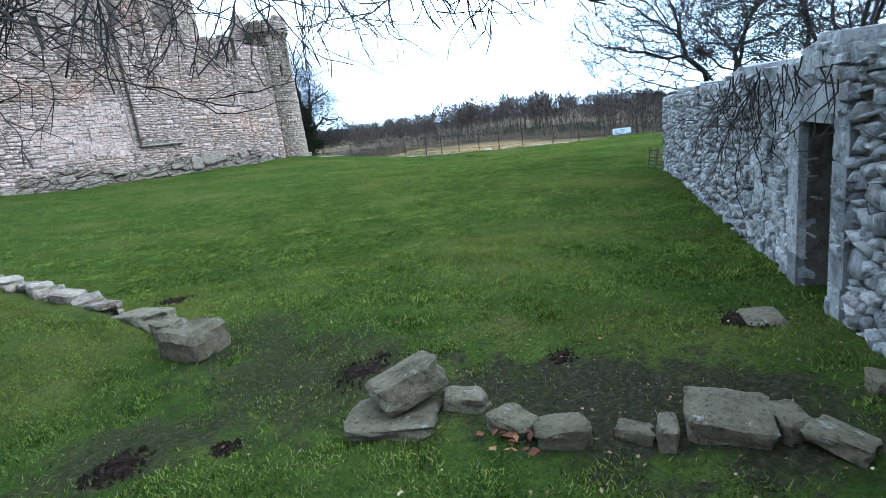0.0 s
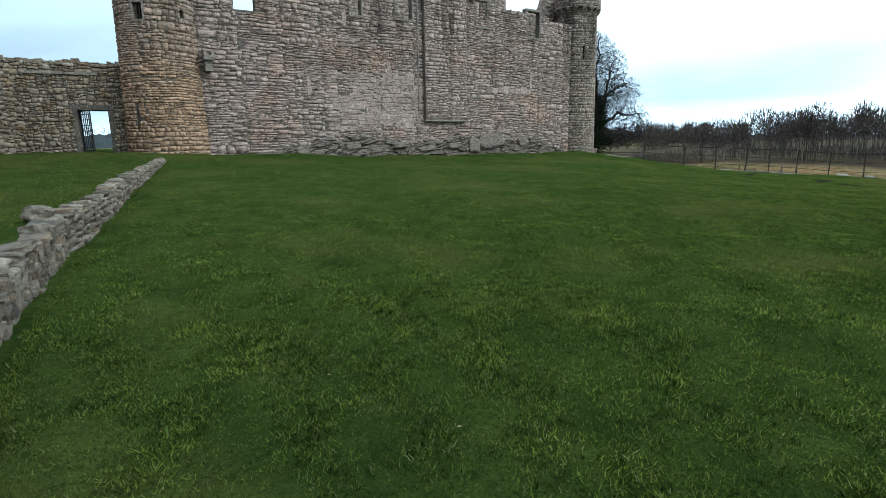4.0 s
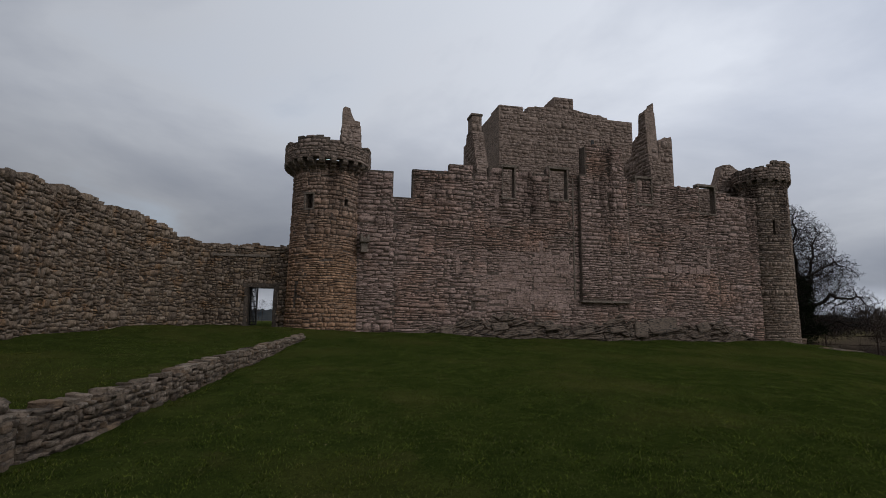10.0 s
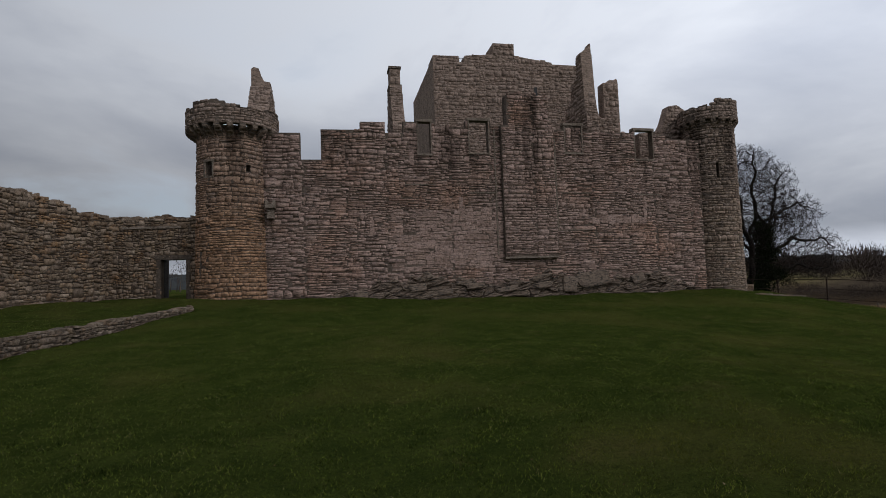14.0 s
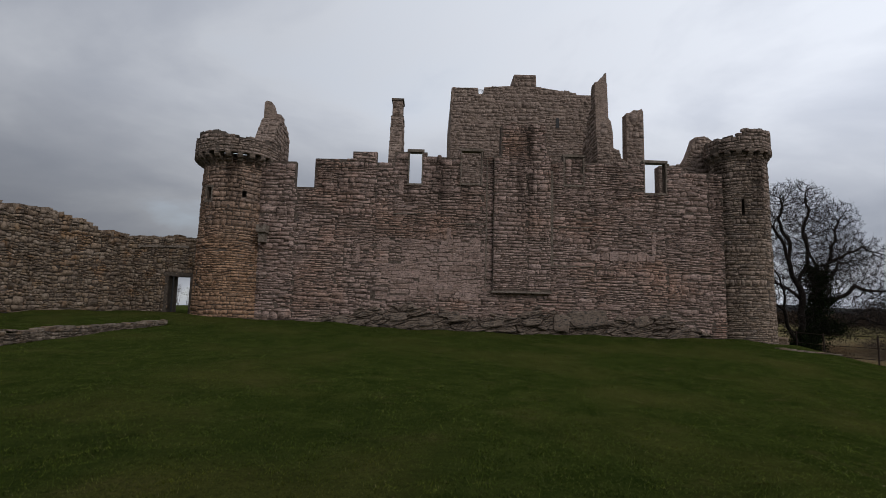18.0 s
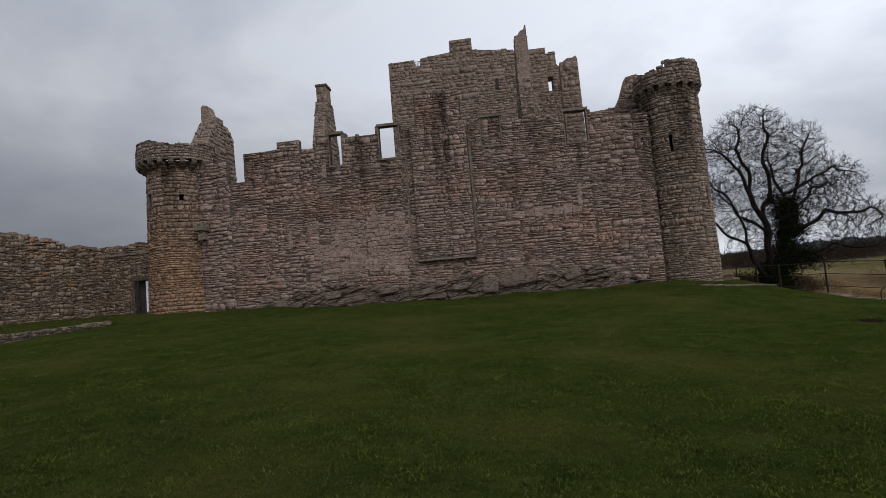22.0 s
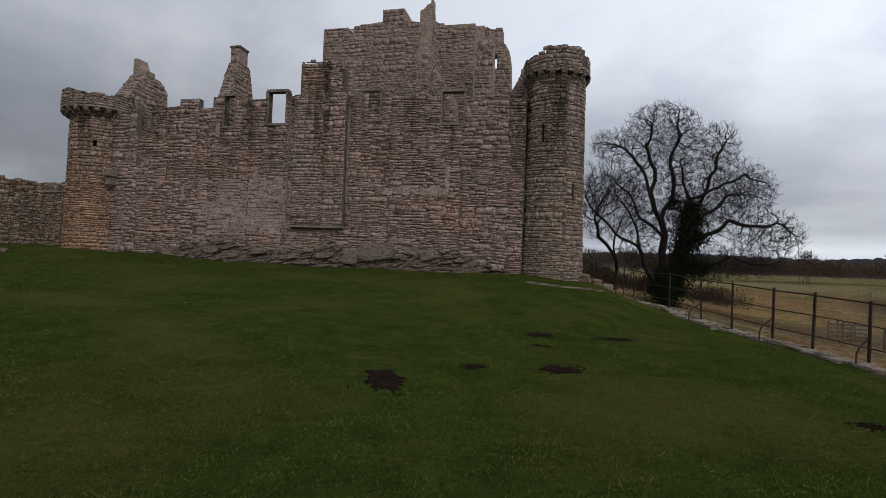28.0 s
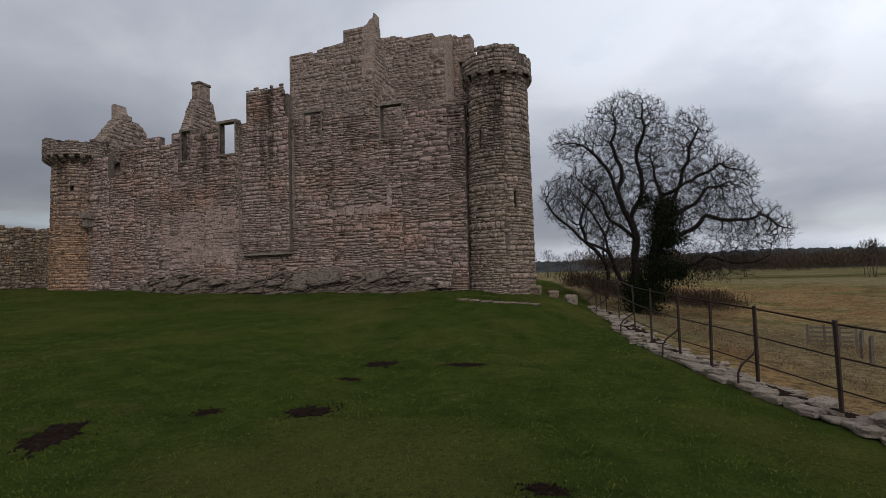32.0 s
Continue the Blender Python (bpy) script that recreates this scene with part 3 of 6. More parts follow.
def rock_mesh(name, mat, seed, cuts=1, rough=0.16, flat=0.0, bevel=0.13):
    """A unit block, worn and chipped."""
    r = random.Random(seed)
    bm = bmesh.new()
    bmesh.ops.create_cube(bm, size=1.0)
    bmesh.ops.bevel(bm, geom=list(bm.edges), offset=bevel, segments=1, affect="EDGES")
    if cuts:
        bmesh.ops.subdivide_edges(bm, edges=[e for e in bm.edges if e.calc_length() > 0.3], cuts=cuts, use_grid_fill=True)
    for v in bm.verts:
        n = noise.noise_vector(v.co * 1.7 + Vector((seed * 3.1, seed, 0))) + noise.noise_vector(v.co * 4.5 + Vector((seed, 0, 7))) * 0.45 + noise.noise_vector(v.co * 10.0 + Vector((seed, 4, 7))) * 0.22
        k = rough * (1 - flat * (abs(v.co.z) > 0.4))
        v.co += n * k + Vector((r.uniform(-1, 1), r.uniform(-1, 1), r.uniform(-1, 1))) * rough * 0.16
    me = bpy.data.meshes.new(name)
    bm.to_mesh(me)
    bm.free()
    me.materials.append(mat)
    return me


def stone_pieces(rects, place, meshes, parent, depth=0.16, proud=(0.0, 0.05)):
    """Stones as objects of their own on a few shared meshes."""
    for a, b_, c, d in rects:
        u, v = (a + b_) / 2, (c + d) / 2
        p = np.array([place(np.array([x]), np.array([y]), np.array([z]))[0] for x, y, z in ((u, v, 0), (u + 0.01, v, 0), (u, v + 0.01, 0), (u, v, 0.01))])
        ux, vx, nx = (Vector((p[k] - p[0]).tolist()).normalized() for k in (1, 2, 3))
        m = Matrix((ux, -nx, vx)).transposed().to_4x4()
        m.translation = Vector(p[0].tolist()) - nx * (depth / 2 - rng.uniform(*proud))
        ob = new("stone", meshes[int(rng.integers(len(meshes)))])
        ob.parent = parent
        ob.matrix_basis = m @ Matrix.Rotation(rng.uniform(-0.05, 0.05), 4, "Y") @ Matrix.Diagonal(((b_ - a) * 1.0, depth, (d - c) * 1.0, 1))


# ---- the ground ----
GX = np.array([-12, -4, 4, 12, 20, 28, 31, 34, 40, 48.0])
GY = np.array([-8, 2, 10, 18, 24, 30, 36.0])
GZ = np.array([
    [-0.10, -0.25, -0.50, -0.90, -1.05, -1.20, -1.30, -1.40, -2.80, -3.20],
    [0.00, -0.25, -0.28, -0.42, -0.68, -0.88, -0.90, -0.93, -1.60, -2.70],
    [0.40, -0.10, -0.15, -0.30, -0.70, -1.08, -1.10, -1.10, -1.50, -2.65],
    [0.65, 0.20, 0.10, 0.00, -0.38, -0.84, -0.95, -1.02, -1.60, -2.70],
    [0.90, 0.55, 0.45, 0.25, 0.05, -0.15, -0.40, -0.90, -1.50, -2.60],
    [1.15, 1.12, 0.90, 0.58, 0.52, 0.50, 0.30, -0.80, -1.70, -2.70],
    [1.20, 1.20, 0.90, 0.58, 0.50, 0.40, 0.00, -0.90, -1.60, -2.60]])
WALL_Y = [0.0, 6.0, 9.0, 12.2, 17.5, 26.3]
WALL_X = [-4.25, -4.00, -3.78, -3.28, -2.68, -1.12]
WALL_TOP = [0.04, 0.36, 0.43, 0.48, 0.60, 0.84]
DYKE_END = 26.3


def ease(t):
    t = np.clip(t, 0.0, 1.0)
    return t * t * (3 - 2 * t)


def ground_z(x, y):
    x, y = np.asarray(x, float), np.asarray(y, float)
    i = np.clip(np.searchsorted(GX, x) - 1, 0, len(GX) - 2)
    j = np.clip(np.searchsorted(GY, y) - 1, 0, len(GY) - 2)
    a = np.clip((x - GX[i]) / (GX[i + 1] - GX[i]), 0, 1)
    b_ = np.clip((y - GY[j]) / (GY[j + 1] - GY[j]), 0, 1)
    a, b_ = 0.5 * a + 0.5 * ease(a), 0.5 * b_ + 0.5 * ease(b_)
    z = (GZ[j, i] * (1 - a) + GZ[j, i + 1] * a) * (1 - b_) + (GZ[j + 1, i] * (1 - a) + GZ[j + 1, i + 1] * a) * b_
    wall = np.interp(y, WALL_Y, WALL_X)
    top = np.interp(y, WALL_Y, WALL_TOP)
    west = ease((wall - x + 0.16) / 0.22) * ease((y - 0.2) / 1.6) * (1 - ease((y - 19.0) / 7.5)) * ease((x + 11.0) / 3.0)
    z = z + west * np.maximum(top - 0.05 - z, 0)
    # the field east of the ledge falls away, then lies level
    z = z + (1.2 * ease((y - 4) / 26.0) * ease((50 - y) / 14.0) - 1.0 * ease((16 - y) / 18.0)) * ease((x - 47) / 16.0) + 2.0 * ease((x - 150) / 350.0)
    z = z + 1.9 * ease((y - 48) / 50.0) * ease((x - 30) / 12.0) * ease((260 - x) / 120.0)
    z = z + 0.05 * np.sin(x * 0.9 + 0.3 * y) * np.sin(y * 0.7) + 0.03 * np.sin(2.3 * x) * np.sin(1.9 * y + 1)
    return z


def axis(segments):
    return np.unique(np.concatenate([np.arange(a, b_ + 1e-6, s) for a, b_, s in segments]))


gx = axis([(-3000, -300, 450), (-300, -60, 30), (-60, -14, 3), (-14, 41, 0.30), (-4.8, -0.8, 0.09), (41, 60, 0.8), (60, 150, 5), (150, 600, 30), (600, 3000, 400)])
gy = axis([(-3000, -300, 450), (-300, -60, 30), (-60, -9, 3), (-9, 37, 0.30), (37, 60, 1.2), (60, 150, 6), (150, 600, 30), (600, 3000, 400)])
xx, yy = np.meshgrid(gx, gy)
near = ease((xx + 14) / 3) * ease((48 - xx) / 6)
zz = ground_z(xx, yy) + near * 0.018 * np.sin(xx * 7.1 + 3 * np.sin(yy * 2.2)) * np.sin(yy * 6.3 + 2 * np.sin(xx * 1.7))
nx_, ny_ = len(gx), len(gy)
ids = np.arange(nx_ * ny_).reshape(ny_, nx_)
quads = np.stack([ids[:-1, :-1], ids[:-1, 1:], ids[1:, 1:], ids[1:, :-1]], -1).reshape(-1, 4)
me = bpy.data.meshes.new("ground")
me.vertices.add(nx_ * ny_)
me.vertices.foreach_set("co", np.stack([xx, yy, zz], -1).astype(np.float32).ravel())
me.loops.add(quads.size)
me.loops.foreach_set("vertex_index", quads.astype(np.int32).ravel())
me.polygons.add(len(quads))
me.polygons.foreach_set("loop_start", np.arange(0, quads.size, 4, dtype=np.int32))
me.polygons.foreach_set("use_smooth", np.ones(len(quads), bool))
me.materials.append(M_ground)
me.update(calc_edges=True)
ground = tagged(new("ground", me), "uneven green lawn with yellowed patches, rough straw field beyond", "lawn", kind="structure")

# ---- the castle ----
castle = empty("castle", "ruined grey rubble castle with corner towers and roofless keep", "castle")
FY = 30.30


def fwarp(x, y, z):
    """The front wall stands very slightly bowed."""
    return (x, y + 0.45 * ((x - 14.5) / 14.5) ** 2, z)


def front(u, v, d):
    return np.stack([u, FY - d + 0.45 * ((u - 14.5) / 14.5) ** 2, v], 1)


# columns of the front wall: x from, x to, top
TOPS = [(1.2, 3.38, 9.75), (3.38, 4.45, 8.30), (4.45, 6.55, 9.95), (6.55, 7.90, 10.40), (7.90, 8.90, 9.80), (8.90, 10.72, 10.45), (10.72, 12.45, 10.20),
        (12.45, 13.90, 10.58), (13.90, 14.80, 10.33), (14.80, 16.95, 12.10), (16.95, 17.40, 11.75), (17.40, 18.40, 10.20), (18.40, 19.60, 10.50), (19.60, 22.95, 10.15),
        (22.95, 24.50, 10.30), (24.50, 25.20, 10.05), (25.20, 27.60, 9.85)]
WINDOWS = [(9.72, 10.42, 8.65, 10.45), (12.65, 13.75, 8.74, 10.58), (23.05, 24.25, 8.56, 10.30)]
WALL_BACK = 0.42


def front_top(x):
    for a, b_, t in TOPS:
        if a <= x < b_:
            return t
    return 0.0


curtain_wall = empty("curtain_wall", "", "")
curtain_wall.parent = castle


def section(a, b_, z0, z1):
    s = Soup()
    s.box(a, b_, FY + 0.02, FY + WALL_BACK, z0, z1, fwarp)
    s.make("wall_section", M_joint, curtain_wall)


for a, b_, t in TOPS:
    holes = [w for w in WINDOWS if a < (w[0] + w[1]) / 2 < b_]
    if not holes:
        section(a, b_, -0.6, t)
    for h in holes:
        section(a, h[0], -0.6, t)
        section(h[1], b_, -0.6, t)
        section(h[0], h[1], -0.6, h[2])

r = courses(28, 12.6, (0.09, 0.22), (0.16, 0.95), 0.08)
r[:, :2] += 0.6
r[:, 2:] -= 0.1
BLIND = (18.45, 19.50, 8.85, 10.45)
NICHES = [(6.28, 7.15, 3.95, 5.15), (8.75, 9.45, 4.25, 5.0)]
holes = list(WINDOWS) + [BLIND] + NICHES + [(14.45, 17.62, 2.80, 12.4), (2.62, 2.80, 1.55, 1.85)]
ragged = lambda x, z: 1.3 < x < 27.8 and z < front_top(x) - 0.04 + 0.07 * math.sin(x * 9.1)
r = cut(r, holes, ragged)
lower = (r[:, 2] < 1.2 + 0.25 * np.sin(r[:, 0] * 0.8)) & (r[:, 0] > 6.2) & (r[:, 0] < 24.5)
r = r[~lower]
near_one = (r[:, 0] > 8) & (r[:, 0] < 14) & (r[:, 2] > 2.2) & (r[:, 2] < 5.5)
pick = np.nonzero(near_one)[0][:280]
mask = np.zeros(len(r), bool)
mask[pick] = True
stonework("stonework", r[~mask], front, M_facade, curtain_wall, gap=0.011, proud=(0.0, 0.035), label="rain-streaked coursed rubble")
PIECES = [rock_mesh("wall_stone", M_facade_piece, 40 + k, 0, 0.09) for k in range(6)]
stone_pieces(r[mask], front, PIECES, curtain_wall, proud=(0.0, 0.04))

# blocked window and niches: flush masonry set back in dressed frames
for a, b_, c, d in [BLIND] + NICHES:
    q = courses(b_ - a, d - c, (0.14, 0.26), (0.2, 0.5), 0.0)
    q[:, :2] += a
    q[:, 2:] += c
    q = cut(q, [], lambda x, z: a < x < b_ and c < z < d)
    q[:, 0], q[:, 1] = np.maximum(q[:, 0], a), np.minimum(q[:, 1], b_)
    stonework("blocking", q, lambda u, v, w: front(u, v, w - 0.012), M_facade, curtain_wall, label="squared stones blocking an old opening")

# window dressings: jambs, sill and lintel of dressed stone
for a, b_, c, d in WINDOWS + [BLIND]:
    w = empty("window", "", "")
    w.parent = castle
    w["label"] = "empty dressed-stone window opening without glass"
    s = Soup()
    s.box(a - 0.07, a - 0.003, FY - 0.03, FY + 0.35, c - 0.1, d, fwarp)
    s.make("jamb", M_dressed, w)
    s = Soup()
    s.box(b_ + 0.003, b_ + 0.07, FY - 0.03, FY + 0.35, c - 0.1, d, fwarp)
    s.make("jamb", M_dressed, w)
    s = Soup()
    s.box(a - 0.12, b_ + 0.12, FY - 0.055, FY + 0.38, d + 0.003, d + 0.15, fwarp)
    s.make("lintel", M_dressed, w)
    s = Soup()
    s.box(a - 0.1, b_ + 0.1, FY - 0.045, FY + 0.5, c - 0.10, c - 0.002, fwarp)
    s.make("sill", M_dressed, w)

# bedding lines and larger squared blocks in the facing
for a, b_, zz_ in ((12.5, 14.0, 6.42), (18.0, 20.0, 6.42), (17.75, 20.0, 4.25), (23.0, 24.6, 6.35), (8.9, 10.6, 6.9)):
    s = Soup()
    s.box(a, b_, FY - 0.06, FY, zz_, zz_ + 0.05, fwarp)
    s.make("string_line", M_dressed, curtain_wall)
for k in range(7):
    s = Soup()
    x = 19.9 + 0.52 * k
    s.box(x + 0.02, x + 0.50, FY - 0.046 - 0.004 * (k % 3), FY, 4.62 + 0.05 * (k % 2), 4.98 + 0.07 * (k % 3), fwarp)
    s.make("squared_block", M_facade_piece, curtain_wall)
for x, z0, z1 in ((23.35, 5.0, 6.2), (9.2, 8.0, 8.9), (6.95, 4.1, 5.0), (11.9, 4.9, 6.2)):
    s = Soup()
    s.box(x, x + 0.24, FY - 0.044, FY, z0, z1, fwarp)
    s.make("quoin", M_facade_piece, curtain_wall)

# bedrock footing on which the wall stands
def rock_face(x, z, gz, top):
    """How far the rock stands proud: tilted beds, each broken back by its own step."""
    f = np.clip((z - gz) / max(0.3, top - gz), 0, 1)
    out_ = 0.10 + 0.22 * (1 - f) ** 0.8
    wob = 0.5 * noise.noise(Vector((x * 0.6, 3.1, z * 0.9)))
    dip = 0.22 * (x - 13.0) * (1 if x < 17.5 else -0.6)
    dist_, pts_ = noise.voronoi(Vector((x * 0.95 + 2 * wob, 0.0, (z - 0.16 * x + 0.04 * dip) * 3.3 + wob)))
    crack = max(0.0, 1 - (dist_[1] - dist_[0]) / 0.13)
    fine, pf = noise.voronoi(Vector((x * 2.6 + wob, 4.0, (z - 0.20 * x) * 8.0)))
    out_ += 0.20 * noise.noise(pts_[0] * 9.7) - 0.20 * crack * (0.7 + noise.noise(Vector((x, 0, 5)))) + 0.07 * noise.noise(pf[0] * 7.3) - 0.05 * max(0.0, 1 - (fine[1] - fine[0]) / 0.2)
    return max(-0.05, out_) * (1 - ease((f - 0.82) / 0.18)) - 0.05 * ease((f - 0.85) / 0.15)


vs, fs = [], []
nxr, nzr = 700, 46
for i in range(nxr + 1):
    x = 3.2 + 23.8 * i / nxr
    gz = float(ground_z(x, FY - 0.3)) - 0.1
    top = 0.60 + (1.15 + 0.28 * math.sin(x * 0.8) + 0.16 * math.sin(x * 2.7) + 0.10 * math.sin(x * 7.1)) * float(ease((x - 3) / 4) * ease((27.4 - x) / 4))
    for k in range(nzr + 1):
        z = gz + (top - gz) * k / nzr
        vs.append(fwarp(x, FY - rock_face(x, z, gz, top), z))
for i in range(nxr):
    for k in range(nzr):
        a = i * (nzr + 1) + k
        fs.append((a, a + nzr + 1, a + nzr + 2, a + 1))
bed = link("bedrock", vs, fs, M_rock, curtain_wall)
tagged(bed, "tilted beds of bare rock under the wall")
# whole slabs that stand out of the rock
for x, z, w, h, tilt in ((18.20, 1.15, 0.88, 0.85, 8), (19.70, 1.42, 1.95, 0.85, -6), (16.6, 1.15, 0.9, 0.35, -8), (12.6, 1.25, 1.1, 0.32, -7), (9.4, 1.25, 0.9, 0.40, -6), (6.4, 0.95, 0.7, 0.5, 6), (22.6, 1.35, 0.8, 0.55, -16), (14.5, 1.0, 1.2, 0.30, -9), (10.9, 0.95, 0.8, 0.3, -8)):
    sl = new("rock_slab", rock_mesh("rock_slab", M_rock, int(x * 10), 2, 0.08))
    sl.parent = curtain_wall
    sl.matrix_basis = pose(x, FY - 0.24 + 0.45 * ((x - 14.5) / 14.5) ** 2, z, -8, tilt, 0) @ Matrix.Diagonal((w, 0.30, h, 1))

# shallow buttress with a capped foot
s = Soup()
s.box(14.45, 17.62, FY - 0.26, FY + 0.05, 2.80, 10.30, fwarp)
s.box(14.80, 16.95, FY - 0.26, FY + 0.05, 10.30, 12.05, fwarp)
buttress = s.make("buttress", M_joint, castle)
q = courses(3.2, 9.5, (0.09, 0.21), (0.2, 0.8), 0.03)
q[:, :2] += 14.45
q[:, 2:] += 2.80
q[:, 0], q[:, 1] = np.maximum(q[:, 0], 14.46), np.minimum(q[:, 1], 17.61)
q = cut(q, [], lambda x, z: z > 2.84 and (z < 10.25 or (14.85 < x < 17.35 and z < 12.2 + 0.08 * math.sin(7 * x))))
stonework("stonework", q, lambda u, v, d: front(u, v, d + 0.27), M_facade, buttress, proud=(0.0, 0.035), label="coursed rubble facing")
s = Soup()
s.box(14.40, 17.67, FY - 0.33, FY, 2.70, 2.80, fwarp)
s.make("base_course", M_dressed, buttress)
s = Soup()
s.box(14.05, 14.12, FY - 0.07, FY + 0.02, 2.9, 10.1, fwarp)
s.box(17.66, 17.80, FY - 0.05, FY + 0.02, 4.2, 9.6, fwarp)
s.make("vertical_chase", M_dressed, buttress)


def round_tower(cx, cy, radius, z0, z1, zc, ztop, mat, win, merlons, note, over=0.34):
    """A round corner tower: shaft, corbels, oversailing parapet."""
    t = empty("round_tower", "", "")
    t.parent = castle
    t["label"] = note
    k = 40
    around = 2 * math.pi * radius
    taper = lambda v: radius + 0.16 - 0.18 * np.clip((v - z0) / (z1 - z0), 0, 1) ** 0.6
    wrap = lambda u, v, d: np.stack([cx + (taper(v) + d) * np.sin(u / radius), cy - (taper(v) + d) * np.cos(u / radius), v], 1)
    p = lambda u, v, d: tuple(wrap(np.array([u]), np.array([v]), np.array([d]))[0])
    hole = [(a * radius - w / 2, a * radius + w / 2, z, z + h) for a, w, z, h in win]
    us = sorted({*np.linspace(-around / 2, around / 2, 49).tolist(), *[e for h in hole for e in h[:2]]})
    zs = sorted({*np.linspace(z0, z1, 16).tolist(), *[e for h in hole for e in h[2:]]})
    core = Soup()
    core.add([p(u, v, -0.02) for v in zs for u in us], [(r_ * len(us) + c, r_ * len(us) + c + 1, (r_ + 1) * len(us) + c + 1, (r_ + 1) * len(us) + c) for r_ in range(len(zs) - 1) for c in range(len(us) - 1)
             if not any(h[0] < (us[c] + us[c + 1]) / 2 < h[1] and h[2] < (zs[r_] + zs[r_ + 1]) / 2 < h[3] for h in hole)])
    core.add([p(u, z1, -0.02) for u in us[:-1]], [tuple(range(len(us) - 1))])
    # the splayed sides of the window openings
    for u0, u1, v0, v1 in hole:
        ins = [p(u0, v0, -0.02), p(u1, v0, -0.02), p(u1, v1, -0.02), p(u0, v1, -0.02), p(u0, v0, -0.6), p(u1, v0, -0.6), p(u1, v1, -0.6), p(u0, v1, -0.6)]
        core.add(ins, [(0, 1, 5, 4), (1, 2, 6, 5), (2, 3, 7, 6), (3, 0, 4, 7)])
    shaft = core.make("shaft", M_joint, t)
    q = courses(around, z1 - z0, (0.10, 0.22), (0.16, 0.5), 0.02)
    q[:, :2] -= around / 2
    q[:, 2:] += z0
    q = cut(q, hole, lambda u, v: abs(u) < around * 0.36 and z0 + 0.03 < v < z1 - 0.03)
    stonework("stonework", q, wrap, mat, shaft, proud=(0.0, 0.045), label="narrow rubble courses")
    for a, w, z, h in win:
        u0, u1 = a * radius - w / 2, a * radius + w / 2
        if w > 0.3:
            fr = Soup()
            for e0, e1, g0, g1 in ((u0 - 0.09, u0 - 0.003, z - 0.08, z + h + 0.10), (u1 + 0.003, u1 + 0.09, z - 0.08, z + h + 0.10), (u0, u1, z + h + 0.003, z + h + 0.10), (u0, u1, z - 0.08, z - 0.003)):
                fr.add([p(e0, g0, -0.05), p(e1, g0, -0.05), p(e1, g1, -0.05), p(e0, g1, -0.05), p(e0, g0, 0.045), p(e1, g0, 0.045), p(e1, g1, 0.045), p(e0, g1, 0.045)], BOX_F)
            fr.make("window_frame", M_dressed, shaft)
            gr = Soup()
            for e in (0.33, 0.66):
                gr.add([p(u0 + w * e - 0.02, z, -0.08), p(u0 + w * e + 0.02, z, -0.08), p(u0 + w * e + 0.02, z + h, -0.08), p(u0 + w * e - 0.02, z + h, -0.08)], [(0, 1, 2, 3)])
            gr.make("window_bars", M_iron, shaft)
    pr = radius + over
    parapet = Soup()
    for i in range(k):
        a0, a1 = 2 * math.pi * i / k, 2 * math.pi * (i + 1) / k
        top = ztop + (0.06 * math.sin(i * 2.1)) + sum(h for m0, m1, h in merlons if m0 <= (math.degrees(a0) % 360) < m1)
        q8 = [(cx + rr * math.cos(a), cy + rr * math.sin(a), z) for z in (zc, top) for rr, a in ((pr, a0), (pr, a1), (pr - 0.42, a1), (pr - 0.42, a0))]
        parapet.add(q8, BOX_F)
    parapet_ob = empty("parapet", "", "")
    parapet_ob.parent = t
    ring_ob = parapet.make("parapet_core", M_joint, parapet_ob)
    tagged(ring_ob, kind="stuff")
    wrap2 = lambda u, v, d: np.stack([cx + (pr + d) * np.sin(u / pr), cy - (pr + d) * np.cos(u / pr), v], 1)
    q = courses(2 * math.pi * pr, ztop - zc + 0.7, (0.12, 0.24), (0.2, 0.55), 0.01)
    q[:, :2] -= math.pi * pr
    q[:, 2:] += zc
    ok = lambda u, v: abs(u) < math.pi * pr * 0.72 and v < ztop - 0.02 + 0.06 * math.sin(u * 5) + sum(h for m0, m1, h in merlons if m0 <= (math.degrees(u / pr) - 90) % 360 < m1)
    stonework("stonework", cut(q, [], ok), wrap2, M_keep, parapet_ob, label="lichened parapet stones")
    step = 0.62
    for i in range(int(2 * math.pi * pr / step)):
        a = i * step / pr
        if math.sin(a) > 0.55:
            continue
        c = new("corbel", CORBEL)
        c.parent = t
        c.matrix_basis = Matrix.Translation((cx + (radius - 0.03) * math.cos(a), cy + (radius - 0.03) * math.sin(a), zc)) @ Matrix.Rotation(a, 4, "Z") @ Matrix.Diagonal(((over + 0.07) / 0.41, 1, 1, 1))
    return t


# corbel: a rounded bracket, out along x
bm = bmesh.new()
prof = [(-0.15, 0.0), (0.40, 0.0), (0.40, -0.16), (0.34, -0.27), (0.24, -0.30), (0.21, -0.40), (0.10, -0.46), (0.0, -0.62), (-0.15, -0.62)]
va = [bm.verts.new((x, -0.14, z)) for x, z in prof]
vb = [bm.verts.new((x, 0.14, z)) for x, z in prof]
bm.faces.new(va)
bm.faces.new(vb[::-1])
for i in range(len(prof)):
    j = (i + 1) % len(prof)
    bm.faces.new((va[i], vb[i], vb[j], va[j]))
bmesh.ops.recalc_face_normals(bm, faces=bm.faces)
CORBEL = bpy.data.meshes.new("corbel")
bm.to_mesh(CORBEL)
bm.free()
# darker stone than the parapet: the shade under the overhang, put into the colour
CORBEL.materials.append(M_rock)

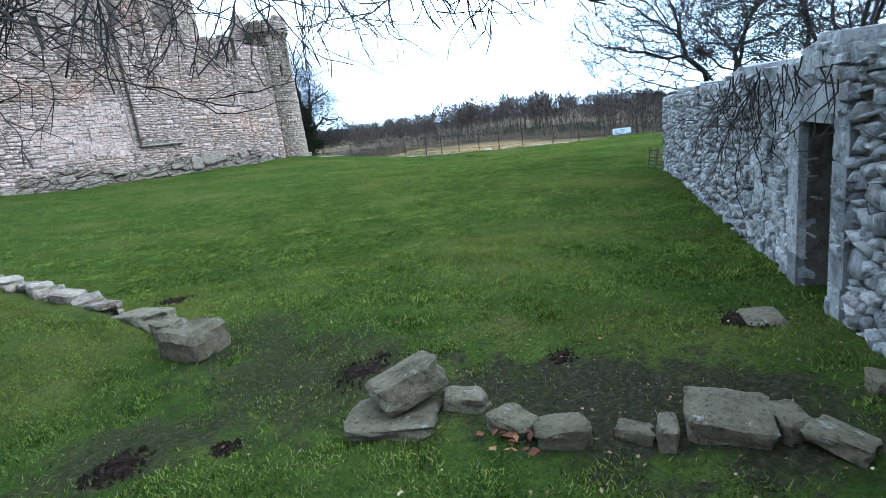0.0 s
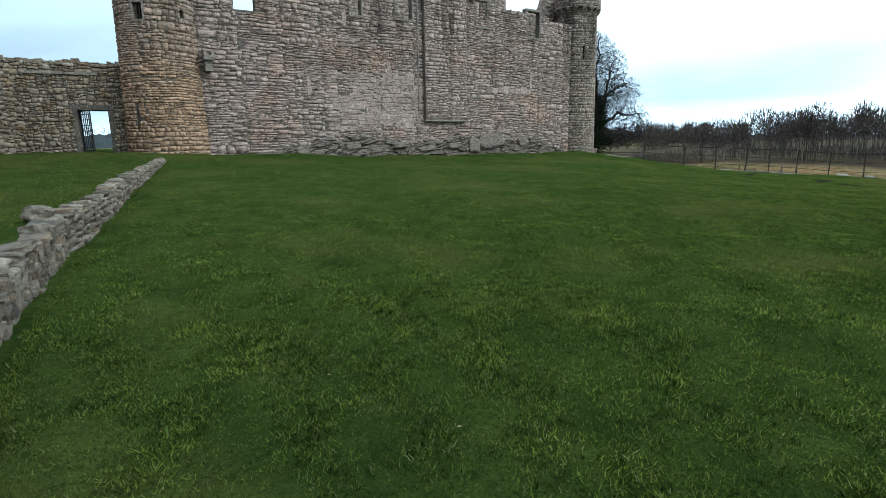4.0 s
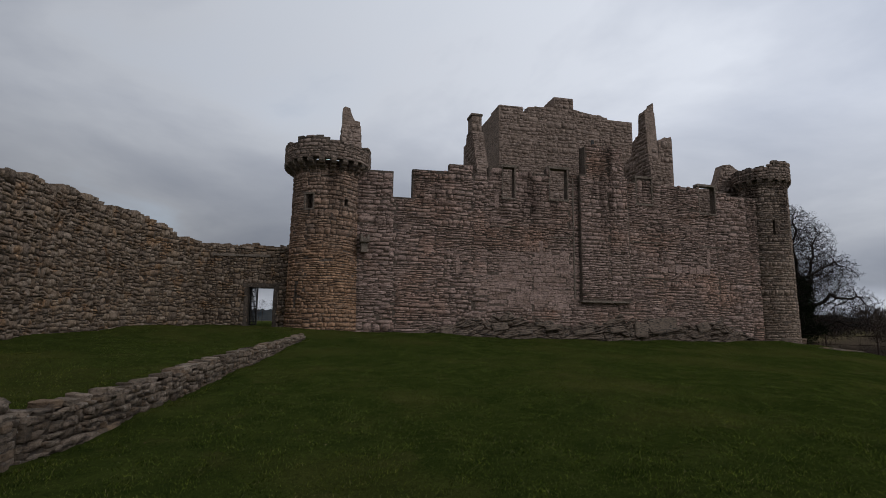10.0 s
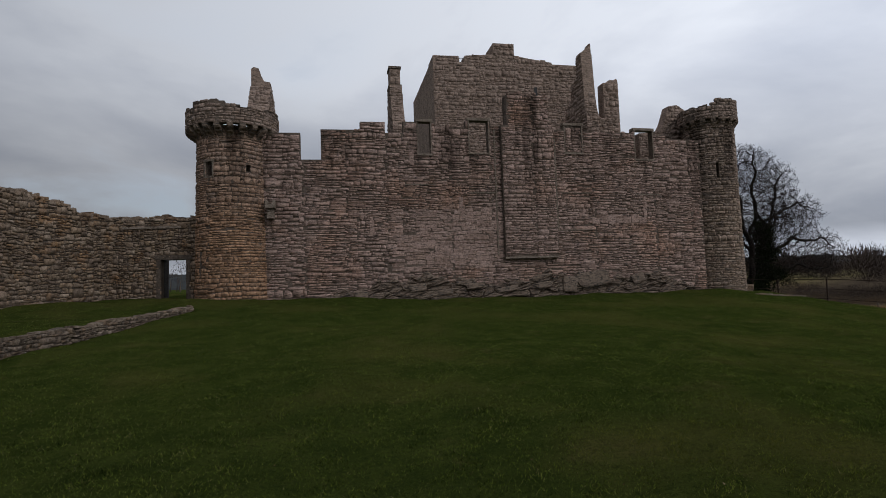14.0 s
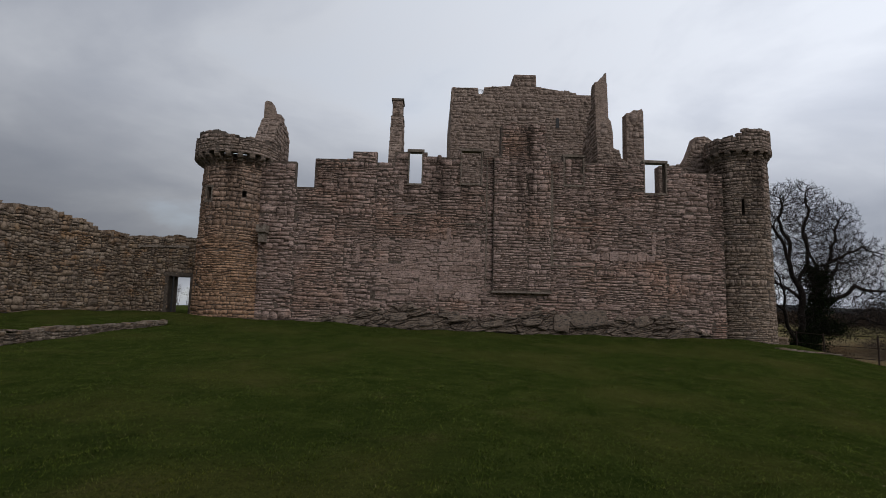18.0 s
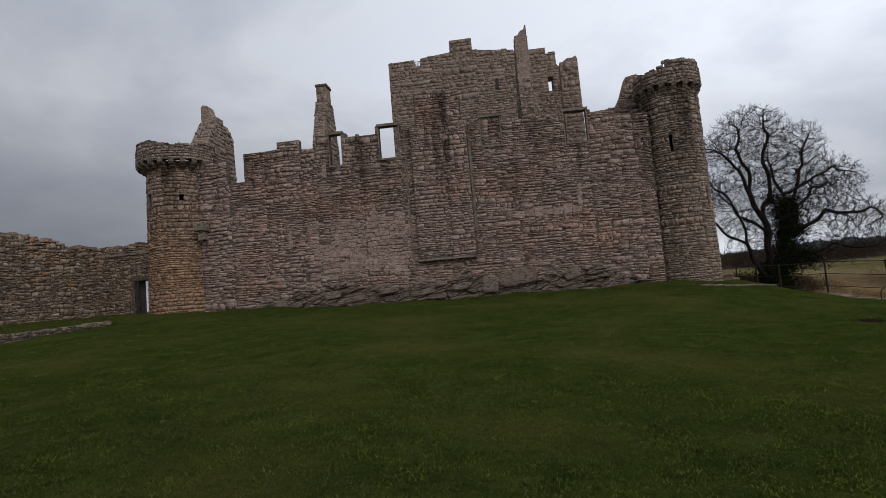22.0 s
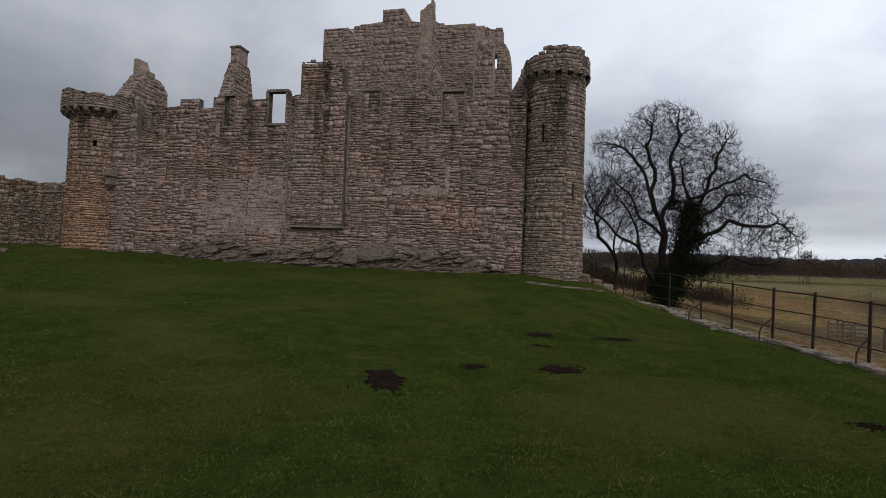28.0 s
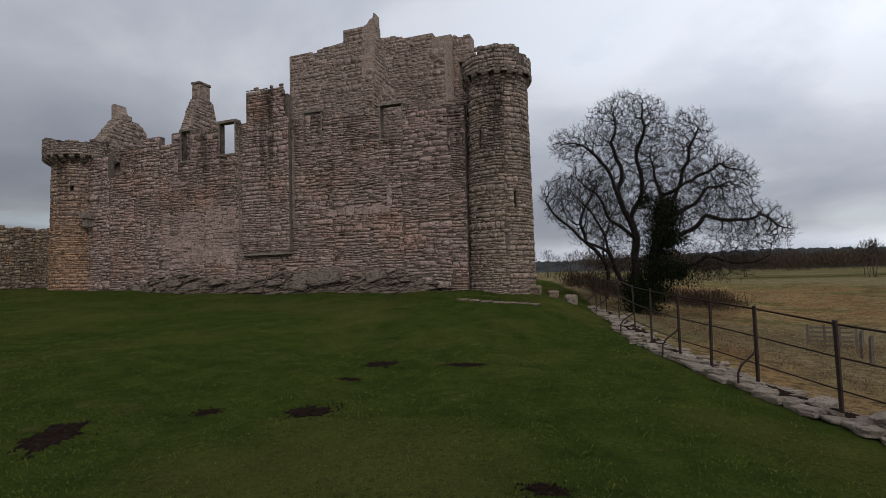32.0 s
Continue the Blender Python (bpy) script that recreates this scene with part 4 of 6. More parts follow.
round_tower(-0.15, 31.55, 1.82, 0.4, 9.85, 9.85, 10.72, M_tower, [(-0.53, 0.42, 7.25, 0.75), (0.57, 0.24, 7.50, 0.34), (-0.85, 0.16, 2.2, 1.1)], [(225, 265, 0.25), (180, 200, 0.12), (330, 360, 0.18)], "round corner tower of orange-red rubble with corbelled parapet", 0.50)
round_tower(29.08, 31.65, 1.53, -0.6, 11.2, 11.2, 11.98, M_east_tower, [(-0.39, 0.15, 7.4, 0.95), (0.70, 0.14, 4.45, 0.8), (-1.1, 0.14, 4.6, 0.8)], [(245, 320, 0.34)], "tall grey round corner tower with corbelled parapet", 0.22)

# putlog spout beside the tower
s = Soup()
s.box(1.62, 2.10, FY - 0.42, FY + 0.3, 5.62, 5.84)
s.box(1.68, 2.02, FY - 0.20, FY + 0.3, 5.10, 5.62)
s.box(1.62, 1.74, FY - 0.42, FY + 0.3, 5.84, 6.02)
s.box(1.98, 2.10, FY - 0.42, FY + 0.3, 5.84, 6.02)
s.make("stone_spout", M_dressed, castle, label="projecting stone slop spout")

# walls behind the front: gables on edge, keep, chimneys
def slab_wall(name, pts, a, b_, axis_, mat, label, cores=None, openings=()):
    s = Soup()
    for core_pts in cores or [pts]:
        s.prism(core_pts, a, b_, None, axis_)
    w = s.make(name, mat, castle, label=label)
    lo = min(p[0] for p in pts), max(p[0] for p in pts)
    zz_ = min(p[1] for p in pts), max(p[1] for p in pts)

    def within(u, v):
        ins, k = False, len(pts)
        for i in range(k):
            (x1, y1), (x2, y2) = pts[i], pts[(i + 1) % k]
            if (y1 > v) != (y2 > v) and u < (x2 - x1) * (v - y1) / (y2 - y1) + x1:
                ins = not ins
        return ins

    q = courses(lo[1] - lo[0], zz_[1] - zz_[0], (0.18, 0.33), (0.25, 0.62), 0.03)
    q[:, :2] += lo[0]
    q[:, 2:] += zz_[0]
    q = cut(q, list(openings), within)
    if axis_ == "y":
        stonework("stonework", q, lambda u, v, d: np.stack([u, a - d, v], 1), mat, w)
    else:
        stonework("stonework", q, lambda u, v, d: np.stack([b_ + d, u, v], 1), mat, w)
        stonework("stonework", q, lambda u, v, d: np.stack([a - d, u, v], 1), mat, w)
        ys = courses(b_ - a, zz_[1] - zz_[0], (0.14, 0.27), (0.22, 0.6), 0.03)
        ys[:, :2] += a
        ys[:, 2:] += zz_[0]
        ys = cut(ys, [], lambda u, v: a < u < b_ and within(lo[0] + 0.05 + max(0, v - edge_low(pts)) * slope_low(pts), v))
        stonework("stonework", ys, lambda u, v, d: np.stack([u, lo[0] - d + np.maximum(0, v - edge_low(pts)) * slope_low(pts), v], 1), mat, w)
    return w


def edge_low(pts):
    """The height to which the near edge of a gable stands upright."""
    x0 = min(p[0] for p in pts)
    return max(p[1] for p in pts if p[0] == x0)


def slope_low(pts):
    x0 = min(p[0] for p in pts)
    z0 = edge_low(pts)
    nxt = min((p for p in pts if p[1] > z0 and p[0] > x0), key=lambda p: p[0])
    return (nxt[0] - x0) / (nxt[1] - z0)


gable = slab_wall("gable", [(31.4, 8.0), (31.4, 10.9), (32.9, 13.05), (34.3, 13.0), (35.0, 12.4), (35.3, 8.0)], 0.55, 1.65, "x", M_keep, "ruined crow-stepped gable end")
s = Soup()
s.prism([(0.58, 13.0), (0.58, 14.1), (0.72, 14.22), (1.0, 14.15), (1.12, 13.75), (1.30, 13.4), (1.62, 13.35), (1.62, 13.0)], 33.0, 33.8)
s.make("gable_peak", M_keep, gable)
slab_wall("gable", [(31.2, 8.0), (31.2, 10.3), (32.3, 13.2), (33.6, 13.2), (34.3, 10.4), (34.4, 8.0)], 8.45, 9.15, "x", M_keep, "ruined gable carrying a chimney")
stack = slab_wall("chimney", [(8.48, 13.2), (8.48, 14.28), (9.10, 14.28), (9.10, 13.2)], 32.45, 33.35, "y", M_keep, "square stone chimney stack")
s = Soup()
s.box(8.40, 9.18, 32.38, 33.42, 13.2, 13.30)
s.make("chimney_base", M_rock, stack)
s = Soup()
s.box(8.42, 9.16, 32.40, 33.40, 14.285, 14.42)
s.make("chimney_cap", M_rock, stack)

KY = 37.9
keep_pts = [(12.2, 8.0), (12.2, 17.65), (14.1, 17.7), (14.15, 17.2), (14.5, 17.2), (14.55, 17.75), (16.7, 17.95), (16.7, 18.8), (18.3, 18.8), (18.3, 17.95), (19.2, 17.80), (21.2, 17.55), (21.25, 17.42), (23.4, 17.42), (23.4, 8.0)]
keep = slab_wall("keep", keep_pts, KY, KY + 1.8, "y", M_keep, "tall ashlar keep wall with ragged parapet")
s = Soup()
s.box(12.2, 14.0, KY + 1.8, 47.5, 8.0, 17.5)
s.box(21.4, 23.4, KY + 1.8, 42.0, 8.0, 17.9)
s.box(21.4, 23.4, 42.0, 47.5, 8.0, 19.1)
s.box(14.0, 21.4, 45.7, 47.5, 8.0, 17.6)
s.make("keep_side", M_keep, keep)
# slit window without an opening: a dark block stands for the shade inside
s = Soup()
s.box(19.75, 19.97, KY - 0.06, KY + 0.3, 14.9, 15.6)
s.make("slit_window", M_door, keep)
# iron railing across the notch in the wall-head
for z in (17.34, 17.66):
    s = Soup()
    s.box(14.13, 14.53, KY + 0.30, KY + 0.33, z, z + 0.035)
    s.make("rail", M_iron, keep)
for k in range(4):
    s = Soup()
    s.box(14.18 + 0.09 * k, 14.20 + 0.09 * k, KY + 0.335, KY + 0.355, 17.2, 17.72)
    s.make("rail_bar", M_iron, keep)
slab_wall("gable", [(32.3, 8.0), (32.3, 11.6), (32.55, 13.3), (32.75, 16.0), (33.45, 16.0), (33.55, 14.6), (34.3, 14.3), (34.5, 13.4), (35.2, 13.1), (35.8, 11.6), (35.9, 8.0)], 20.95, 21.72, "x", M_keep, "jagged ruined gable wall")
s = Soup()
s.prism([(20.97, 15.95), (20.97, 16.08), (21.15, 16.12), (21.35, 16.38), (21.55, 16.45), (21.62, 16.72), (21.70, 16.70), (21.71, 15.95)], 32.8, 33.4)
s.make("wall_spike", M_keep, castle)
slab_wall("rubble_heap", [(21.73, 8.0), (21.73, 12.4), (22.0, 12.35), (22.15, 11.9), (22.5, 11.75), (22.6, 11.3), (23.0, 11.0), (23.3, 10.4), (23.3, 8.0)], 32.9, 33.6, "y", M_keep, "stepped stump of a broken cross wall")
stack = slab_wall("chimney", [(23.90, 8.0), (23.92, 15.18), (24.12, 15.20), (24.42, 15.42), (24.70, 15.40), (24.97, 15.52), (25.06, 15.30), (25.12, 8.0)], 35.4, 36.2, "y", M_keep, "square rubble chimney stack")
WIN = (23.82, 24.40, 15.90, 17.05)
wing_pts = [(23.42, 8.0), (23.42, 19.2), (23.60, 19.2), (23.64, 19.02), (24.20, 18.95), (24.22, 19.08), (24.72, 19.05), (24.76, 18.0), (25.0, 17.7), (25.3, 17.2), (25.44, 16.3), (25.5, 14.2), (25.55, 8.0)]
slab_wall("wing_wall", wing_pts, 42.4, 43.5, "y", M_keep, "ruined upper wall of the east wing", openings=[WIN], cores=[
    [(23.42, 8.0), (23.42, 19.18), (23.60, 19.18), (23.64, 19.0), (23.82, 18.98), (23.82, 8.0)],
    [(23.82, 8.0), (23.82, 15.90), (24.40, 15.90), (24.40, 8.0)],
    [(23.82, 17.05), (23.82, 18.98), (24.20, 18.93), (24.22, 19.06), (24.40, 19.05), (24.40, 17.05)],
    [(24.40, 8.0), (24.40, 19.05), (24.72, 19.03), (24.76, 18.0), (25.0, 17.7), (25.3, 17.2), (25.44, 16.3), (25.5, 14.2), (25.55, 8.0)]])
slab_wall("tower_stub_wall", [(25.0, 8.0), (25.0, 10.9), (26.5, 11.0), (26.9, 11.7), (27.3, 12.8), (27.9, 12.9), (28.6, 12.5), (28.6, 8.0)], 33.0, 33.7, "y", M_keep, "broken wall head leaning to the tower")

# ---- boundary walls ----
def panel(p0, p1, z0f, ztf, thick, name, label, mats, size, seed, holes=(), pieces=0, both=False, parent=None):
    """A rubble wall from p0 to p1; z0f and ztf give the foot and top along it."""
    (x0, y0), (x1, y1) = p0, p1
    length = math.hypot(x1 - x0, y1 - y0)
    over_ = 0.0 if both else 0.10
    x0, y0, x1, y1 = x0 - (x1 - x0) / length * over_, y0 - (y1 - y0) / length * over_, x1 + (x1 - x0) / length * over_, y1 + (y1 - y0) / length * over_
    length += 2 * over_
    ux, uy = (x1 - x0) / length, (y1 - y0) / length
    nx, ny = uy, -ux
    joined, single, meshes = mats
    s = Soup()
    step = 0.5
    edges = sorted({0.0, length, *[e for h in holes for e in h[:2]], *np.arange(step, length - 0.2, step)})
    at = lambda u, d, z: (x0 + ux * u + nx * d, y0 + uy * u + ny * d, z)
    for a, b_ in zip(edges, edges[1:]):
        m = (a + b_) / 2
        t0, t1 = ztf(a) - 0.03, ztf(b_) - 0.03
        runs = [(z0f(m) - 0.5, None)]
        for h in holes:
            if h[0] <= m <= h[1]:
                runs = [(z0f(m) - 0.5, h[2]), (h[3], None)]
        for lo, hi in runs:
            h0, h1 = (t0, t1) if hi is None else (hi, hi)
            if min(h0, h1) <= lo:
                continue
            s.add([at(a, -0.02, lo), at(b_, -0.02, lo), at(b_, -thick, lo), at(a, -thick, lo), at(a, -0.02, h0), at(b_, -0.02, h1), at(b_, -thick, h1), at(a, -thick, h0)], BOX_F)
    w = s.make(name, M_mortar, parent)
    if parent is None:
        tagged(w, label, "stone wall", kind="structure")
    sides = [1, -1] if both else [1]
    for sg in sides:
        place = (lambda u, v, d: np.stack([x0 + ux * u + nx * d, y0 + uy * u + ny * d, v], 1)) if sg == 1 else (lambda u, v, d: np.stack([x0 + ux * u - nx * (thick + d), y0 + uy * u - ny * (thick + d), v], 1))
        lo = min(z0f(0), z0f(length)) - 0.2
        q = rubble(length, max(ztf(e) for e in edges) - lo + 0.3, size, seed + sg, 1.25)
        q[:, 2:] += lo
        q = cut(q, list(holes), lambda u, v: 0 < u < length and z0f(u) - 0.12 < v < ztf(u) + 0.02)
        if sg == 1 and pieces:
            order = np.argsort(np.abs((q[:, 0] + q[:, 1]) / 2 - pieces))[:290]
            mk = np.zeros(len(q), bool)
            mk[order] = True
            stone_pieces(q[mk], place, meshes, w, proud=(0.0, 0.06))
            q = q[~mk]
        rounded("stonework", q, place, joined, w, 0.018, (0.0, 0.065), "", 0.032, 0.028)
    # cope stones
    u = 0.0
    cope = Soup()
    while u < length:
        k = rng.uniform(0.14, 0.42)
        zt, hh = ztf(u + k / 2), rng.uniform(0.03, 0.17)
        if not any(h[0] < u + k and h[1] > u and h[3] > zt for h in holes):
            e = min(u + k, length)
            q8 = [at(u + 0.01, 0.02, zt - 0.1), at(e - 0.01, 0.02, zt - 0.1), at(e - 0.01, -thick, zt - 0.1), at(u + 0.01, -thick, zt - 0.1)]
            q8 += [(x + rng.uniform(-0.05, 0.05), y + rng.uniform(-0.05, 0.05), zt + hh * rng.uniform(0.5, 1.0)) for x, y, _ in q8]
            cope.add(q8, BOX_F)
        u += k
    c = cope.make("cope_stones", joined, w)
    tagged(c, "loose uneven cope stones", kind="stuff")
    return w, at


west_meshes = [rock_mesh("west_stone", M_low, 60 + k, 0, 0.1) for k in range(5)]
west_line = [(-10.9, 2.0), (-10.6, 18.0), (-10.0, 24.5), (-8.7, 29.0), (-6.5, 32.8)]
for k, (p, q) in enumerate(zip(west_line, west_line[1:])):
    tops = [(5.3, 5.8), (5.8, 6.25), (6.25, 6.2), (6.2, 5.45)][k]
    Lw = math.hypot(q[0] - p[0], q[1] - p[1])
    panel(p, q, lambda u, p=p, q=q, Lw=Lw: float(ground_z(p[0] + 0.3 + (q[0] - p[0]) * u / Lw, p[1] + (q[1] - p[1]) * u / Lw)),
          lambda u, tops=tops, Lw=Lw: tops[0] + (tops[1] - tops[0]) * u / Lw + 0.10 * math.sin(u * 1.7) + 0.06 * math.sin(u * 4.1), 0.9,
          "wall_west" if k == 0 else "wall_west_%d" % k, "high brown rubble boundary wall with broken top", (M_west, M_low, west_meshes), (0.09, 0.36), 50 + 3 * k)
# wall with the doorway, between the corner and the tower
DOOR = (2.55, 3.85, 0.9, 3.22)
wall_n, at_n = panel((-6.5, 32.8), (-1.5, 32.3), lambda u: 1.15, lambda u: 5.48 + 0.05 * math.sin(3 * u), 0.9, "wall_north", "rubble wall with a low doorway", (M_west, M_low, west_meshes), (0.12, 0.33), 70, holes=[DOOR])
s = Soup()
for a, b_ in ((DOOR[0] - 0.22, DOOR[0] - 0.003), (DOOR[1] + 0.003, DOOR[1] + 0.22)):
    s.add([at_n(a, 0.06, 1.0), at_n(b_, 0.06, 1.0), at_n(b_, -0.5, 1.0), at_n(a, -0.5, 1.0), at_n(a, 0.06, 3.2), at_n(b_, 0.06, 3.2), at_n(b_, -0.5, 3.2), at_n(a, -0.5, 3.2)], BOX_F)
s.make("door_frame", M_mortar, wall_n)
s = Soup()
s.add([at_n(DOOR[0] - 0.3, 0.07, 3.225), at_n(DOOR[1] + 0.3, 0.07, 3.225), at_n(DOOR[1] + 0.3, -0.5, 3.225), at_n(DOOR[0] - 0.3, -0.5, 3.225), at_n(DOOR[0] - 0.3, 0.07, 3.45), at_n(DOOR[1] + 0.3, 0.07, 3.45), at_n(DOOR[1] + 0.3, -0.5, 3.45), at_n(DOOR[0] - 0.3, -0.5, 3.45)], BOX_F)
s.make("lintel", M_mortar, wall_n)
s = Soup()
s.add([at_n(0.6, 0.10, 4.90), at_n(3.6, 0.10, 4.90), at_n(3.6, -0.1, 4.90), at_n(0.6, -0.1, 4.90), at_n(0.6, 0.10, 5.02), at_n(3.6, 0.10, 5.02), at_n(3.6, -0.1, 5.02), at_n(0.6, -0.1, 5.02)], BOX_F)
s.make("string_course", M_dressed, wall_n)


def iron_gate(name, w, h, m, bars_x, bars_z, label):
    """A riveted grille: upright and cross bars in a frame."""
    g = empty(name, label, "gate")
    s = Soup()
    for a, b_, c, d in ((0, 0.05, 0, h), (w - 0.05, w, 0, h), (0.05, w - 0.05, 0, 0.05), (0.05, w - 0.05, h - 0.05, h)):
        s.box(a, b_, -0.025, 0.025, c, d)
    s.make("gate_frame", M_door, g)
    for i in range(bars_x):
        s = Soup()
        x = 0.05 + (w - 0.1) * (i + 0.5) / bars_x
        s.box(x - 0.018, x + 0.018, -0.03, 0.0, 0.05, h - 0.05)
        s.make("bar", M_door, g)
    for i in range(bars_z):
        s = Soup()
        z = 0.05 + (h - 0.1) * (i + 0.5) / bars_z
        s.box(0.05, w - 0.05, 0.003, 0.03, z - 0.02, z + 0.02)
        s.make("cross_bar", M_door, g)
    g.matrix_basis = m
    return g


hx, hy, _ = at_n(DOOR[0] + 0.05, -0.3, 0)
iron_gate("iron_gate", 0.95, 2.0, pose(hx, hy, 1.2, 0, 0, -62), 5, 7, "dark iron grille gate standing ajar in the doorway")

# low dry-stone dyke across the lawn
dyke = empty("low_wall", "low broken dry-stone wall with lichened cope slabs", "stone wall")
low_meshes = [rock_mesh("dyke_stone", M_low, 80 + k, 0, 0.12) for k in range(7)]
cope_meshes = [rock_mesh("cope_slab", M_low, 90 + k, 2, 0.09) for k in range(5)]
ly = np.arange(1.6, DYKE_END, 0.5)
core = Soup()
for y0, y1 in zip(ly, ly[1:]):
    xa, xb = np.interp([y0, y1], WALL_Y, WALL_X)
    ta, tb = np.interp([y0, y1], WALL_Y, WALL_TOP) - 0.10
    core.add([(xa + 0.16, y0, -0.8), (xb + 0.16, y1, -0.8), (xb - 0.10, y1, -0.8), (xa - 0.10, y0, -0.8), (xa + 0.16, y0, ta), (xb + 0.16, y1, tb), (xb - 0.10, y1, tb), (xa - 0.10, y0, ta)], BOX_F)
core.make("wall_core", M_mortar, dyke)
dplace = lambda u, v, d: np.stack([np.interp(u, WALL_Y, WALL_X) + 0.18 + d, u, v], 1)
q = rubble(DYKE_END, 1.7, (0.07, 0.18), 33)
q[:, 2:] -= 0.6
q = cut(q, [], lambda u, v: 1.5 < u < DYKE_END and float(ground_z(np.interp(u, WALL_Y, WALL_X) + 0.5, u)) - 0.08 < v < np.interp(u, WALL_Y, WALL_TOP) - 0.06)
close = (q[:, 0] > 3.5) & (q[:, 0] < 9.0)
idx = np.nonzero(close)[0][:300]
mk = np.zeros(len(q), bool)
mk[idx] = True
stone_pieces(q[mk], dplace, low_meshes, dyke, 0.14, (0.0, 0.05))
rounded("stonework", q[~mk], dplace, M_low_joined, dyke, 0.006, (0.0, 0.05))
y = 1.5
while y < DYKE_END:
    k = rng.uniform(0.12, 0.5)
    x, t = np.interp(y + k / 2, WALL_Y, WALL_X), np.interp(y + k / 2, WALL_Y, WALL_TOP)
    c = new("cope_slab", cope_meshes[int(rng.integers(5))])
    c.parent = dyke
    c.matrix_basis = pose(x + 0.03 + rng.uniform(-0.04, 0.04), y + k / 2, t - 0.05 + rng.uniform(-0.03, 0.04), rng.uniform(-5, 7), rng.uniform(-8, 8), rng.uniform(-18, 18) - 4) @ Matrix.Diagonal((rng.uniform(0.22, 0.34), k * 1.02, rng.uniform(0.06, 0.16), 1))
    y += k
# an upstanding boulder on the wall
c = new("boulder", rock_mesh("boulder", M_low, 97, 3, 0.17, 0.0, 0.2))
c.parent = dyke
c.matrix_basis = pose(-3.86, 8.9, 0.50, 4, 6, 20) @ Matrix.Diagonal((0.28, 0.32, 0.20, 1))

# loose stones at the broken end of the wall, and beside the path
def loose(name, x, y, sx, sy, sz, rz, rx, ry, seed, label, lift=0.0, mat=None, cuts=3):
    me = rock_mesh(name, mat or M_slab, seed, cuts, *((0.13, 0.45, 0.07) if name in ("slab", "flagstone", "doorstep") else (0.15, 0.3, 0.11)))
    sx, sy, sz = 0.88 * sx, 0.88 * sy, 0.88 * sz
    ob = new(name, me)
    ob.matrix_basis = pose(x, y, float(ground_z(x, y)) + sz * 0.28 + lift, rx, ry, rz) @ Matrix.Diagonal((sx, sy, sz, 1))
    return tagged(ob, label, "stone")


loose("boulder", -4.27, -0.08, 0.50, 0.58, 0.46, 18, 6, -6, 101, "squared lichened boulder lying on the lawn", -0.05)
loose("stone", -4.03, 0.62, 0.36, 0.40, 0.24, -20, -5, 6, 102, "small grey wedge stone beside a boulder")
loose("slab", -3.92, 1.28, 0.72, 0.50, 0.26, 28, 6, 10, 103, "tilted flat slab at the wall end", 0.0)
loose("flagstone", -4.70, -2.66, 0.50, 0.62, 0.10, 20, 0, 4, 104, "flat square paving slab sunk in grass")
loose("slab", -4.50, -2.66, 0.46, 0.52, 0.24, 50, -14, 12, 105, "tilted square stone propped on a slab", 0.12)
loose("stone", -4.38, -3.02, 0.26, 0.30, 0.15, 10, 0, 8, 106, "small rough grey stone in mud")
loose("stone", -4.56, -3.42, 0.22, 0.28, 0.15, -14, 10, 0, 107, "rough grey stone half sunk in mud")
loose("stone", -4.57, -3.72, 0.22, 0.32, 0.17, 24, -8, 4, 108, "rough grey stone half sunk in mud")
loose("stone", -4.42, -4.08, 0.15, 0.22, 0.10, 0, 0, 4, 109, "small flat stone in mud")
loose("stone", -4.40, -4.24, 0.24, 0.11, 0.17, 12, 4, 4, 110, "upright grey edging stone")
loose("slab", -4.22, -4.52, 0.40, 0.46, 0.17, 6, 3, -6, 111, "flat-topped block among edging stones", 0.03)
loose("stone", -4.16, -4.80, 0.28, 0.20, 0.17, 30, 8, 0, 112, "rough grey edging stone")
loose("slab", -4.22, -5.02, 0.32, 0.30, 0.10, -18, 12, 14, 113, "tilted pointed slab beside the path")
loose("stone", -3.60, -5.30, 0.22, 0.2, 0.1, 0, 0, 0, 114, "small stone at the wall foot")
loose("doorstep", -2.52, -4.72, 0.42, 0.30, 0.05, 12, 0, 0, 115, "worn flat doorstep stone", 0.0)

# garden wall with a doorway
gm = [rock_mesh("garden_stone", M_garden_piece, 120 + k, 1, 0.15, bevel=0.09) for k in range(6)]
G0, G1 = (-10.5, -7.0), (9.8, -2.56)
GL = math.hypot(G1[0] - G0[0], G1[1] - G0[1])
g_at = lambda u: (G0[0] + (G1[0] - G0[0]) * u / GL, G0[1] + (G1[1] - G0[1]) * u / GL)
GDOOR = (8.42, 9.12, -0.6, 1.24)
garden, at_g = panel(G1, G0, lambda u: float(ground_z(*g_at(GL - u))), lambda u: 1.34 + 0.30 * min(1.0, u / 12.0) + 0.05 * math.sin(2.2 * u) + 0.04 * math.sin(5.3 * u), 0.6, "wall_south", "pale rubble garden wall with a barred doorway", (M_garden, M_garden_piece, gm), (0.06, 0.20), 90, holes=[(GL - GDOOR[1], GL - GDOOR[0], GDOOR[2], GDOOR[3])], pieces=GL - 9.5, both=True)

# doorway of the garden wall: jambs, lintel, grille
def g_box(name, u0, u1, d0, d1, z0, z1, mat, parent=None):
    a, b_ = GL - u1, GL - u0
    s = Soup()
    s.add([at_g(a, d0, z0), at_g(b_, d0, z0), at_g(b_, d1, z0), at_g(a, d1, z0), at_g(a, d0, z1), at_g(b_, d0, z1), at_g(b_, d1, z1), at_g(a, d1, z1)], BOX_F)
    return s.make(name, mat, parent or garden)


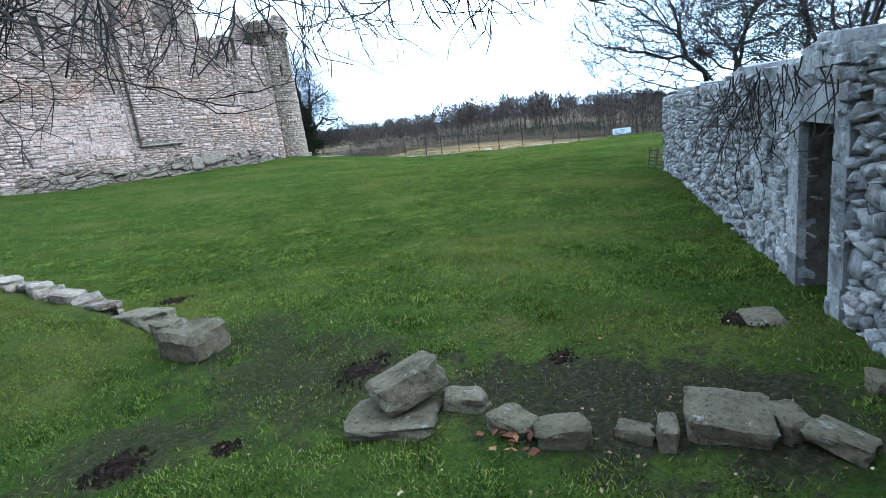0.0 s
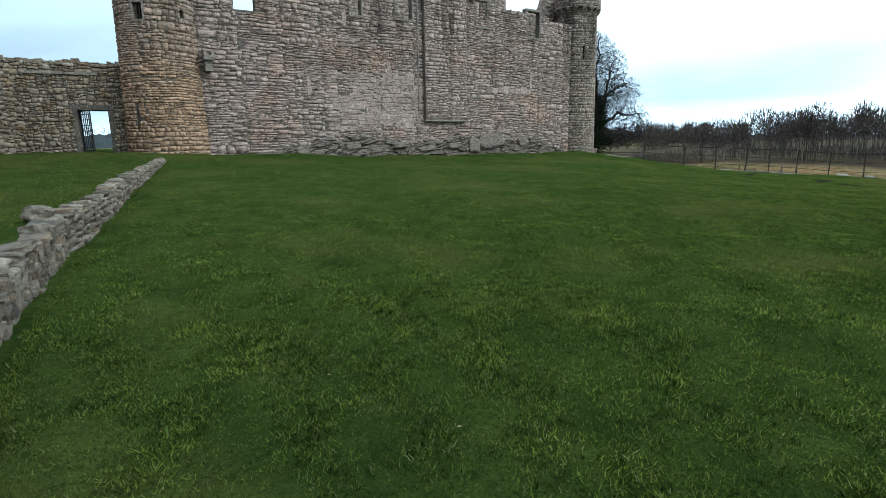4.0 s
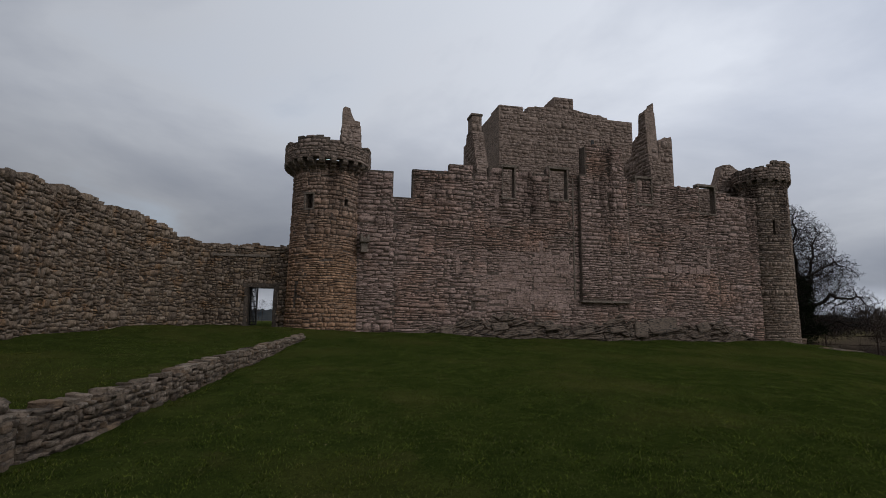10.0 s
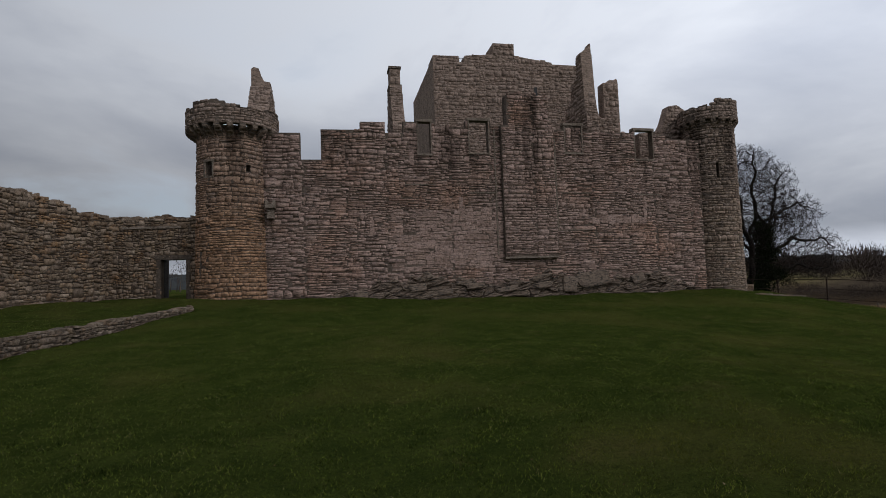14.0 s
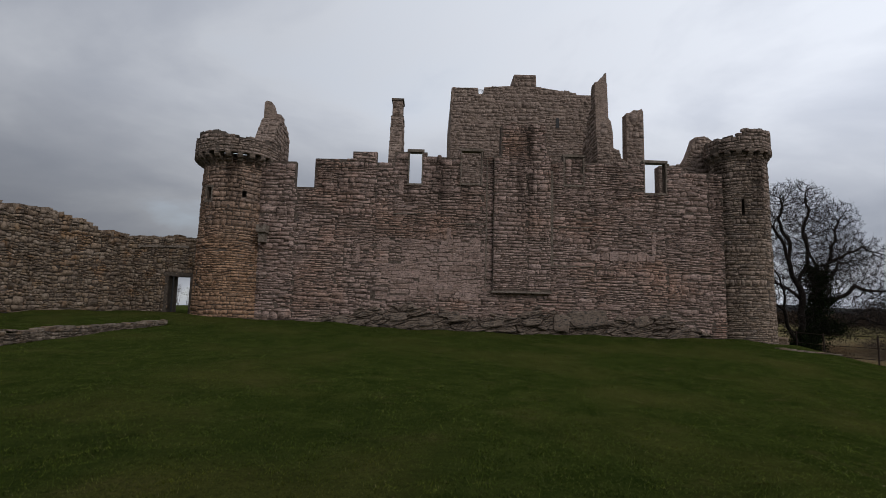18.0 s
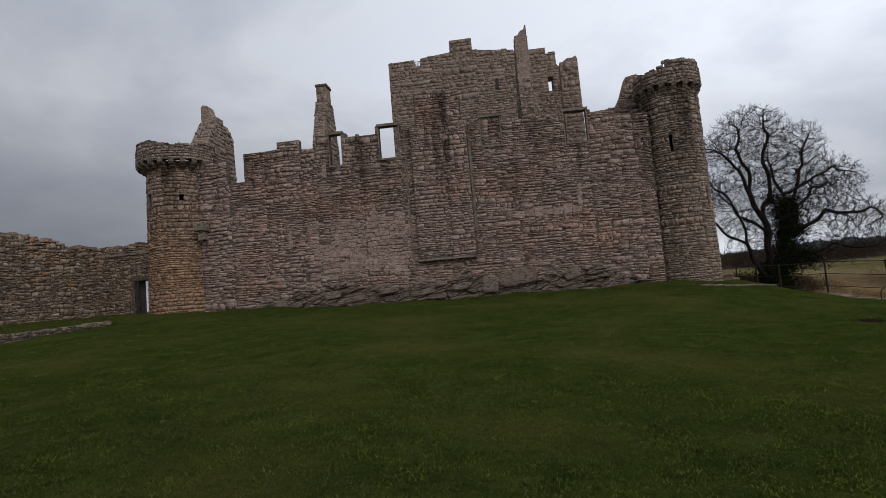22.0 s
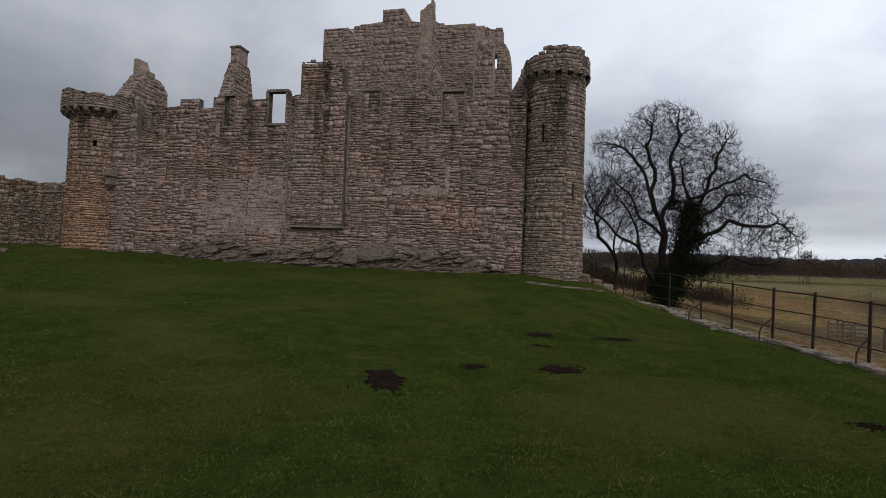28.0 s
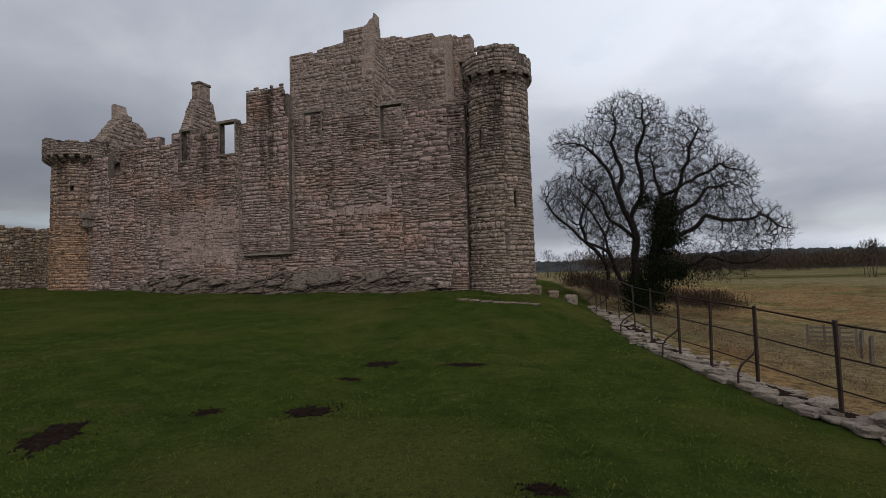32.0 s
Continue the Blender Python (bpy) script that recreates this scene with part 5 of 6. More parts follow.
z = -0.5
while z < 1.20:
    h = min(rng.uniform(0.32, 0.55), 1.24 - z)
    g_box("jamb_stone", GDOOR[0] - 0.22 - rng.uniform(0, 0.06), GDOOR[0] - 0.003, 0.04 + rng.uniform(0, 0.02), -0.30, z + 0.006, z + h - 0.006, M_garden_piece)
    g_box("jamb_stone", GDOOR[1] + 0.003, GDOOR[1] + 0.22 + rng.uniform(0, 0.06), 0.04 + rng.uniform(0, 0.02), -0.30, z + 0.006, z + h - 0.006, M_garden_piece)
    z += h
g_box("lintel", GDOOR[0] - 0.24, GDOOR[1] + 0.24, 0.05, -0.4, 1.245, 1.42, M_garden_piece)
g_box("door_moulding", GDOOR[0] + 0.0, GDOOR[1] - 0.0, 0.06, -0.02, 1.17, 1.243, M_garden_piece)
# roofed box added behind the opening to keep light out of the doorway
shade_box = Soup()
for e0, e1, d0, d1, z0_, z1_ in ((GDOOR[0] - 0.3, GDOOR[1] + 0.3, -1.9, -2.1, -0.6, 1.5), (GDOOR[0] - 0.3, GDOOR[0] - 0.1, -0.605, -1.9, -0.6, 1.5), (GDOOR[1] + 0.1, GDOOR[1] + 0.3, -0.605, -1.9, -0.6, 1.5), (GDOOR[0] - 0.3, GDOOR[1] + 0.3, -0.605, -2.1, 1.5, 1.62)):
    a, b_ = GL - e1, GL - e0
    shade_box.add([at_g(a, d0, z0_), at_g(b_, d0, z0_), at_g(b_, d1, z0_), at_g(a, d1, z0_), at_g(a, d0, z1_), at_g(b_, d0, z1_), at_g(b_, d1, z1_), at_g(a, d1, z1_)], BOX_F)
shade_box.make("passage", M_mortar, garden)
iron_gate("iron_gate", GDOOR[1] - GDOOR[0] - 0.04, 1.50, pose(*at_g(GL - GDOOR[1] + 0.02, -0.26, -0.28), 0, 0, math.degrees(math.atan2(-(G1[1] - G0[1]), -(G1[0] - G0[0])))), 4, 8, "black iron grille closing the garden doorway")

# ---- trees ----
def tubes(name, branches, mat, parent, sides=5):
    """Branches, each a list of (point, radius), as one mesh of tapered tubes."""
    vs, fs, n = [], [], 0
    for br in branches:
        k = sides if br[0][1] > 0.03 else 3
        prev = None
        for i, (p, r) in enumerate(br):
            d = (br[min(i + 1, len(br) - 1)][0] - br[max(i - 1, 0)][0]).normalized()
            side = d.cross(Vector((0.3, 0.8, 0.52))).normalized()
            up = d.cross(side)
            for j in range(k):
                a = 2 * math.pi * j / k
                vs.append(p + side * (r * math.cos(a)) + up * (r * math.sin(a)))
            if prev is not None:
                fs += [(prev + j, prev + (j + 1) % k, n + (j + 1) % k, n + j) for j in range(k)]
            prev = n
            n += k
    return link(name, vs, fs, mat, parent, smooth=True)


def crown_tree(name, label, base, trunk, blobs, n, seed, step=0.34, reach=2.6, kill=0.55, tip=0.012, power=2.35, twig=(0.25, 0.6), per_tip=4, ivy=0, rise=0.10, squirm=0.28, shy=1.0):
    """A tree whose limbs grow towards points strewn through the crown."""
    g = np.random.default_rng(seed)
    pts_ = []
    for (cx, cy, cz, rx_, ry_, rz_), share in blobs:
        k = int(n * share)
        d = g.normal(size=(k, 3))
        d /= np.linalg.norm(d, axis=1, keepdims=True)
        rr = g.random(k) ** 0.45
        pts_.append(np.array([cx, cy, cz]) + d * rr[:, None] * np.array([rx_, ry_, rz_]))
    A = np.concatenate(pts_)
    A = A[A[:, 2] > base[2] + shy]
    P, parent, kids_n = [], [], []
    for chain in trunk:
        last = chain[0]
        for q in chain[1]:
            P.append(np.array(q, float))
            parent.append(last)
            last = len(P) - 1
    P = [p for p in P]
    near = np.full(len(A), -1)
    dist = np.full(len(A), 1e9)

    def refresh(first):
        for k in range(first, len(P)):
            dd = np.linalg.norm(A - P[k], axis=1)
            better = dd < dist
            near[better], dist[better] = k, dd[better]

    refresh(0)
    alive = np.ones(len(A), bool)
    for it in range(90):
        act = alive & (dist < reach)
        if not act.any():
            break
        idx = near[act]
        dv = A[act] - np.array([P[k] for k in idx])
        dv /= np.linalg.norm(dv, axis=1, keepdims=True) + 1e-9
        acc = {}
        for k, v in zip(idx, dv):
            acc[k] = acc.get(k, 0) + v
        first = len(P)
        for k, v in acc.items():
            back = P[k] - P[parent[k]] if parent[k] >= 0 else np.array([0, 0, 1.0])
            back = back / (np.linalg.norm(back) + 1e-9)
            d = v / (np.linalg.norm(v) + 1e-9) + 0.55 * back + g.normal(size=3) * squirm + np.array([0, 0, rise])
            d /= np.linalg.norm(d)
            P.append(P[k] + d * step)
            parent.append(k)
        refresh(first)
        alive &= dist > kill
    N = len(P)
    kids_ = [[] for _ in range(N)]
    for k in range(N):
        if parent[k] >= 0:
            kids_[parent[k]].append(k)
    rad = np.zeros(N)
    for k in range(N - 1, -1, -1):
        rad[k] = tip if not kids_[k] else sum(rad[c] ** power for c in kids_[k]) ** (1 / power)
    V = [Vector(p.tolist()) for p in P]
    chains = []
    heads = [(k, None) for k in range(N) if parent[k] < 0]
    while heads:
        k, frm = heads.pop()
        line = [] if frm is None else [(V[frm], min(rad[k] * 1.15, rad[frm]))]
        while True:
            line.append((V[k], rad[k]))
            c = sorted(kids_[k], key=lambda e: -rad[e])
            heads += [(e, k) for e in c[1:]]
            if not c:
                break
            k = c[0]
        if len(line) > 1:
            chains.append(line)
    r = random.Random(seed)
    mid = Vector((base[0], base[1], base[2] + 3))
    fine = []
    for k in range(N):
        if rad[k] > tip * 2.2:
            continue
        for _ in range(per_tip if not kids_[k] else max(1, per_tip // 2)):
            d = (V[k] - mid).normalized() * 0.5 + Vector((r.gauss(0, 1), r.gauss(0, 1), r.gauss(0.15, 1))).normalized()
            d.normalize()
            ln = r.uniform(*twig)
            p1 = V[k] + d * ln * 0.5
            d2 = (d + Vector((r.gauss(0, 0.4), r.gauss(0, 0.4), r.gauss(0.15, 0.4)))).normalized()
            p2 = p1 + d2 * ln * 0.5
            fine.append([(V[k], tip * 0.75), (p1, tip * 0.62), (p2, tip * 0.42)])
            if r.random() < 0.6:
                d3 = (d + Vector((r.gauss(0, 0.8), r.gauss(0, 0.8), r.gauss(0.1, 0.8)))).normalized()
                fine.append([(p1, tip * 0.55), (p1 + d3 * ln * 0.45, tip * 0.4)])
    t = empty(name, label, "tree")
    chains.sort(key=lambda c: -c[0][1])
    big = [c for c in chains if c[0][1] > tip * 5][:40]
    rest = chains[len(big):]
    for k, c in enumerate(big):
        tubes("trunk" if k < len(trunk) and c[0][1] > tip * 12 else "limb", [c], M_bark, t, 8)
    tagged(tubes("crown", rest + fine, M_twig, t, 4), "fine dark bare twigs", kind="stuff")
    if ivy:
        sp = Soup()
        hosts = [k for k in range(N) if rad[k] > tip * 3.0 and abs(V[k].x - base[0] - 0.75 + 0.5 * (V[k].z < 1.0)) < 0.75 + 0.25 * (V[k].z < 3.0) and V[k].z < base[2] + 6.6]
        for _ in range(ivy):
            k = hosts[r.randrange(len(hosts))]
            q = V[k] + Vector((r.uniform(-0.2, 0.2), r.uniform(-0.2, 0.2), r.uniform(-0.3, 0.3)))
            q += Vector((r.gauss(0, 1), r.gauss(0, 1), r.gauss(0, 0.6))).normalized() * (rad[k] + abs(r.gauss(0, 0.42)))
            a, w = r.uniform(0, 6.28), r.uniform(0.035, 0.085)
            u = Vector((math.cos(a), math.sin(a), r.uniform(-0.4, 0.4))) * w
            v = Vector((r.uniform(-0.3, 0.3), r.uniform(-0.3, 0.3), -1)).normalized() * w * 1.1
            sp.add([tuple(q - u * 0.5), tuple(q + v * 0.5 - u * 0.3), tuple(q + v), tuple(q + u * 0.6), tuple(q - v * 0.3)], [(0, 1, 2, 3, 4)])
        tagged(sp.make("ivy", M_ivy, t), "dark ivy clothing trunk and limbs", kind="stuff")
    return t


def rise_line(a, b_, k, bend=(0, 0, 0)):
    ph = 7.0 * (a[0] + b_[0] + b_[2])
    return [tuple(a[i] + (b_[i] - a[i]) * f + bend[i] * math.sin(math.pi * f) + 0.16 * math.sin(math.pi * f) * math.sin(9 * f + ph + 2.1 * i) for i in range(3)) for f in [(j + 1) / k for j in range(k)]]


bz = float(ground_z(35.8, 36.0)) - 0.3


def limb_line(pts_, k=5):
    """A limb through a few points, with a slight wander between them."""
    out_ = []
    for a, b_ in zip(pts_, pts_[1:]):
        out_ += [tuple(a[i] + (b_[i] - a[i]) * f + 0.13 * math.sin(math.pi * f) * math.sin(5 * a[0] + 3 * b_[2] + 2 * i + 2.5 * f) for i in range(3)) for f in [(j + 1) / k for j in range(k)]]
    return out_


T0 = (35.85, 36.0, bz + 1.0)
big_trunk = [(-1, [(35.85, 36.0, bz), (35.85, 36.0, bz + 0.5), T0])]
grown = list(big_trunk[0][1])


def limb_from(*pts_):
    """A limb that leaves the nearest point of what has grown so far."""
    k = min(range(len(grown)), key=lambda i: sum((grown[i][j] - pts_[0][j]) ** 2 for j in range(3)))
    line = limb_line([grown[k], *pts_[1:]])
    big_trunk.append((k, line))
    grown.extend(line)


limb_from(T0, (36.5, 36.1, 1.4), (36.75, 36.1, 2.9), (36.95, 36.2, 4.4), (36.75, 36.3, 5.8), (36.4, 36.4, 7.5))
limb_from(T0, (35.3, 35.9, 0.7), (35.45, 35.8, 2.4), (35.3, 35.7, 3.9), (34.65, 35.6, 5.5), (34.1, 35.5, 7.0), (33.0, 35.4, 8.2))
limb_from((35.85, 36.0, bz + 0.5), (34.75, 35.7, 0.65), (34.1, 35.5, 2.3), (32.8, 35.2, 3.0), (31.7, 34.9, 4.1), (30.9, 34.8, 5.2))
limb_from((36.75, 36.1, 2.9), (37.9, 35.8, 3.2), (38.9, 35.6, 4.0), (40.2, 35.5, 3.7), (41.3, 35.4, 3.9), (42.2, 35.3, 3.2))
limb_from((36.5, 36.1, 1.4), (37.5, 35.6, 1.2), (38.8, 35.2, 1.9), (40.2, 34.9, 1.5), (41.5, 34.7, 1.9))
limb_from((36.95, 36.2, 4.4), (37.8, 36.2, 5.7), (38.3, 36.2, 7.0), (38.8, 36.3, 8.6))
limb_from((36.9, 36.1, 3.6), (38.2, 37.0, 4.6), (39.3, 37.3, 5.7), (40.4, 37.3, 5.9))
limb_from((36.85, 36.2, 5.1), (38.4, 35.8, 5.9), (39.6, 35.6, 6.6), (40.3, 35.6, 6.3))
limb_from((35.3, 35.7, 3.9), (35.9, 35.6, 5.4), (35.7, 35.6, 7.2), (36.2, 35.6, 9.0), (36.1, 35.7, 10.2))
limb_from((35.4, 35.8, 3.0), (34.2, 36.3, 4.1), (33.5, 36.4, 5.7), (32.5, 36.4, 6.6))
limb_from((34.65, 35.6, 5.5), (34.9, 35.9, 7.0), (34.4, 36.1, 8.4), (34.7, 36.2, 9.8))
limb_from((34.1, 35.5, 2.3), (33.6, 34.9, 3.9), (32.9, 34.7, 4.9))
crown_tree("tree", "broad bare winter tree with ivy-clad trunk behind the fence", (35.85, 36.0, bz), big_trunk,
           [((35.3, 36.0, 8.9, 2.4, 2.4, 2.2), 0.24), ((38.3, 36.2, 8.0, 1.3, 1.8, 1.8), 0.12), ((39.6, 36.4, 5.6, 2.0, 2.4, 2.0), 0.19), ((40.9, 35.8, 3.2, 2.0, 2.2, 1.4), 0.12), ((32.4, 35.5, 8.3, 1.3, 1.5, 1.0), 0.06),
            ((31.7, 35.0, 5.3, 1.1, 1.5, 1.5), 0.07), ((39.5, 35.0, 1.6, 2.2, 1.4, 0.9), 0.06), ((33.4, 35.7, 5.7, 1.5, 1.7, 1.5), 0.05), ((36.8, 36.2, 6.6, 1.7, 2.0, 2.2), 0.11), ((36.4, 36.0, 5.6, 4.4, 2.8, 3.6), 0.12), ((37.8, 35.6, 1.6, 2.6, 1.4, 1.2), 0.10), ((34.3, 35.6, 1.9, 1.6, 1.2, 1.3), 0.06), ((37.0, 36.0, 4.2, 2.3, 2.0, 1.6), 0.09), ((34.4, 35.8, 3.9, 1.6, 1.5, 1.4), 0.05)], 18500, 5, step=0.2, reach=1.5, kill=0.24, tip=0.0090, power=2.28, ivy=30000, per_tip=3, twig=(0.16, 0.42), squirm=0.50, shy=0.9)
bz = float(ground_z(33.6, 44.0)) - 0.3
crown_tree("tree", "slender bare tree beside the corner tower", (33.6, 44.0, bz), [(-1, rise_line((33.6, 44, bz), (33.5, 44, 3.4), 10)), (5, rise_line((33.5, 44, 2.0), (32.0, 43.6, 4.6), 8, (-0.3, 0, 0)))],
           [((32.8, 44.0, 6.0, 2.9, 2.6, 3.3), 1.0)], 2200, 21, kill=0.36, step=0.28, tip=0.012, per_tip=3)
bz = -0.9
crown_tree("tree", "bare many-stemmed tree behind the garden wall", (15.5, -3.8, bz), [(-1, rise_line((15.5, -3.8, bz), (15.2, -3.7, 1.6), 7)), (4, rise_line((15.4, -3.8, 0.7), (13.6, -2.8, 3.0), 7)), (4, rise_line((15.4, -3.8, 0.7), (16.0, -4.6, 3.4), 7)), (3, rise_line((15.4, -3.8, 0.4), (14.0, -4.6, 3.2), 7))],
           [((15.0, -3.0, 4.0, 4.2, 4.6, 2.9), 1.0)], 3200, 33, kill=0.34, step=0.28, tip=0.0095, power=2.5, per_tip=5, twig=(0.3, 0.7), rise=0.15)
crown_tree("tree", "bare many-stemmed tree behind the garden wall", (9.0, -6.2, bz), [(-1, rise_line((9.0, -6.2, bz), (9.0, -6.2, 0.6), 4)), (2, rise_line((9.0, -6.2, 0.2), (7.6, -5.6, 3.4), 8)), (2, rise_line((9.0, -6.2, 0.2), (9.4, -5.8, 3.8), 8)), (2, rise_line((9.0, -6.2, 0.2), (8.4, -7.4, 3.6), 8)), (2, rise_line((9.0, -6.2, 0.2), (10.4, -6.6, 3.6), 8))],
           [((8.8, -6.0, 3.4, 3.6, 3.0, 2.3), 1.0)], 2600, 35, kill=0.34, step=0.28, tip=0.0085, power=2.5, per_tip=5, twig=(0.3, 0.7), rise=0.25)
crown_tree("tree", "bare slender tree behind the garden wall", (4.2, -6.4, -0.8), [(-1, rise_line((4.2, -6.4, -0.8), (4.2, -6.4, 0.8), 4)), (2, rise_line((4.2, -6.4, 0.3), (3.4, -6.2, 3.2), 7)), (2, rise_line((4.2, -6.4, 0.3), (5.2, -6.6, 3.2), 7))],
           [((4.2, -6.2, 2.9, 2.6, 1.3, 1.7), 1.0)], 1400, 37, kill=0.36, tip=0.0065, per_tip=3, twig=(0.25, 0.6), rise=0.25)

# the tree over the path, whose drooping twigs hang into view
over = empty("tree", "bare tree with long drooping twigs over the path", "tree")
r = random.Random(8)
trunk = [(Vector((-9.0, 1.5, -0.5)), 0.40), (Vector((-8.9, 1.4, 1.2)), 0.32), (Vector((-8.7, 1.2, 3.0)), 0.27), (Vector((-8.2, 0.9, 5.0)), 0.2), (Vector((-7.4, 0.4, 6.2)), 0.13)]
tubes("trunk", [trunk], M_bark, over, 9)
limbs = [[(Vector((-8.7, 1.2, 3.2)), 0.10), (Vector((-7.5, 0.3, 3.5)), 0.07), (Vector((-6.4, -0.7, 3.4)), 0.05), (Vector((-5.5, -1.3, 3.15)), 0.03), (Vector((-4.6, -1.7, 2.95)), 0.014), (Vector((-3.6, -2.3, 2.75)), 0.007)],
         [(Vector((-8.6, 1.1, 3.8)), 0.10), (Vector((-7.2, 0.9, 4.0)), 0.07), (Vector((-6.2, 0.4, 3.8)), 0.045), (Vector((-5.2, -0.1, 3.5)), 0.028), (Vector((-4.3, -0.7, 3.2)), 0.014)],
         [(Vector((-8.2, 0.9, 4.9)), 0.09), (Vector((-6.4, -1.2, 4.35)), 0.06), (Vector((-5.0, -2.4, 3.75)), 0.03), (Vector((-4.0, -3.0, 3.2)), 0.016), (Vector((-3.4, -3.4, 2.95)), 0.008)]]
for line in limbs:
    tubes("limb", [line], M_bark, over, 6)


def hang(p, d, length, rad, level, out_, floor, clear=True):
    """A kinked twig that sags, bearing finer ones, and stops above the floor height."""
    k = max(4, int(length / 0.09))
    line = [(p.copy(), rad)]
    for q in range(k):
        d = (d + Vector((r.gauss(0, 0.26), r.gauss(0, 0.26), r.gauss(-0.05, 0.24)))).normalized()
        p = p + d * (length / k)
        dx, dy = p.x + 5.48, p.y + 2.78
        if p.z < floor or (clear and dy < 9.5 * dx and p.z < 1.44 + 0.27 * math.hypot(dx, dy)):
            break
        line.append((p.copy(), rad * (1 - 0.62 * (q + 1) / k)))
        if level < 2 and r.random() < 0.36:
            side = Vector((r.gauss(0, 1), r.gauss(0, 1), r.gauss(-0.25, 0.8))).normalized()
            hang(p.copy(), (d * 0.7 + side * 0.8).normalized(), length * r.uniform(0.22, 0.5), rad * 0.62, level + 1, out_, floor, clear)
    if len(line) > 1:
        out_.append(line)


twigs = []
for li, lb in enumerate(limbs):
    for k in range((56, 12, 26)[li]):
        i = r.randrange(2 if li else 1, len(lb) - 1)
        p = lb[i][0].lerp(lb[i + 1][0], r.random())
        floor = 2.5 if li == 1 else 1.50 + 0.30 * max(0.0, p.x + 6.0) + r.uniform(0, 0.35)
        if p.x > -5.0:
            floor = max(1.85, floor - 0.2)
        d = Vector((r.uniform(-0.5, 0.6), r.uniform(-0.6, 0.5), r.uniform(-1.1, -0.35))).normalized()
        hang(p, d, (p.z - floor) * r.uniform(0.9, 1.5) + 0.25, r.uniform(0.006, 0.010), 0, twigs, floor)
tagged(tubes("crown", twigs, M_twig, over, 3), "thin drooping bare twigs", kind="stuff")

# bare creeper hanging down the garden wall
creeper = empty("creeper", "bare creeper stems hanging down the garden wall", "creeper")
twigs = []
for k in range(44):
    u = GL - (r.gauss(10.5, 0.55) if k < 28 else r.uniform(6.6, 9.6))
    q = Vector(at_g(u, 0.13, 1.56 + r.uniform(-0.12, 0.12)))
    hang(q, Vector((r.uniform(-0.5, 0.4), r.uniform(0.0, 0.10), -1)).normalized(), r.uniform(0.5, 1.5) if k < 28 else r.uniform(0.3, 0.7), r.uniform(0.005, 0.010), 0 if k < 18 else 1, twigs, 0.15, False)
tagged(tubes("growth", twigs, M_twig, creeper, 3), kind="stuff")

# ---- iron fence along the ledge ----
fence_line = [(33.3, 35.6), (34.0, 32.0), (34.6, 29.0), (35.2, 25.7), (35.65, 23.4), (36.3, 21.5), (36.9, 20.2), (37.6, 18.7), (38.6, 17.1), (39.5, 15.4), (40.1, 13.3), (40.6, 10.5), (40.8, 6.0), (40.5, 0.5)]
fence = empty("fence", "rusty three-rail iron estate fence with braced posts", "fence")
POST_H = 1.74
pts = []
for (x0, y0), (x1, y1) in zip(fence_line, fence_line[1:]):
    k = max(1, round(math.hypot(x1 - x0, y1 - y0) / 2.3))
    pts += [(x0 + (x1 - x0) * i / k, y0 + (y1 - y0) * i / k) for i in range(k)]
pts.append(fence_line[-1])
bm = bmesh.new()
for c, sz in (((0, 0, POST_H / 2 - 0.2), (0.072, 0.042, POST_H + 0.4)), ((0, 0, POST_H + 0.02), (0.06, 0.05, 0.06))):
    bmesh.ops.create_cube(bm, size=1.0, matrix=Matrix.Translation(c) @ Matrix.Diagonal((*sz, 1)))
POST = bpy.data.meshes.new("post")
bm.to_mesh(POST)
bm.free()
POST.materials.append(M_iron)
tops = []
for i, (x, y) in enumerate(pts):
    z = float(ground_z(x, y)) + 0.0
    j = min(i, len(pts) - 2)
    ang = math.degrees(math.atan2(pts[j + 1][1] - pts[j][1], pts[j + 1][0] - pts[j][0]))
    p = new("post", POST)
    p.parent = fence
    p.matrix_basis = pose(x, y, z, rng.uniform(-2, 2), rng.uniform(-2, 2), ang)
    tops.append(Vector((x, y, z)))
    if i % 2 == 0:
        n = Vector((math.sin(radians(ang)), -math.cos(radians(ang)), 0))
        n = n if n.x < 0 else -n
        b_line = [(Vector((x, y, z + 0.86)), 0.029), (Vector((x, y, z + 0.74)) + n * 0.10, 0.029), (Vector((x, y, z + 0.54)) + n * 0.40, 0.029), (Vector((x, y, z + 0.38)) + n * 0.50, 0.029), (Vector((x, y, z - 0.2)) + n * 0.52, 0.029)]
        tubes("brace", [b_line], M_iron, fence, 6)
for hgt, rad in ((POST_H - 0.03, 0.024), (POST_H * 0.64, 0.018), (POST_H * 0.30, 0.018)):
    tubes("rail", [[(t + Vector((0, 0, hgt + 0.012 * math.sin(k * 1.7))), rad) for k, t in enumerate(tops)]], M_iron, fence, 6)

# a ledge of stones under the fence, bedded in dark earth
ledge = empty("stone_ledge", "crumbling footing of flat pale stones under the fence", "stones")
flat = [rock_mesh("ledge_stone", M_ledge, 140 + k, 1, 0.12, 0.4, 0.09) for k in range(7)]
vs, fs = [], []
for i, a in enumerate(tops):
    b_ = tops[min(i + 1, len(tops) - 1)] - tops[max(i - 1, 0)]
    n = Vector((b_.y, -b_.x, 0)).normalized()
    n = n if n.x > 0 else -n
    for off, lift in ((-0.38, -0.04), (-0.30, 0.05), (0.35, 0.05), (0.75, -0.02), (0.80, -0.5)):
        q = a + n * (off + 0.07 * math.sin(i * 2.3 + off * 5))
        vs.append((q.x, q.y, float(ground_z(q.x, q.y)) + lift))
    if i:
        fs += [(5 * i - 5 + k, 5 * i + k, 5 * i + k + 1, 5 * i - 4 + k) for k in range(4)]
link("earth_bed", vs, fs, M_mud, ledge)
count = 0
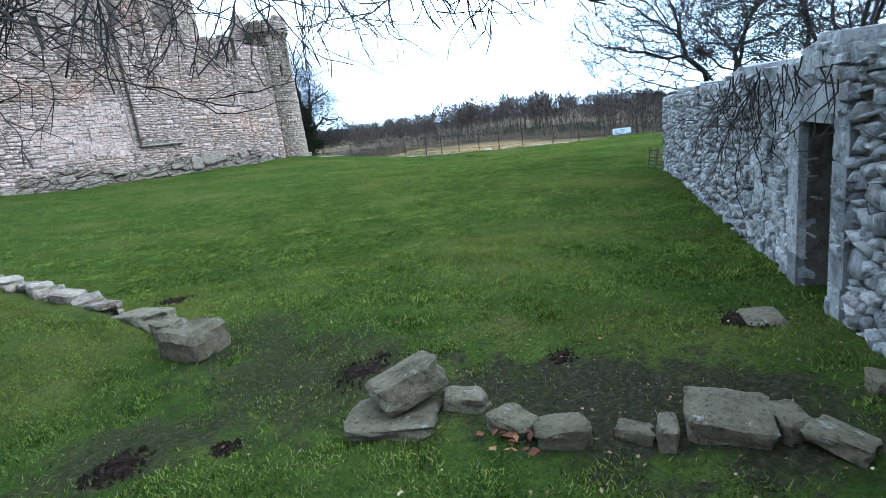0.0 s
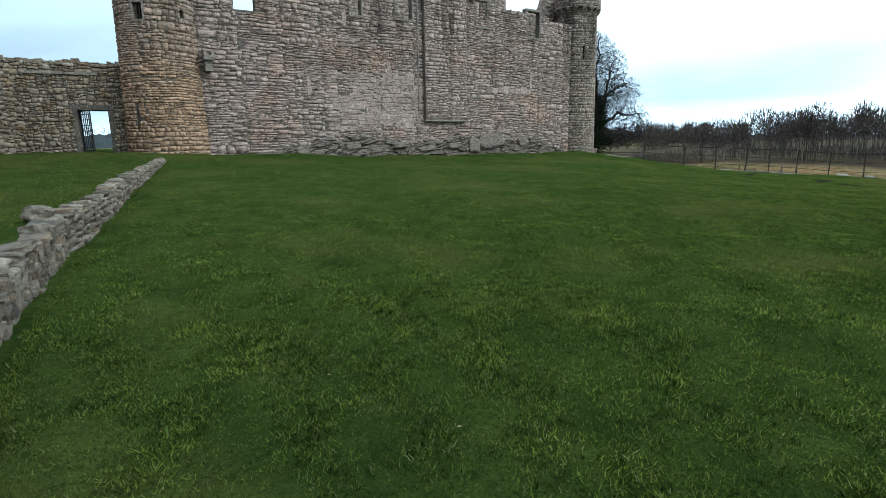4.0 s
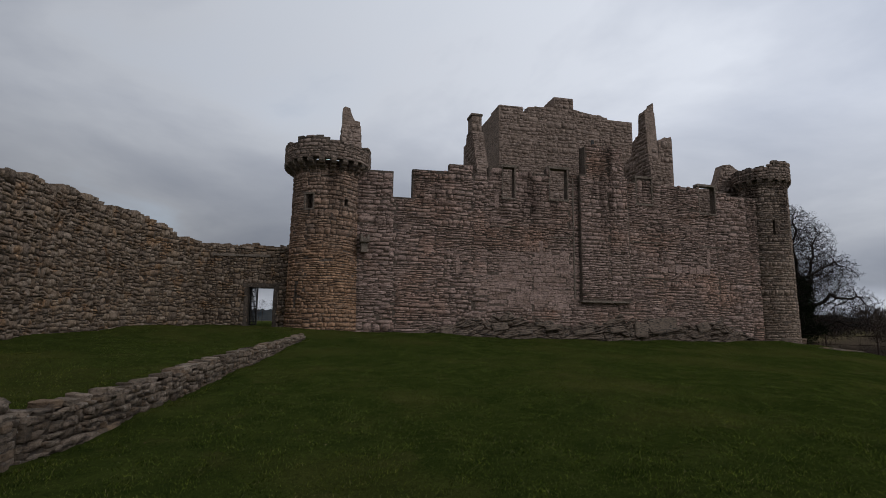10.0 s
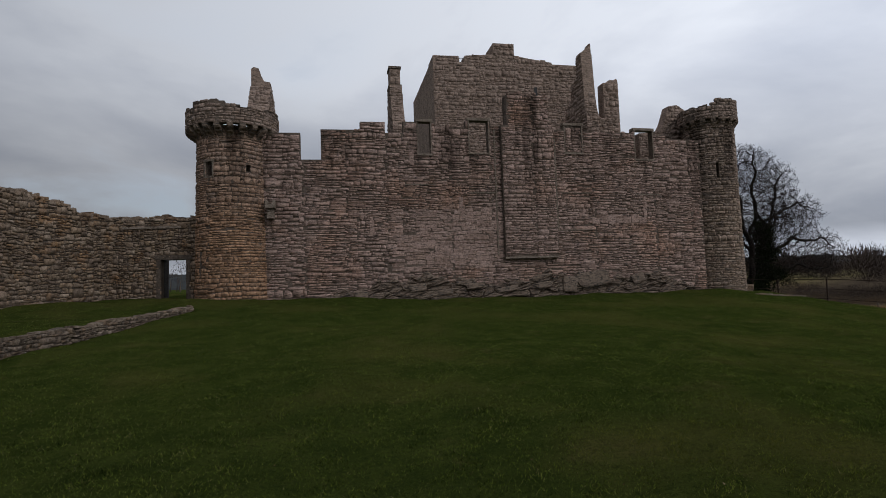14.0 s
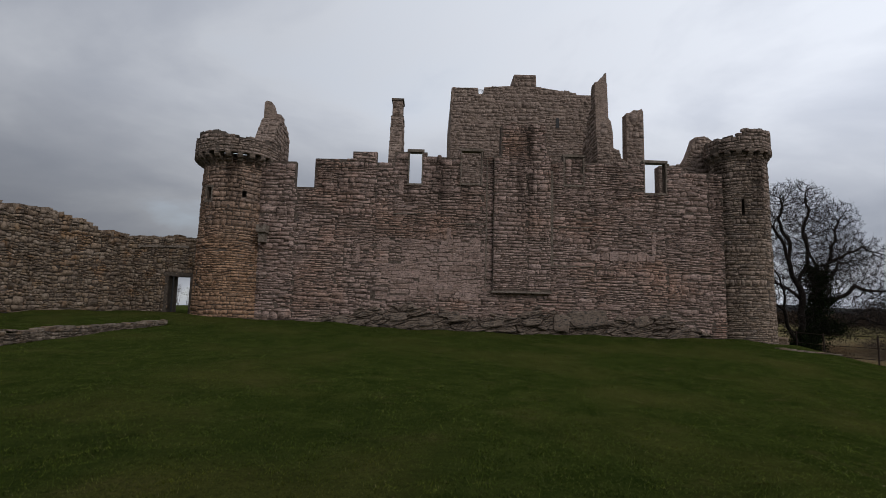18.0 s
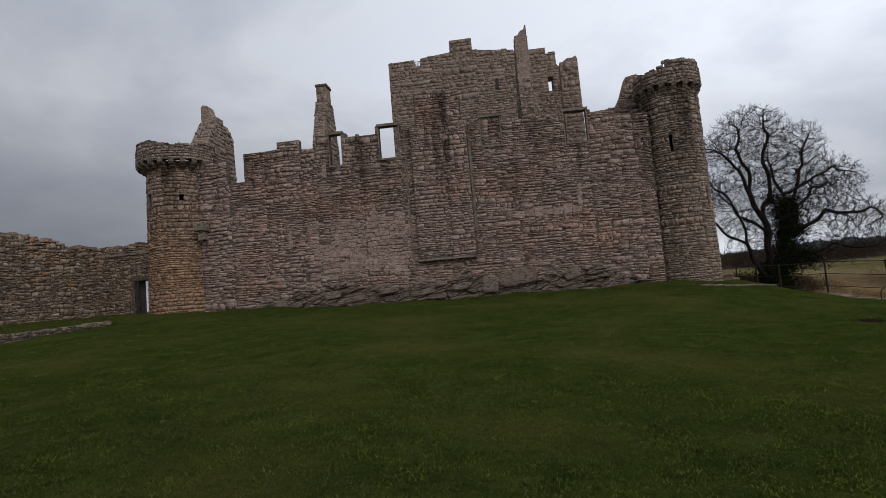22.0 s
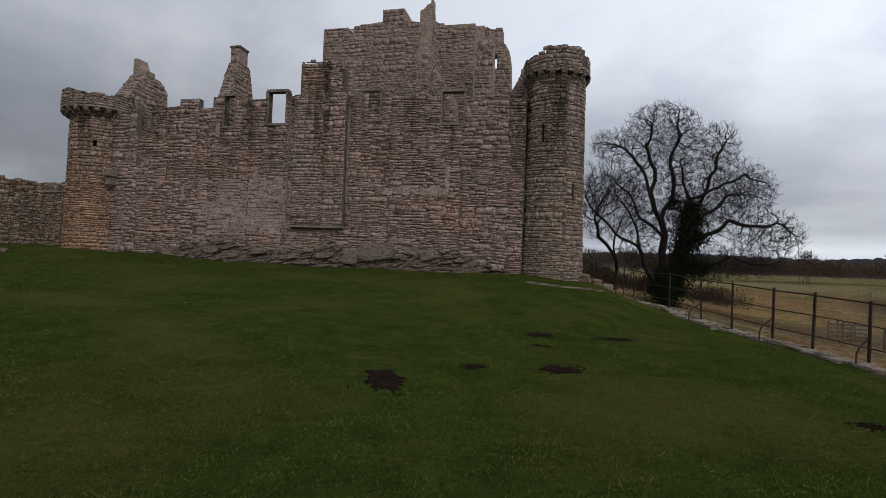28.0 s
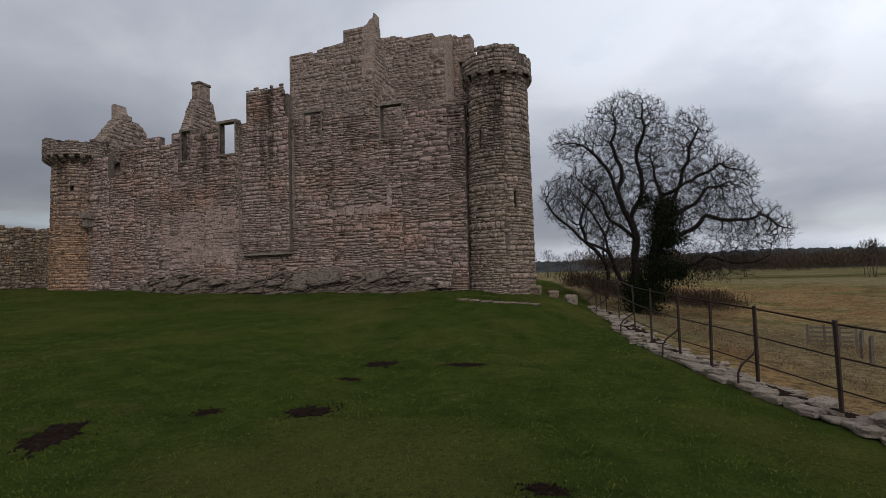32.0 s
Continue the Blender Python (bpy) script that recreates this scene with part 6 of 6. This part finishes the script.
for i in range(len(tops) - 1):
    a, b_ = tops[i], tops[i + 1]
    n = Vector((b_.y - a.y, a.x - b_.x, 0)).normalized()
    n = n if n.x > 0 else -n
    for k in range(24):
        if count >= 298:
            break
        row = k % 4
        p = a.lerp(b_, (k // 4 + rng.uniform(0.15, 0.85)) / 6)
        off = (-0.34, -0.05, 0.28, 0.62)[row] + rng.uniform(-0.10, 0.10)
        x, y = p.x + n.x * off, p.y + n.y * off
        ob = new("stone", flat[int(rng.integers(7))])
        ob.parent = ledge
        sz = rng.uniform(0.06, 0.17)
        ang = math.degrees(math.atan2(b_.y - a.y, b_.x - a.x))
        ob.matrix_basis = pose(x, y, float(ground_z(x, y)) + 0.03 + sz * 0.25 - 0.04 * row, rng.uniform(-9, 9), rng.uniform(-9, 9), ang + rng.uniform(-30, 30)) @ Matrix.Diagonal((rng.uniform(0.22, 0.80), rng.uniform(0.20, 0.52), sz, 1))
        count += 1

# ---- earth patches in the lawn ----
def patch(x, y, w, d, rz, seed):
    r = random.Random(seed)
    k, rings = 48, 4
    vs, fs = [], []
    c, s_ = math.cos(radians(rz)), math.sin(radians(rz))
    ph = r.uniform(0, 6)
    edge = [0.78 + 0.16 * math.sin(2 * math.pi * i / k * 2 + ph) + 0.09 * math.sin(2 * math.pi * i / k * 5 + 2 * ph) + r.uniform(-0.30, 0.14) for i in range(k)]
    for j in range(rings + 1):
        for i in range(k):
            a = 2 * math.pi * i / k
            q = (j + 0.02) / rings * edge[i]
            px_, py_ = w / 2 * q * math.cos(a), d / 2 * q * math.sin(a)
            gx_, gy_ = x + px_ * c - py_ * s_, y + px_ * s_ + py_ * c
            lift = 0.012 + 0.016 * r.random() if j < rings else -0.03
            vs.append((gx_, gy_, float(ground_z(gx_, gy_)) + lift))
    for j in range(rings):
        fs += [(j * k + i, j * k + (i + 1) % k, (j + 1) * k + (i + 1) % k, (j + 1) * k + i) for i in range(k)]
    fs.append(tuple(range(k)))
    for i in range(70):
        a, q, e = r.uniform(0, 6.28), r.uniform(0.45, 1.25) ** 0.8, r.uniform(0.008, 0.030)
        px_, py_ = w / 2 * q * math.cos(a), d / 2 * q * math.sin(a)
        gx_, gy_ = x + px_ * c - py_ * s_, y + px_ * s_ + py_ * c
        gz_, n0 = float(ground_z(gx_, gy_)) + 0.01, len(vs)
        vs += [(gx_ + e * math.cos(a + 2.1 * j) * r.uniform(0.7, 1.4), gy_ + e * math.sin(a + 2.1 * j) * r.uniform(0.7, 1.4), gz_ - 0.02) for j in range(3)]
        vs.append((gx_, gy_, gz_ + e * 0.9))
        fs += [(n0, n0 + 1, n0 + 3), (n0 + 1, n0 + 2, n0 + 3), (n0 + 2, n0, n0 + 3)]
    return tagged(link("earth_patch", vs, fs, M_mud, None, True), "bare dark earth scrape in the lawn", "bare earth", "earth scrapes")


PATCHES = [(26.75, 11.3, 1.2, 1.6, 10), (29.70, 13.65, 1.05, 1.1, 15), (29.15, 17.65, 1.2, 1.1, 0), (28.0, 13.05, 0.5, 0.5, 0), (31.1, 18.3, 1.3, 0.5, 0), (29.25, 15.85, 0.45, 0.35, 20), (34.15, 11.5, 0.65, 0.55, 0),
           (-4.12, -1.97, 0.55, 0.4, 0), (-3.48, -3.39, 0.25, 0.2, 0), (-5.68, -1.3, 0.4, 0.3, 30), (-5.28, -1.77, 0.18, 0.15, 0), (-3.1, 1.95, 0.5, 0.4, 0), (-2.5, -4.6, 0.6, 0.4, 10)]
for k, p in enumerate(PATCHES):
    patch(*p, 300 + k)

# ---- grass blades, thickest where the walk passes ----
def blades(name, n, sampler, hmin, hmax, label):
    x, y = sampler(n)
    keep_ = np.ones(len(x), bool)
    for (px_, py_, w, d, _) in PATCHES:
        e = ((x - px_) / (w / 2 * 0.85)) ** 2 + ((y - py_) / (d / 2 * 0.85)) ** 2
        keep_ &= ~((e < 1) & (rng.random(len(x)) < 0.80))
    for cx_, cy_, rx_, ry_, k in ((-4.05, -3.95, 0.85, 1.8, 0.94), (-4.3, -1.6, 0.9, 1.3, 0.72), (-5.6, -1.15, 0.6, 0.5, 0.88), (-3.75, -0.3, 0.7, 0.7, 0.5)):
        e = np.hypot((x - cx_) / rx_, (y - cy_) / ry_) + 0.25 * np.sin(7 * x + 3 * np.sin(5 * y)) + 0.2 * np.sin(11 * y + 2)
        keep_ &= ~((e < 1) & (rng.random(len(x)) < k))
    wx = np.interp(y, WALL_Y, WALL_X)
    keep_ &= ~((np.abs(x - wx) < 0.3) & (y > 1.4) & (y < DYKE_END))
    keep_ &= y < FY - 0.25
    x, y = x[keep_], y[keep_]
    n = len(x)
    z = ground_z(x, y) - 0.012
    h = rng.uniform(hmin, hmax, n)
    a = rng.uniform(0, 2 * math.pi, n)
    lean = rng.uniform(0.2, 1.3, n)
    b_ = rng.uniform(0, 2 * math.pi, n)
    w = rng.uniform(0.0034, 0.0075, n) * (1 + (hmax > 0.07) * 0.8)
    base = np.stack([x, y, z], 1)
    side = np.stack([np.cos(a), np.sin(a), np.zeros(n)], 1) * w[:, None]
    tip = base + np.stack([np.cos(b_) * lean * h, np.sin(b_) * lean * h, h], 1)
    pts_ = np.stack([base - side, base + side, tip], 1).reshape(-1, 3)
    me = bpy.data.meshes.new(name)
    me.vertices.add(3 * n)
    me.vertices.foreach_set("co", pts_.astype(np.float32).ravel())
    me.loops.add(3 * n)
    me.loops.foreach_set("vertex_index", np.arange(3 * n, dtype=np.int32))
    me.polygons.add(n)
    me.polygons.foreach_set("loop_start", np.arange(0, 3 * n, 3, dtype=np.int32))
    me.materials.append(M_blade)
    me.update(calc_edges=True)
    return tagged(new(name, me), label, "grass", kind="stuff")


def around_start(n):
    return rng.uniform(-7.0, 1.0, n), rng.uniform(-5.6, 5.0, n)


def along_walk(n):
    u = rng.random(n)
    x = np.interp(u, [0, 1], [-4.5, 38.0])
    return x, 2.6 + 1.2 * (x > 26) * (x - 26) / 9 + np.abs(rng.gamma(2.0, 2.1, n))


def south_lawn(n):
    return 1.0 + np.abs(rng.gamma(1.6, 4.0, n)), rng.uniform(-4.6, 3.2, n)


def over_lawn(n):
    return rng.uniform(-10, 38, n), rng.uniform(-2, 30, n)


blades("grass", 320000, around_start, 0.018, 0.045, "short mown lawn grass with pale dead blades")
blades("grass", 460000, along_walk, 0.018, 0.042, "short mown lawn grass with pale dead blades")
blades("grass", 330000, over_lawn, 0.025, 0.055, "short tufted lawn grass")
blades("grass", 130000, south_lawn, 0.02, 0.045, "short mown lawn grass with pale dead blades")
# longer tufts at the foot of the walls
def foot(n):
    y = rng.uniform(1.5, DYKE_END, n)
    return np.interp(y, WALL_Y, WALL_X) + rng.choice([-0.36, 0.36], n) + rng.normal(0, 0.05, n), y


blades("grass_tufts", 9000, foot, 0.02, 0.055, "long grass tufts at the wall foot")

# fallen leaves and pale chips in the grass
s = Soup()
for k in range(640):
    x, y = (rng.normal(-3.9, 1.0), rng.normal(-3.7, 1.4)) if k < 260 else (rng.uniform(-6.5, 2), rng.uniform(-5.2, 4)) if k < 380 else (rng.uniform(-3, 36), 3.5 + rng.gamma(2, 2.0))
    z, w, a = float(ground_z(x, y)) + 0.035, rng.uniform(0.007, 0.019), rng.uniform(0, 6.28)
    u, v = Vector((math.cos(a), math.sin(a), rng.uniform(-0.3, 0.3))) * w, Vector((-math.sin(a), math.cos(a), rng.uniform(-0.3, 0.3))) * w * 0.6
    p = Vector((x, y, z))
    s.add([tuple(p - u), tuple(p - v), tuple(p + u), tuple(p + v + Vector((0, 0, 0.008)))], [(0, 1, 2, 3)])
tagged(s.make("fallen_leaves", M_dead), "scattered brown fallen leaves on the grass", "leaves", kind="stuff")

s = Soup()
for k in range(30):
    x, y = rng.normal(LEAVES[0], 0.09), rng.normal(LEAVES[1], 0.07)
    w, a = rng.uniform(0.02, 0.038), rng.uniform(0, 6.28)
    u, v = Vector((math.cos(a), math.sin(a), rng.uniform(-0.4, 0.4))) * w, Vector((-math.sin(a), math.cos(a), rng.uniform(-0.4, 0.4))) * w * 0.6
    q = Vector((x, y, float(ground_z(x, y)) + rng.uniform(0.03, 0.07)))
    s.add([tuple(q - u), tuple(q - v), tuple(q + u), tuple(q + v + Vector((0, 0, 0.01)))], [(0, 1, 2, 3)])
tagged(s.make("leaf_drift", M_rust_leaf), "small drift of rust-red fallen leaves between stones", "leaves", kind="stuff")

# kerb of flat stones and boulders at the foot of the east tower
for k in range(7):
    x, y = KERB[0] + 0.50 * k, KERB[1] + 0.06 * k
    loose("kerb_stone", x, y, 0.55, 0.34, 0.09, 2 * (k % 3), 0, 0, 400 + k, "flat pale kerb stone in the grass by the tower", 0.0, M_low, 1)
for k, (x, y, a, b_, c) in enumerate(((30.7, 31.1, 0.8, 0.6, 0.55), (31.5, 31.9, 0.6, 0.5, 0.4), (32.2, 33.4, 0.7, 0.5, 0.6))):
    loose("boulder", x, y, a, b_, c, 25 * k, 5, -4, 420 + k, "rough fallen boulder at the foot of the tower", 0.03, M_low, 3)

for x, y, a, b_, c, q in ((39.3, 16.5, 0.9, 0.7, 0.45, 20), (39.9, 15.2, 0.7, 0.6, 0.35, -15), (38.5, 17.8, 0.6, 0.45, 0.25, 40)):
    loose("boulder", x, y, a, b_, c, q, 5, -4, 430 + q, "rough grey boulder beside the fence footing", 0.02, M_ledge, 3)

# ---- distance: woods, scrub, hills ----
def far_woods(name, n, where, hrange, seed, mat, label, category, twigs=110, low_south=False, squat=False):
    r = random.Random(seed)
    vs, fs, k0 = [], [], 0
    for _ in range(n):
        x, y = where(r)
        z = float(ground_z(x, y))
        h = r.uniform(*hrange) * (0.88 + 0.12 * float(ease((y / x - 0.05) / 0.45)) if low_south else 1.0)
        for i in range(0 if squat else 2):
            a, w = r.uniform(0, 6.28), h * 0.010
            lx, ly = math.cos(a) * h * 0.12, math.sin(a) * h * 0.12
            vs += [(x - w, y - w, z), (x + w, y + w, z), (x + lx, y + ly, z + h * r.uniform(0.6, 0.9))]
            fs.append((k0, k0 + 1, k0 + 2))
            k0 += 3
        for i in range(twigs):
            a, el, q = r.uniform(0, 6.28), r.uniform(-0.25, 1.45), r.random() ** 0.5
            cx_, cy_, cz_ = math.cos(a) * math.cos(el), math.sin(a) * math.cos(el), math.sin(el)
            hw, hc = (0.62, 0.30) if squat else (0.30, 0.52)
            p0 = (x + cx_ * q * h * hw, y + cy_ * q * h * hw, z + h * hc + cz_ * q * h * 0.42)
            ln = h * r.uniform(0.05, 0.11)
            w = h * r.uniform(0.004, 0.010)
            b_ = r.uniform(0, 3.14)
            vs += [(p0[0] - math.cos(b_) * w, p0[1] - math.sin(b_) * w, p0[2]), (p0[0] + math.cos(b_) * w, p0[1] + math.sin(b_) * w, p0[2]), (p0[0] + cx_ * ln, p0[1] + cy_ * ln, p0[2] + cz_ * ln + r.uniform(-0.1, 0.45) * ln)]
            fs.append((k0, k0 + 1, k0 + 2))
            k0 += 3
    ob = link(name, vs, fs, mat)
    return tagged(ob, label, category, kind="stuff")


far_woods("far_woods", 620, lambda r: (r.uniform(64, 96), r.uniform(-40, 70)), (3.6, 7.0), 1, M_wood, "distant belt of bare brown woodland", "woods", 300, True)
far_woods("undergrowth", 300, lambda r: (r.uniform(60, 68), r.uniform(-30, 66)), (1.8, 3.0), 17, M_wood, "brown undergrowth before the woodland", "scrub", 190, squat=True)
far_woods("far_woods", 150, lambda r: (r.uniform(60, 74), r.uniform(-32, 12)), (2.6, 4.2), 14, M_wood, "thicket of bare brown trees beyond the field", "woods", 170)
far_woods("far_woods", 420, lambda r: (r.uniform(105, 190), r.uniform(-70, 110)), (5.5, 8.2), 4, M_wood, "distant belt of bare brown woodland", "woods", 120, True)
far_woods("far_woods", 620, lambda r: (r.uniform(60, 260), r.uniform(125, 260)), (4.0, 8.0), 2, M_hedge, "distant belt of bare brown woodland", "woods", 140, squat=True)
far_woods("far_woods", 120, lambda r: (r.uniform(-40, 40), r.uniform(80, 130)), (3, 5), 5, M_wood, "bare trees beyond the castle", "woods")
far_woods("hedge", 460, lambda r: (lambda x: (x, 106 + 0.10 * x + r.uniform(-4, 14)))(r.uniform(26, 130)), (3.4, 6.8), 6, M_hedge, "dark winter hedge along the field edge", "hedge", 230, squat=True)
far_woods("evergreen_shrubs", 26, lambda r: (lambda k: (62 + 2.5 * r.random(), (34, 22, 14, 2, -6)[k] + r.uniform(-3, 3)))(r.randrange(5)), (1.8, 2.8), 7, M_shrub, "low dark evergreen shrubs before the woodland", "shrub", 420, squat=True)
far_woods("bare_bush", 5, lambda r: (69.0 + r.uniform(-0.8, 0.8), 101 + r.uniform(-0.8, 0.8)), (5.6, 6.6), 8, M_wood, "lone round bare tree in the field", "tree", 230)
far_woods("scrub", 5200, lambda r: (r.uniform(46, 74), r.uniform(8, 76)), (0.35, 1.0), 3, M_scrub, "brown winter scrub and dead stalks in the field", "scrub", 40, squat=True)
far_woods("dead_stalks", 2600, lambda r: (lambda y: (min(max(41.8 - 0.245 * y, 47.3 - 0.5 * y), 40.9) + 1.4 + 11 * r.random() ** 1.4, y))(r.uniform(6, 32)), (0.3, 0.75), 13, M_scrub, "tall dead brown stalks on the bank", "scrub", 60, squat=True)
far_woods("bramble", 300, lambda r: (31.6 + r.uniform(-0.4, 9.5), 40.0 + r.uniform(-2.2, 7)), (1.1, 2.3), 11, M_hedge, "bare bramble thicket under the tree", "bramble", 190, squat=True)

for k, (dist, hgt, seed) in enumerate(((700, 9, 3), (1600, 70, 9))):
    vs, fs = [], []
    r = random.Random(seed)
    ang = np.linspace(-70, 110, 700)
    for i, a in enumerate(ang):
        hh = hgt * (0.7 + 0.3 * math.sin(a * 0.045 + seed) * math.sin(a * 0.11 + 1)) * (0.15 + 0.85 * float(ease((a - 25) / 35.0)) + 0.55 * math.exp(-((a - 59) / 5.0) ** 2)) + r.uniform(-1, 1) * hgt * 0.05
        dx, dy = math.cos(radians(a)), math.sin(radians(a))
        vs += [(dx * dist, dy * dist, -8), (dx * (dist + 150), dy * (dist + 150), hh), (dx * (dist + 700), dy * (dist + 700), hh * 0.6)]
        if i:
            b_ = 3 * i
            fs += [(b_ - 3, b_, b_ + 1, b_ - 2), (b_ - 2, b_ + 1, b_ + 2, b_ - 1)]
    tagged(link("backdrop", vs, fs, M_hill, None, True), "low dark hills on the horizon", "hills", kind="structure")

# field gate and stakes below the fence
GATE = (42.3, 29.8)
gate = empty("field_gate", "small weathered timber field gate", "gate")
gz = float(ground_z(49, 30))
for i in range(5):
    s = Soup()
    s.box(-0.95, 0.95, -0.025, 0.025, 0.12 + i * 0.24, 0.22 + i * 0.24)
    s.make("board", M_timber, gate)
for x in (-1.05, 1.05, -0.3, 0.3):
    s = Soup()
    s.box(x - 0.06, x + 0.06, -0.06, -0.027, -0.3 if abs(x) > 1 else 0.1, 1.3)
    s.make("upright", M_timber, gate)
gate.matrix_basis = pose(GATE[0], GATE[1], float(ground_z(*GATE)), 0, 0, -12) @ Matrix.Diagonal((0.72, 0.8, 0.72, 1))

# old timber stakes down the field edge
for k in range(5):
    x, y = 41.4 + 0.5 * k, 21.5 + 2.9 * k + 0.7 * (k % 2)
    sp = Soup()
    sp.prism([(-0.05, -0.3), (0.05, -0.3), (0.045, 0.85 + 0.06 * (k % 3)), (0.0, 0.93), (-0.045, 0.84)], -0.045, 0.045)
    st = sp.make("fence_stake", M_timber)
    st.matrix_basis = pose(x, y, float(ground_z(x, y)), 4 * math.sin(k), 5 * math.cos(2 * k), 20 * k)
    tagged(st, "weathered timber stake in rough grass", "stake", "field stakes")

# iron hurdle closing the gap at the end of the garden wall
hurdle = empty("iron_hurdle", "leaning rusty iron hurdle at the end of the garden wall", "hurdle")
for k in range(6):
    tubes("bar", [[(Vector((0.0, 0, 0.10 + 0.17 * k)), 0.028), (Vector((1.6, 0, 0.10 + 0.17 * k)), 0.028)]], M_iron, hurdle, 6)
for k in range(3):
    tubes("upright", [[(Vector((0.02 + 0.78 * k, 0.02, -0.2)), 0.022), (Vector((0.02 + 0.78 * k, 0.02, 1.08)), 0.022)]], M_iron, hurdle, 6)
hurdle.matrix_basis = pose(9.9, -2.5, float(ground_z(9.9, -2.5)), 8, 0, 40) @ Matrix.Diagonal((0.5, 1.0, 0.6, 1))

# information board by the fence
sign = empty("sign_board", "white information board on two legs by the fence", "sign")
s = Soup()
s.box(-0.75, 0.75, -0.02, 0.02, 0.95, 1.45)
s.make("board", M_sign, sign)
s = Soup()
for i in range(4):
    s.box(-0.6, 0.35 - 0.1 * i, -0.026, -0.021, 1.30 - 0.09 * i, 1.34 - 0.09 * i)
s.make("print", M_sign_blue, sign)
for x in (-0.6, 0.6):
    s = Soup()
    s.box(x - 0.04, x + 0.04, 0.021, 0.07, -0.3, 1.4)
    s.make("leg", M_timber, sign)
sign.matrix_basis = pose(41.0, 4.6, float(ground_z(41.0, 4.6)) - 0.5, 0, 0, -75)
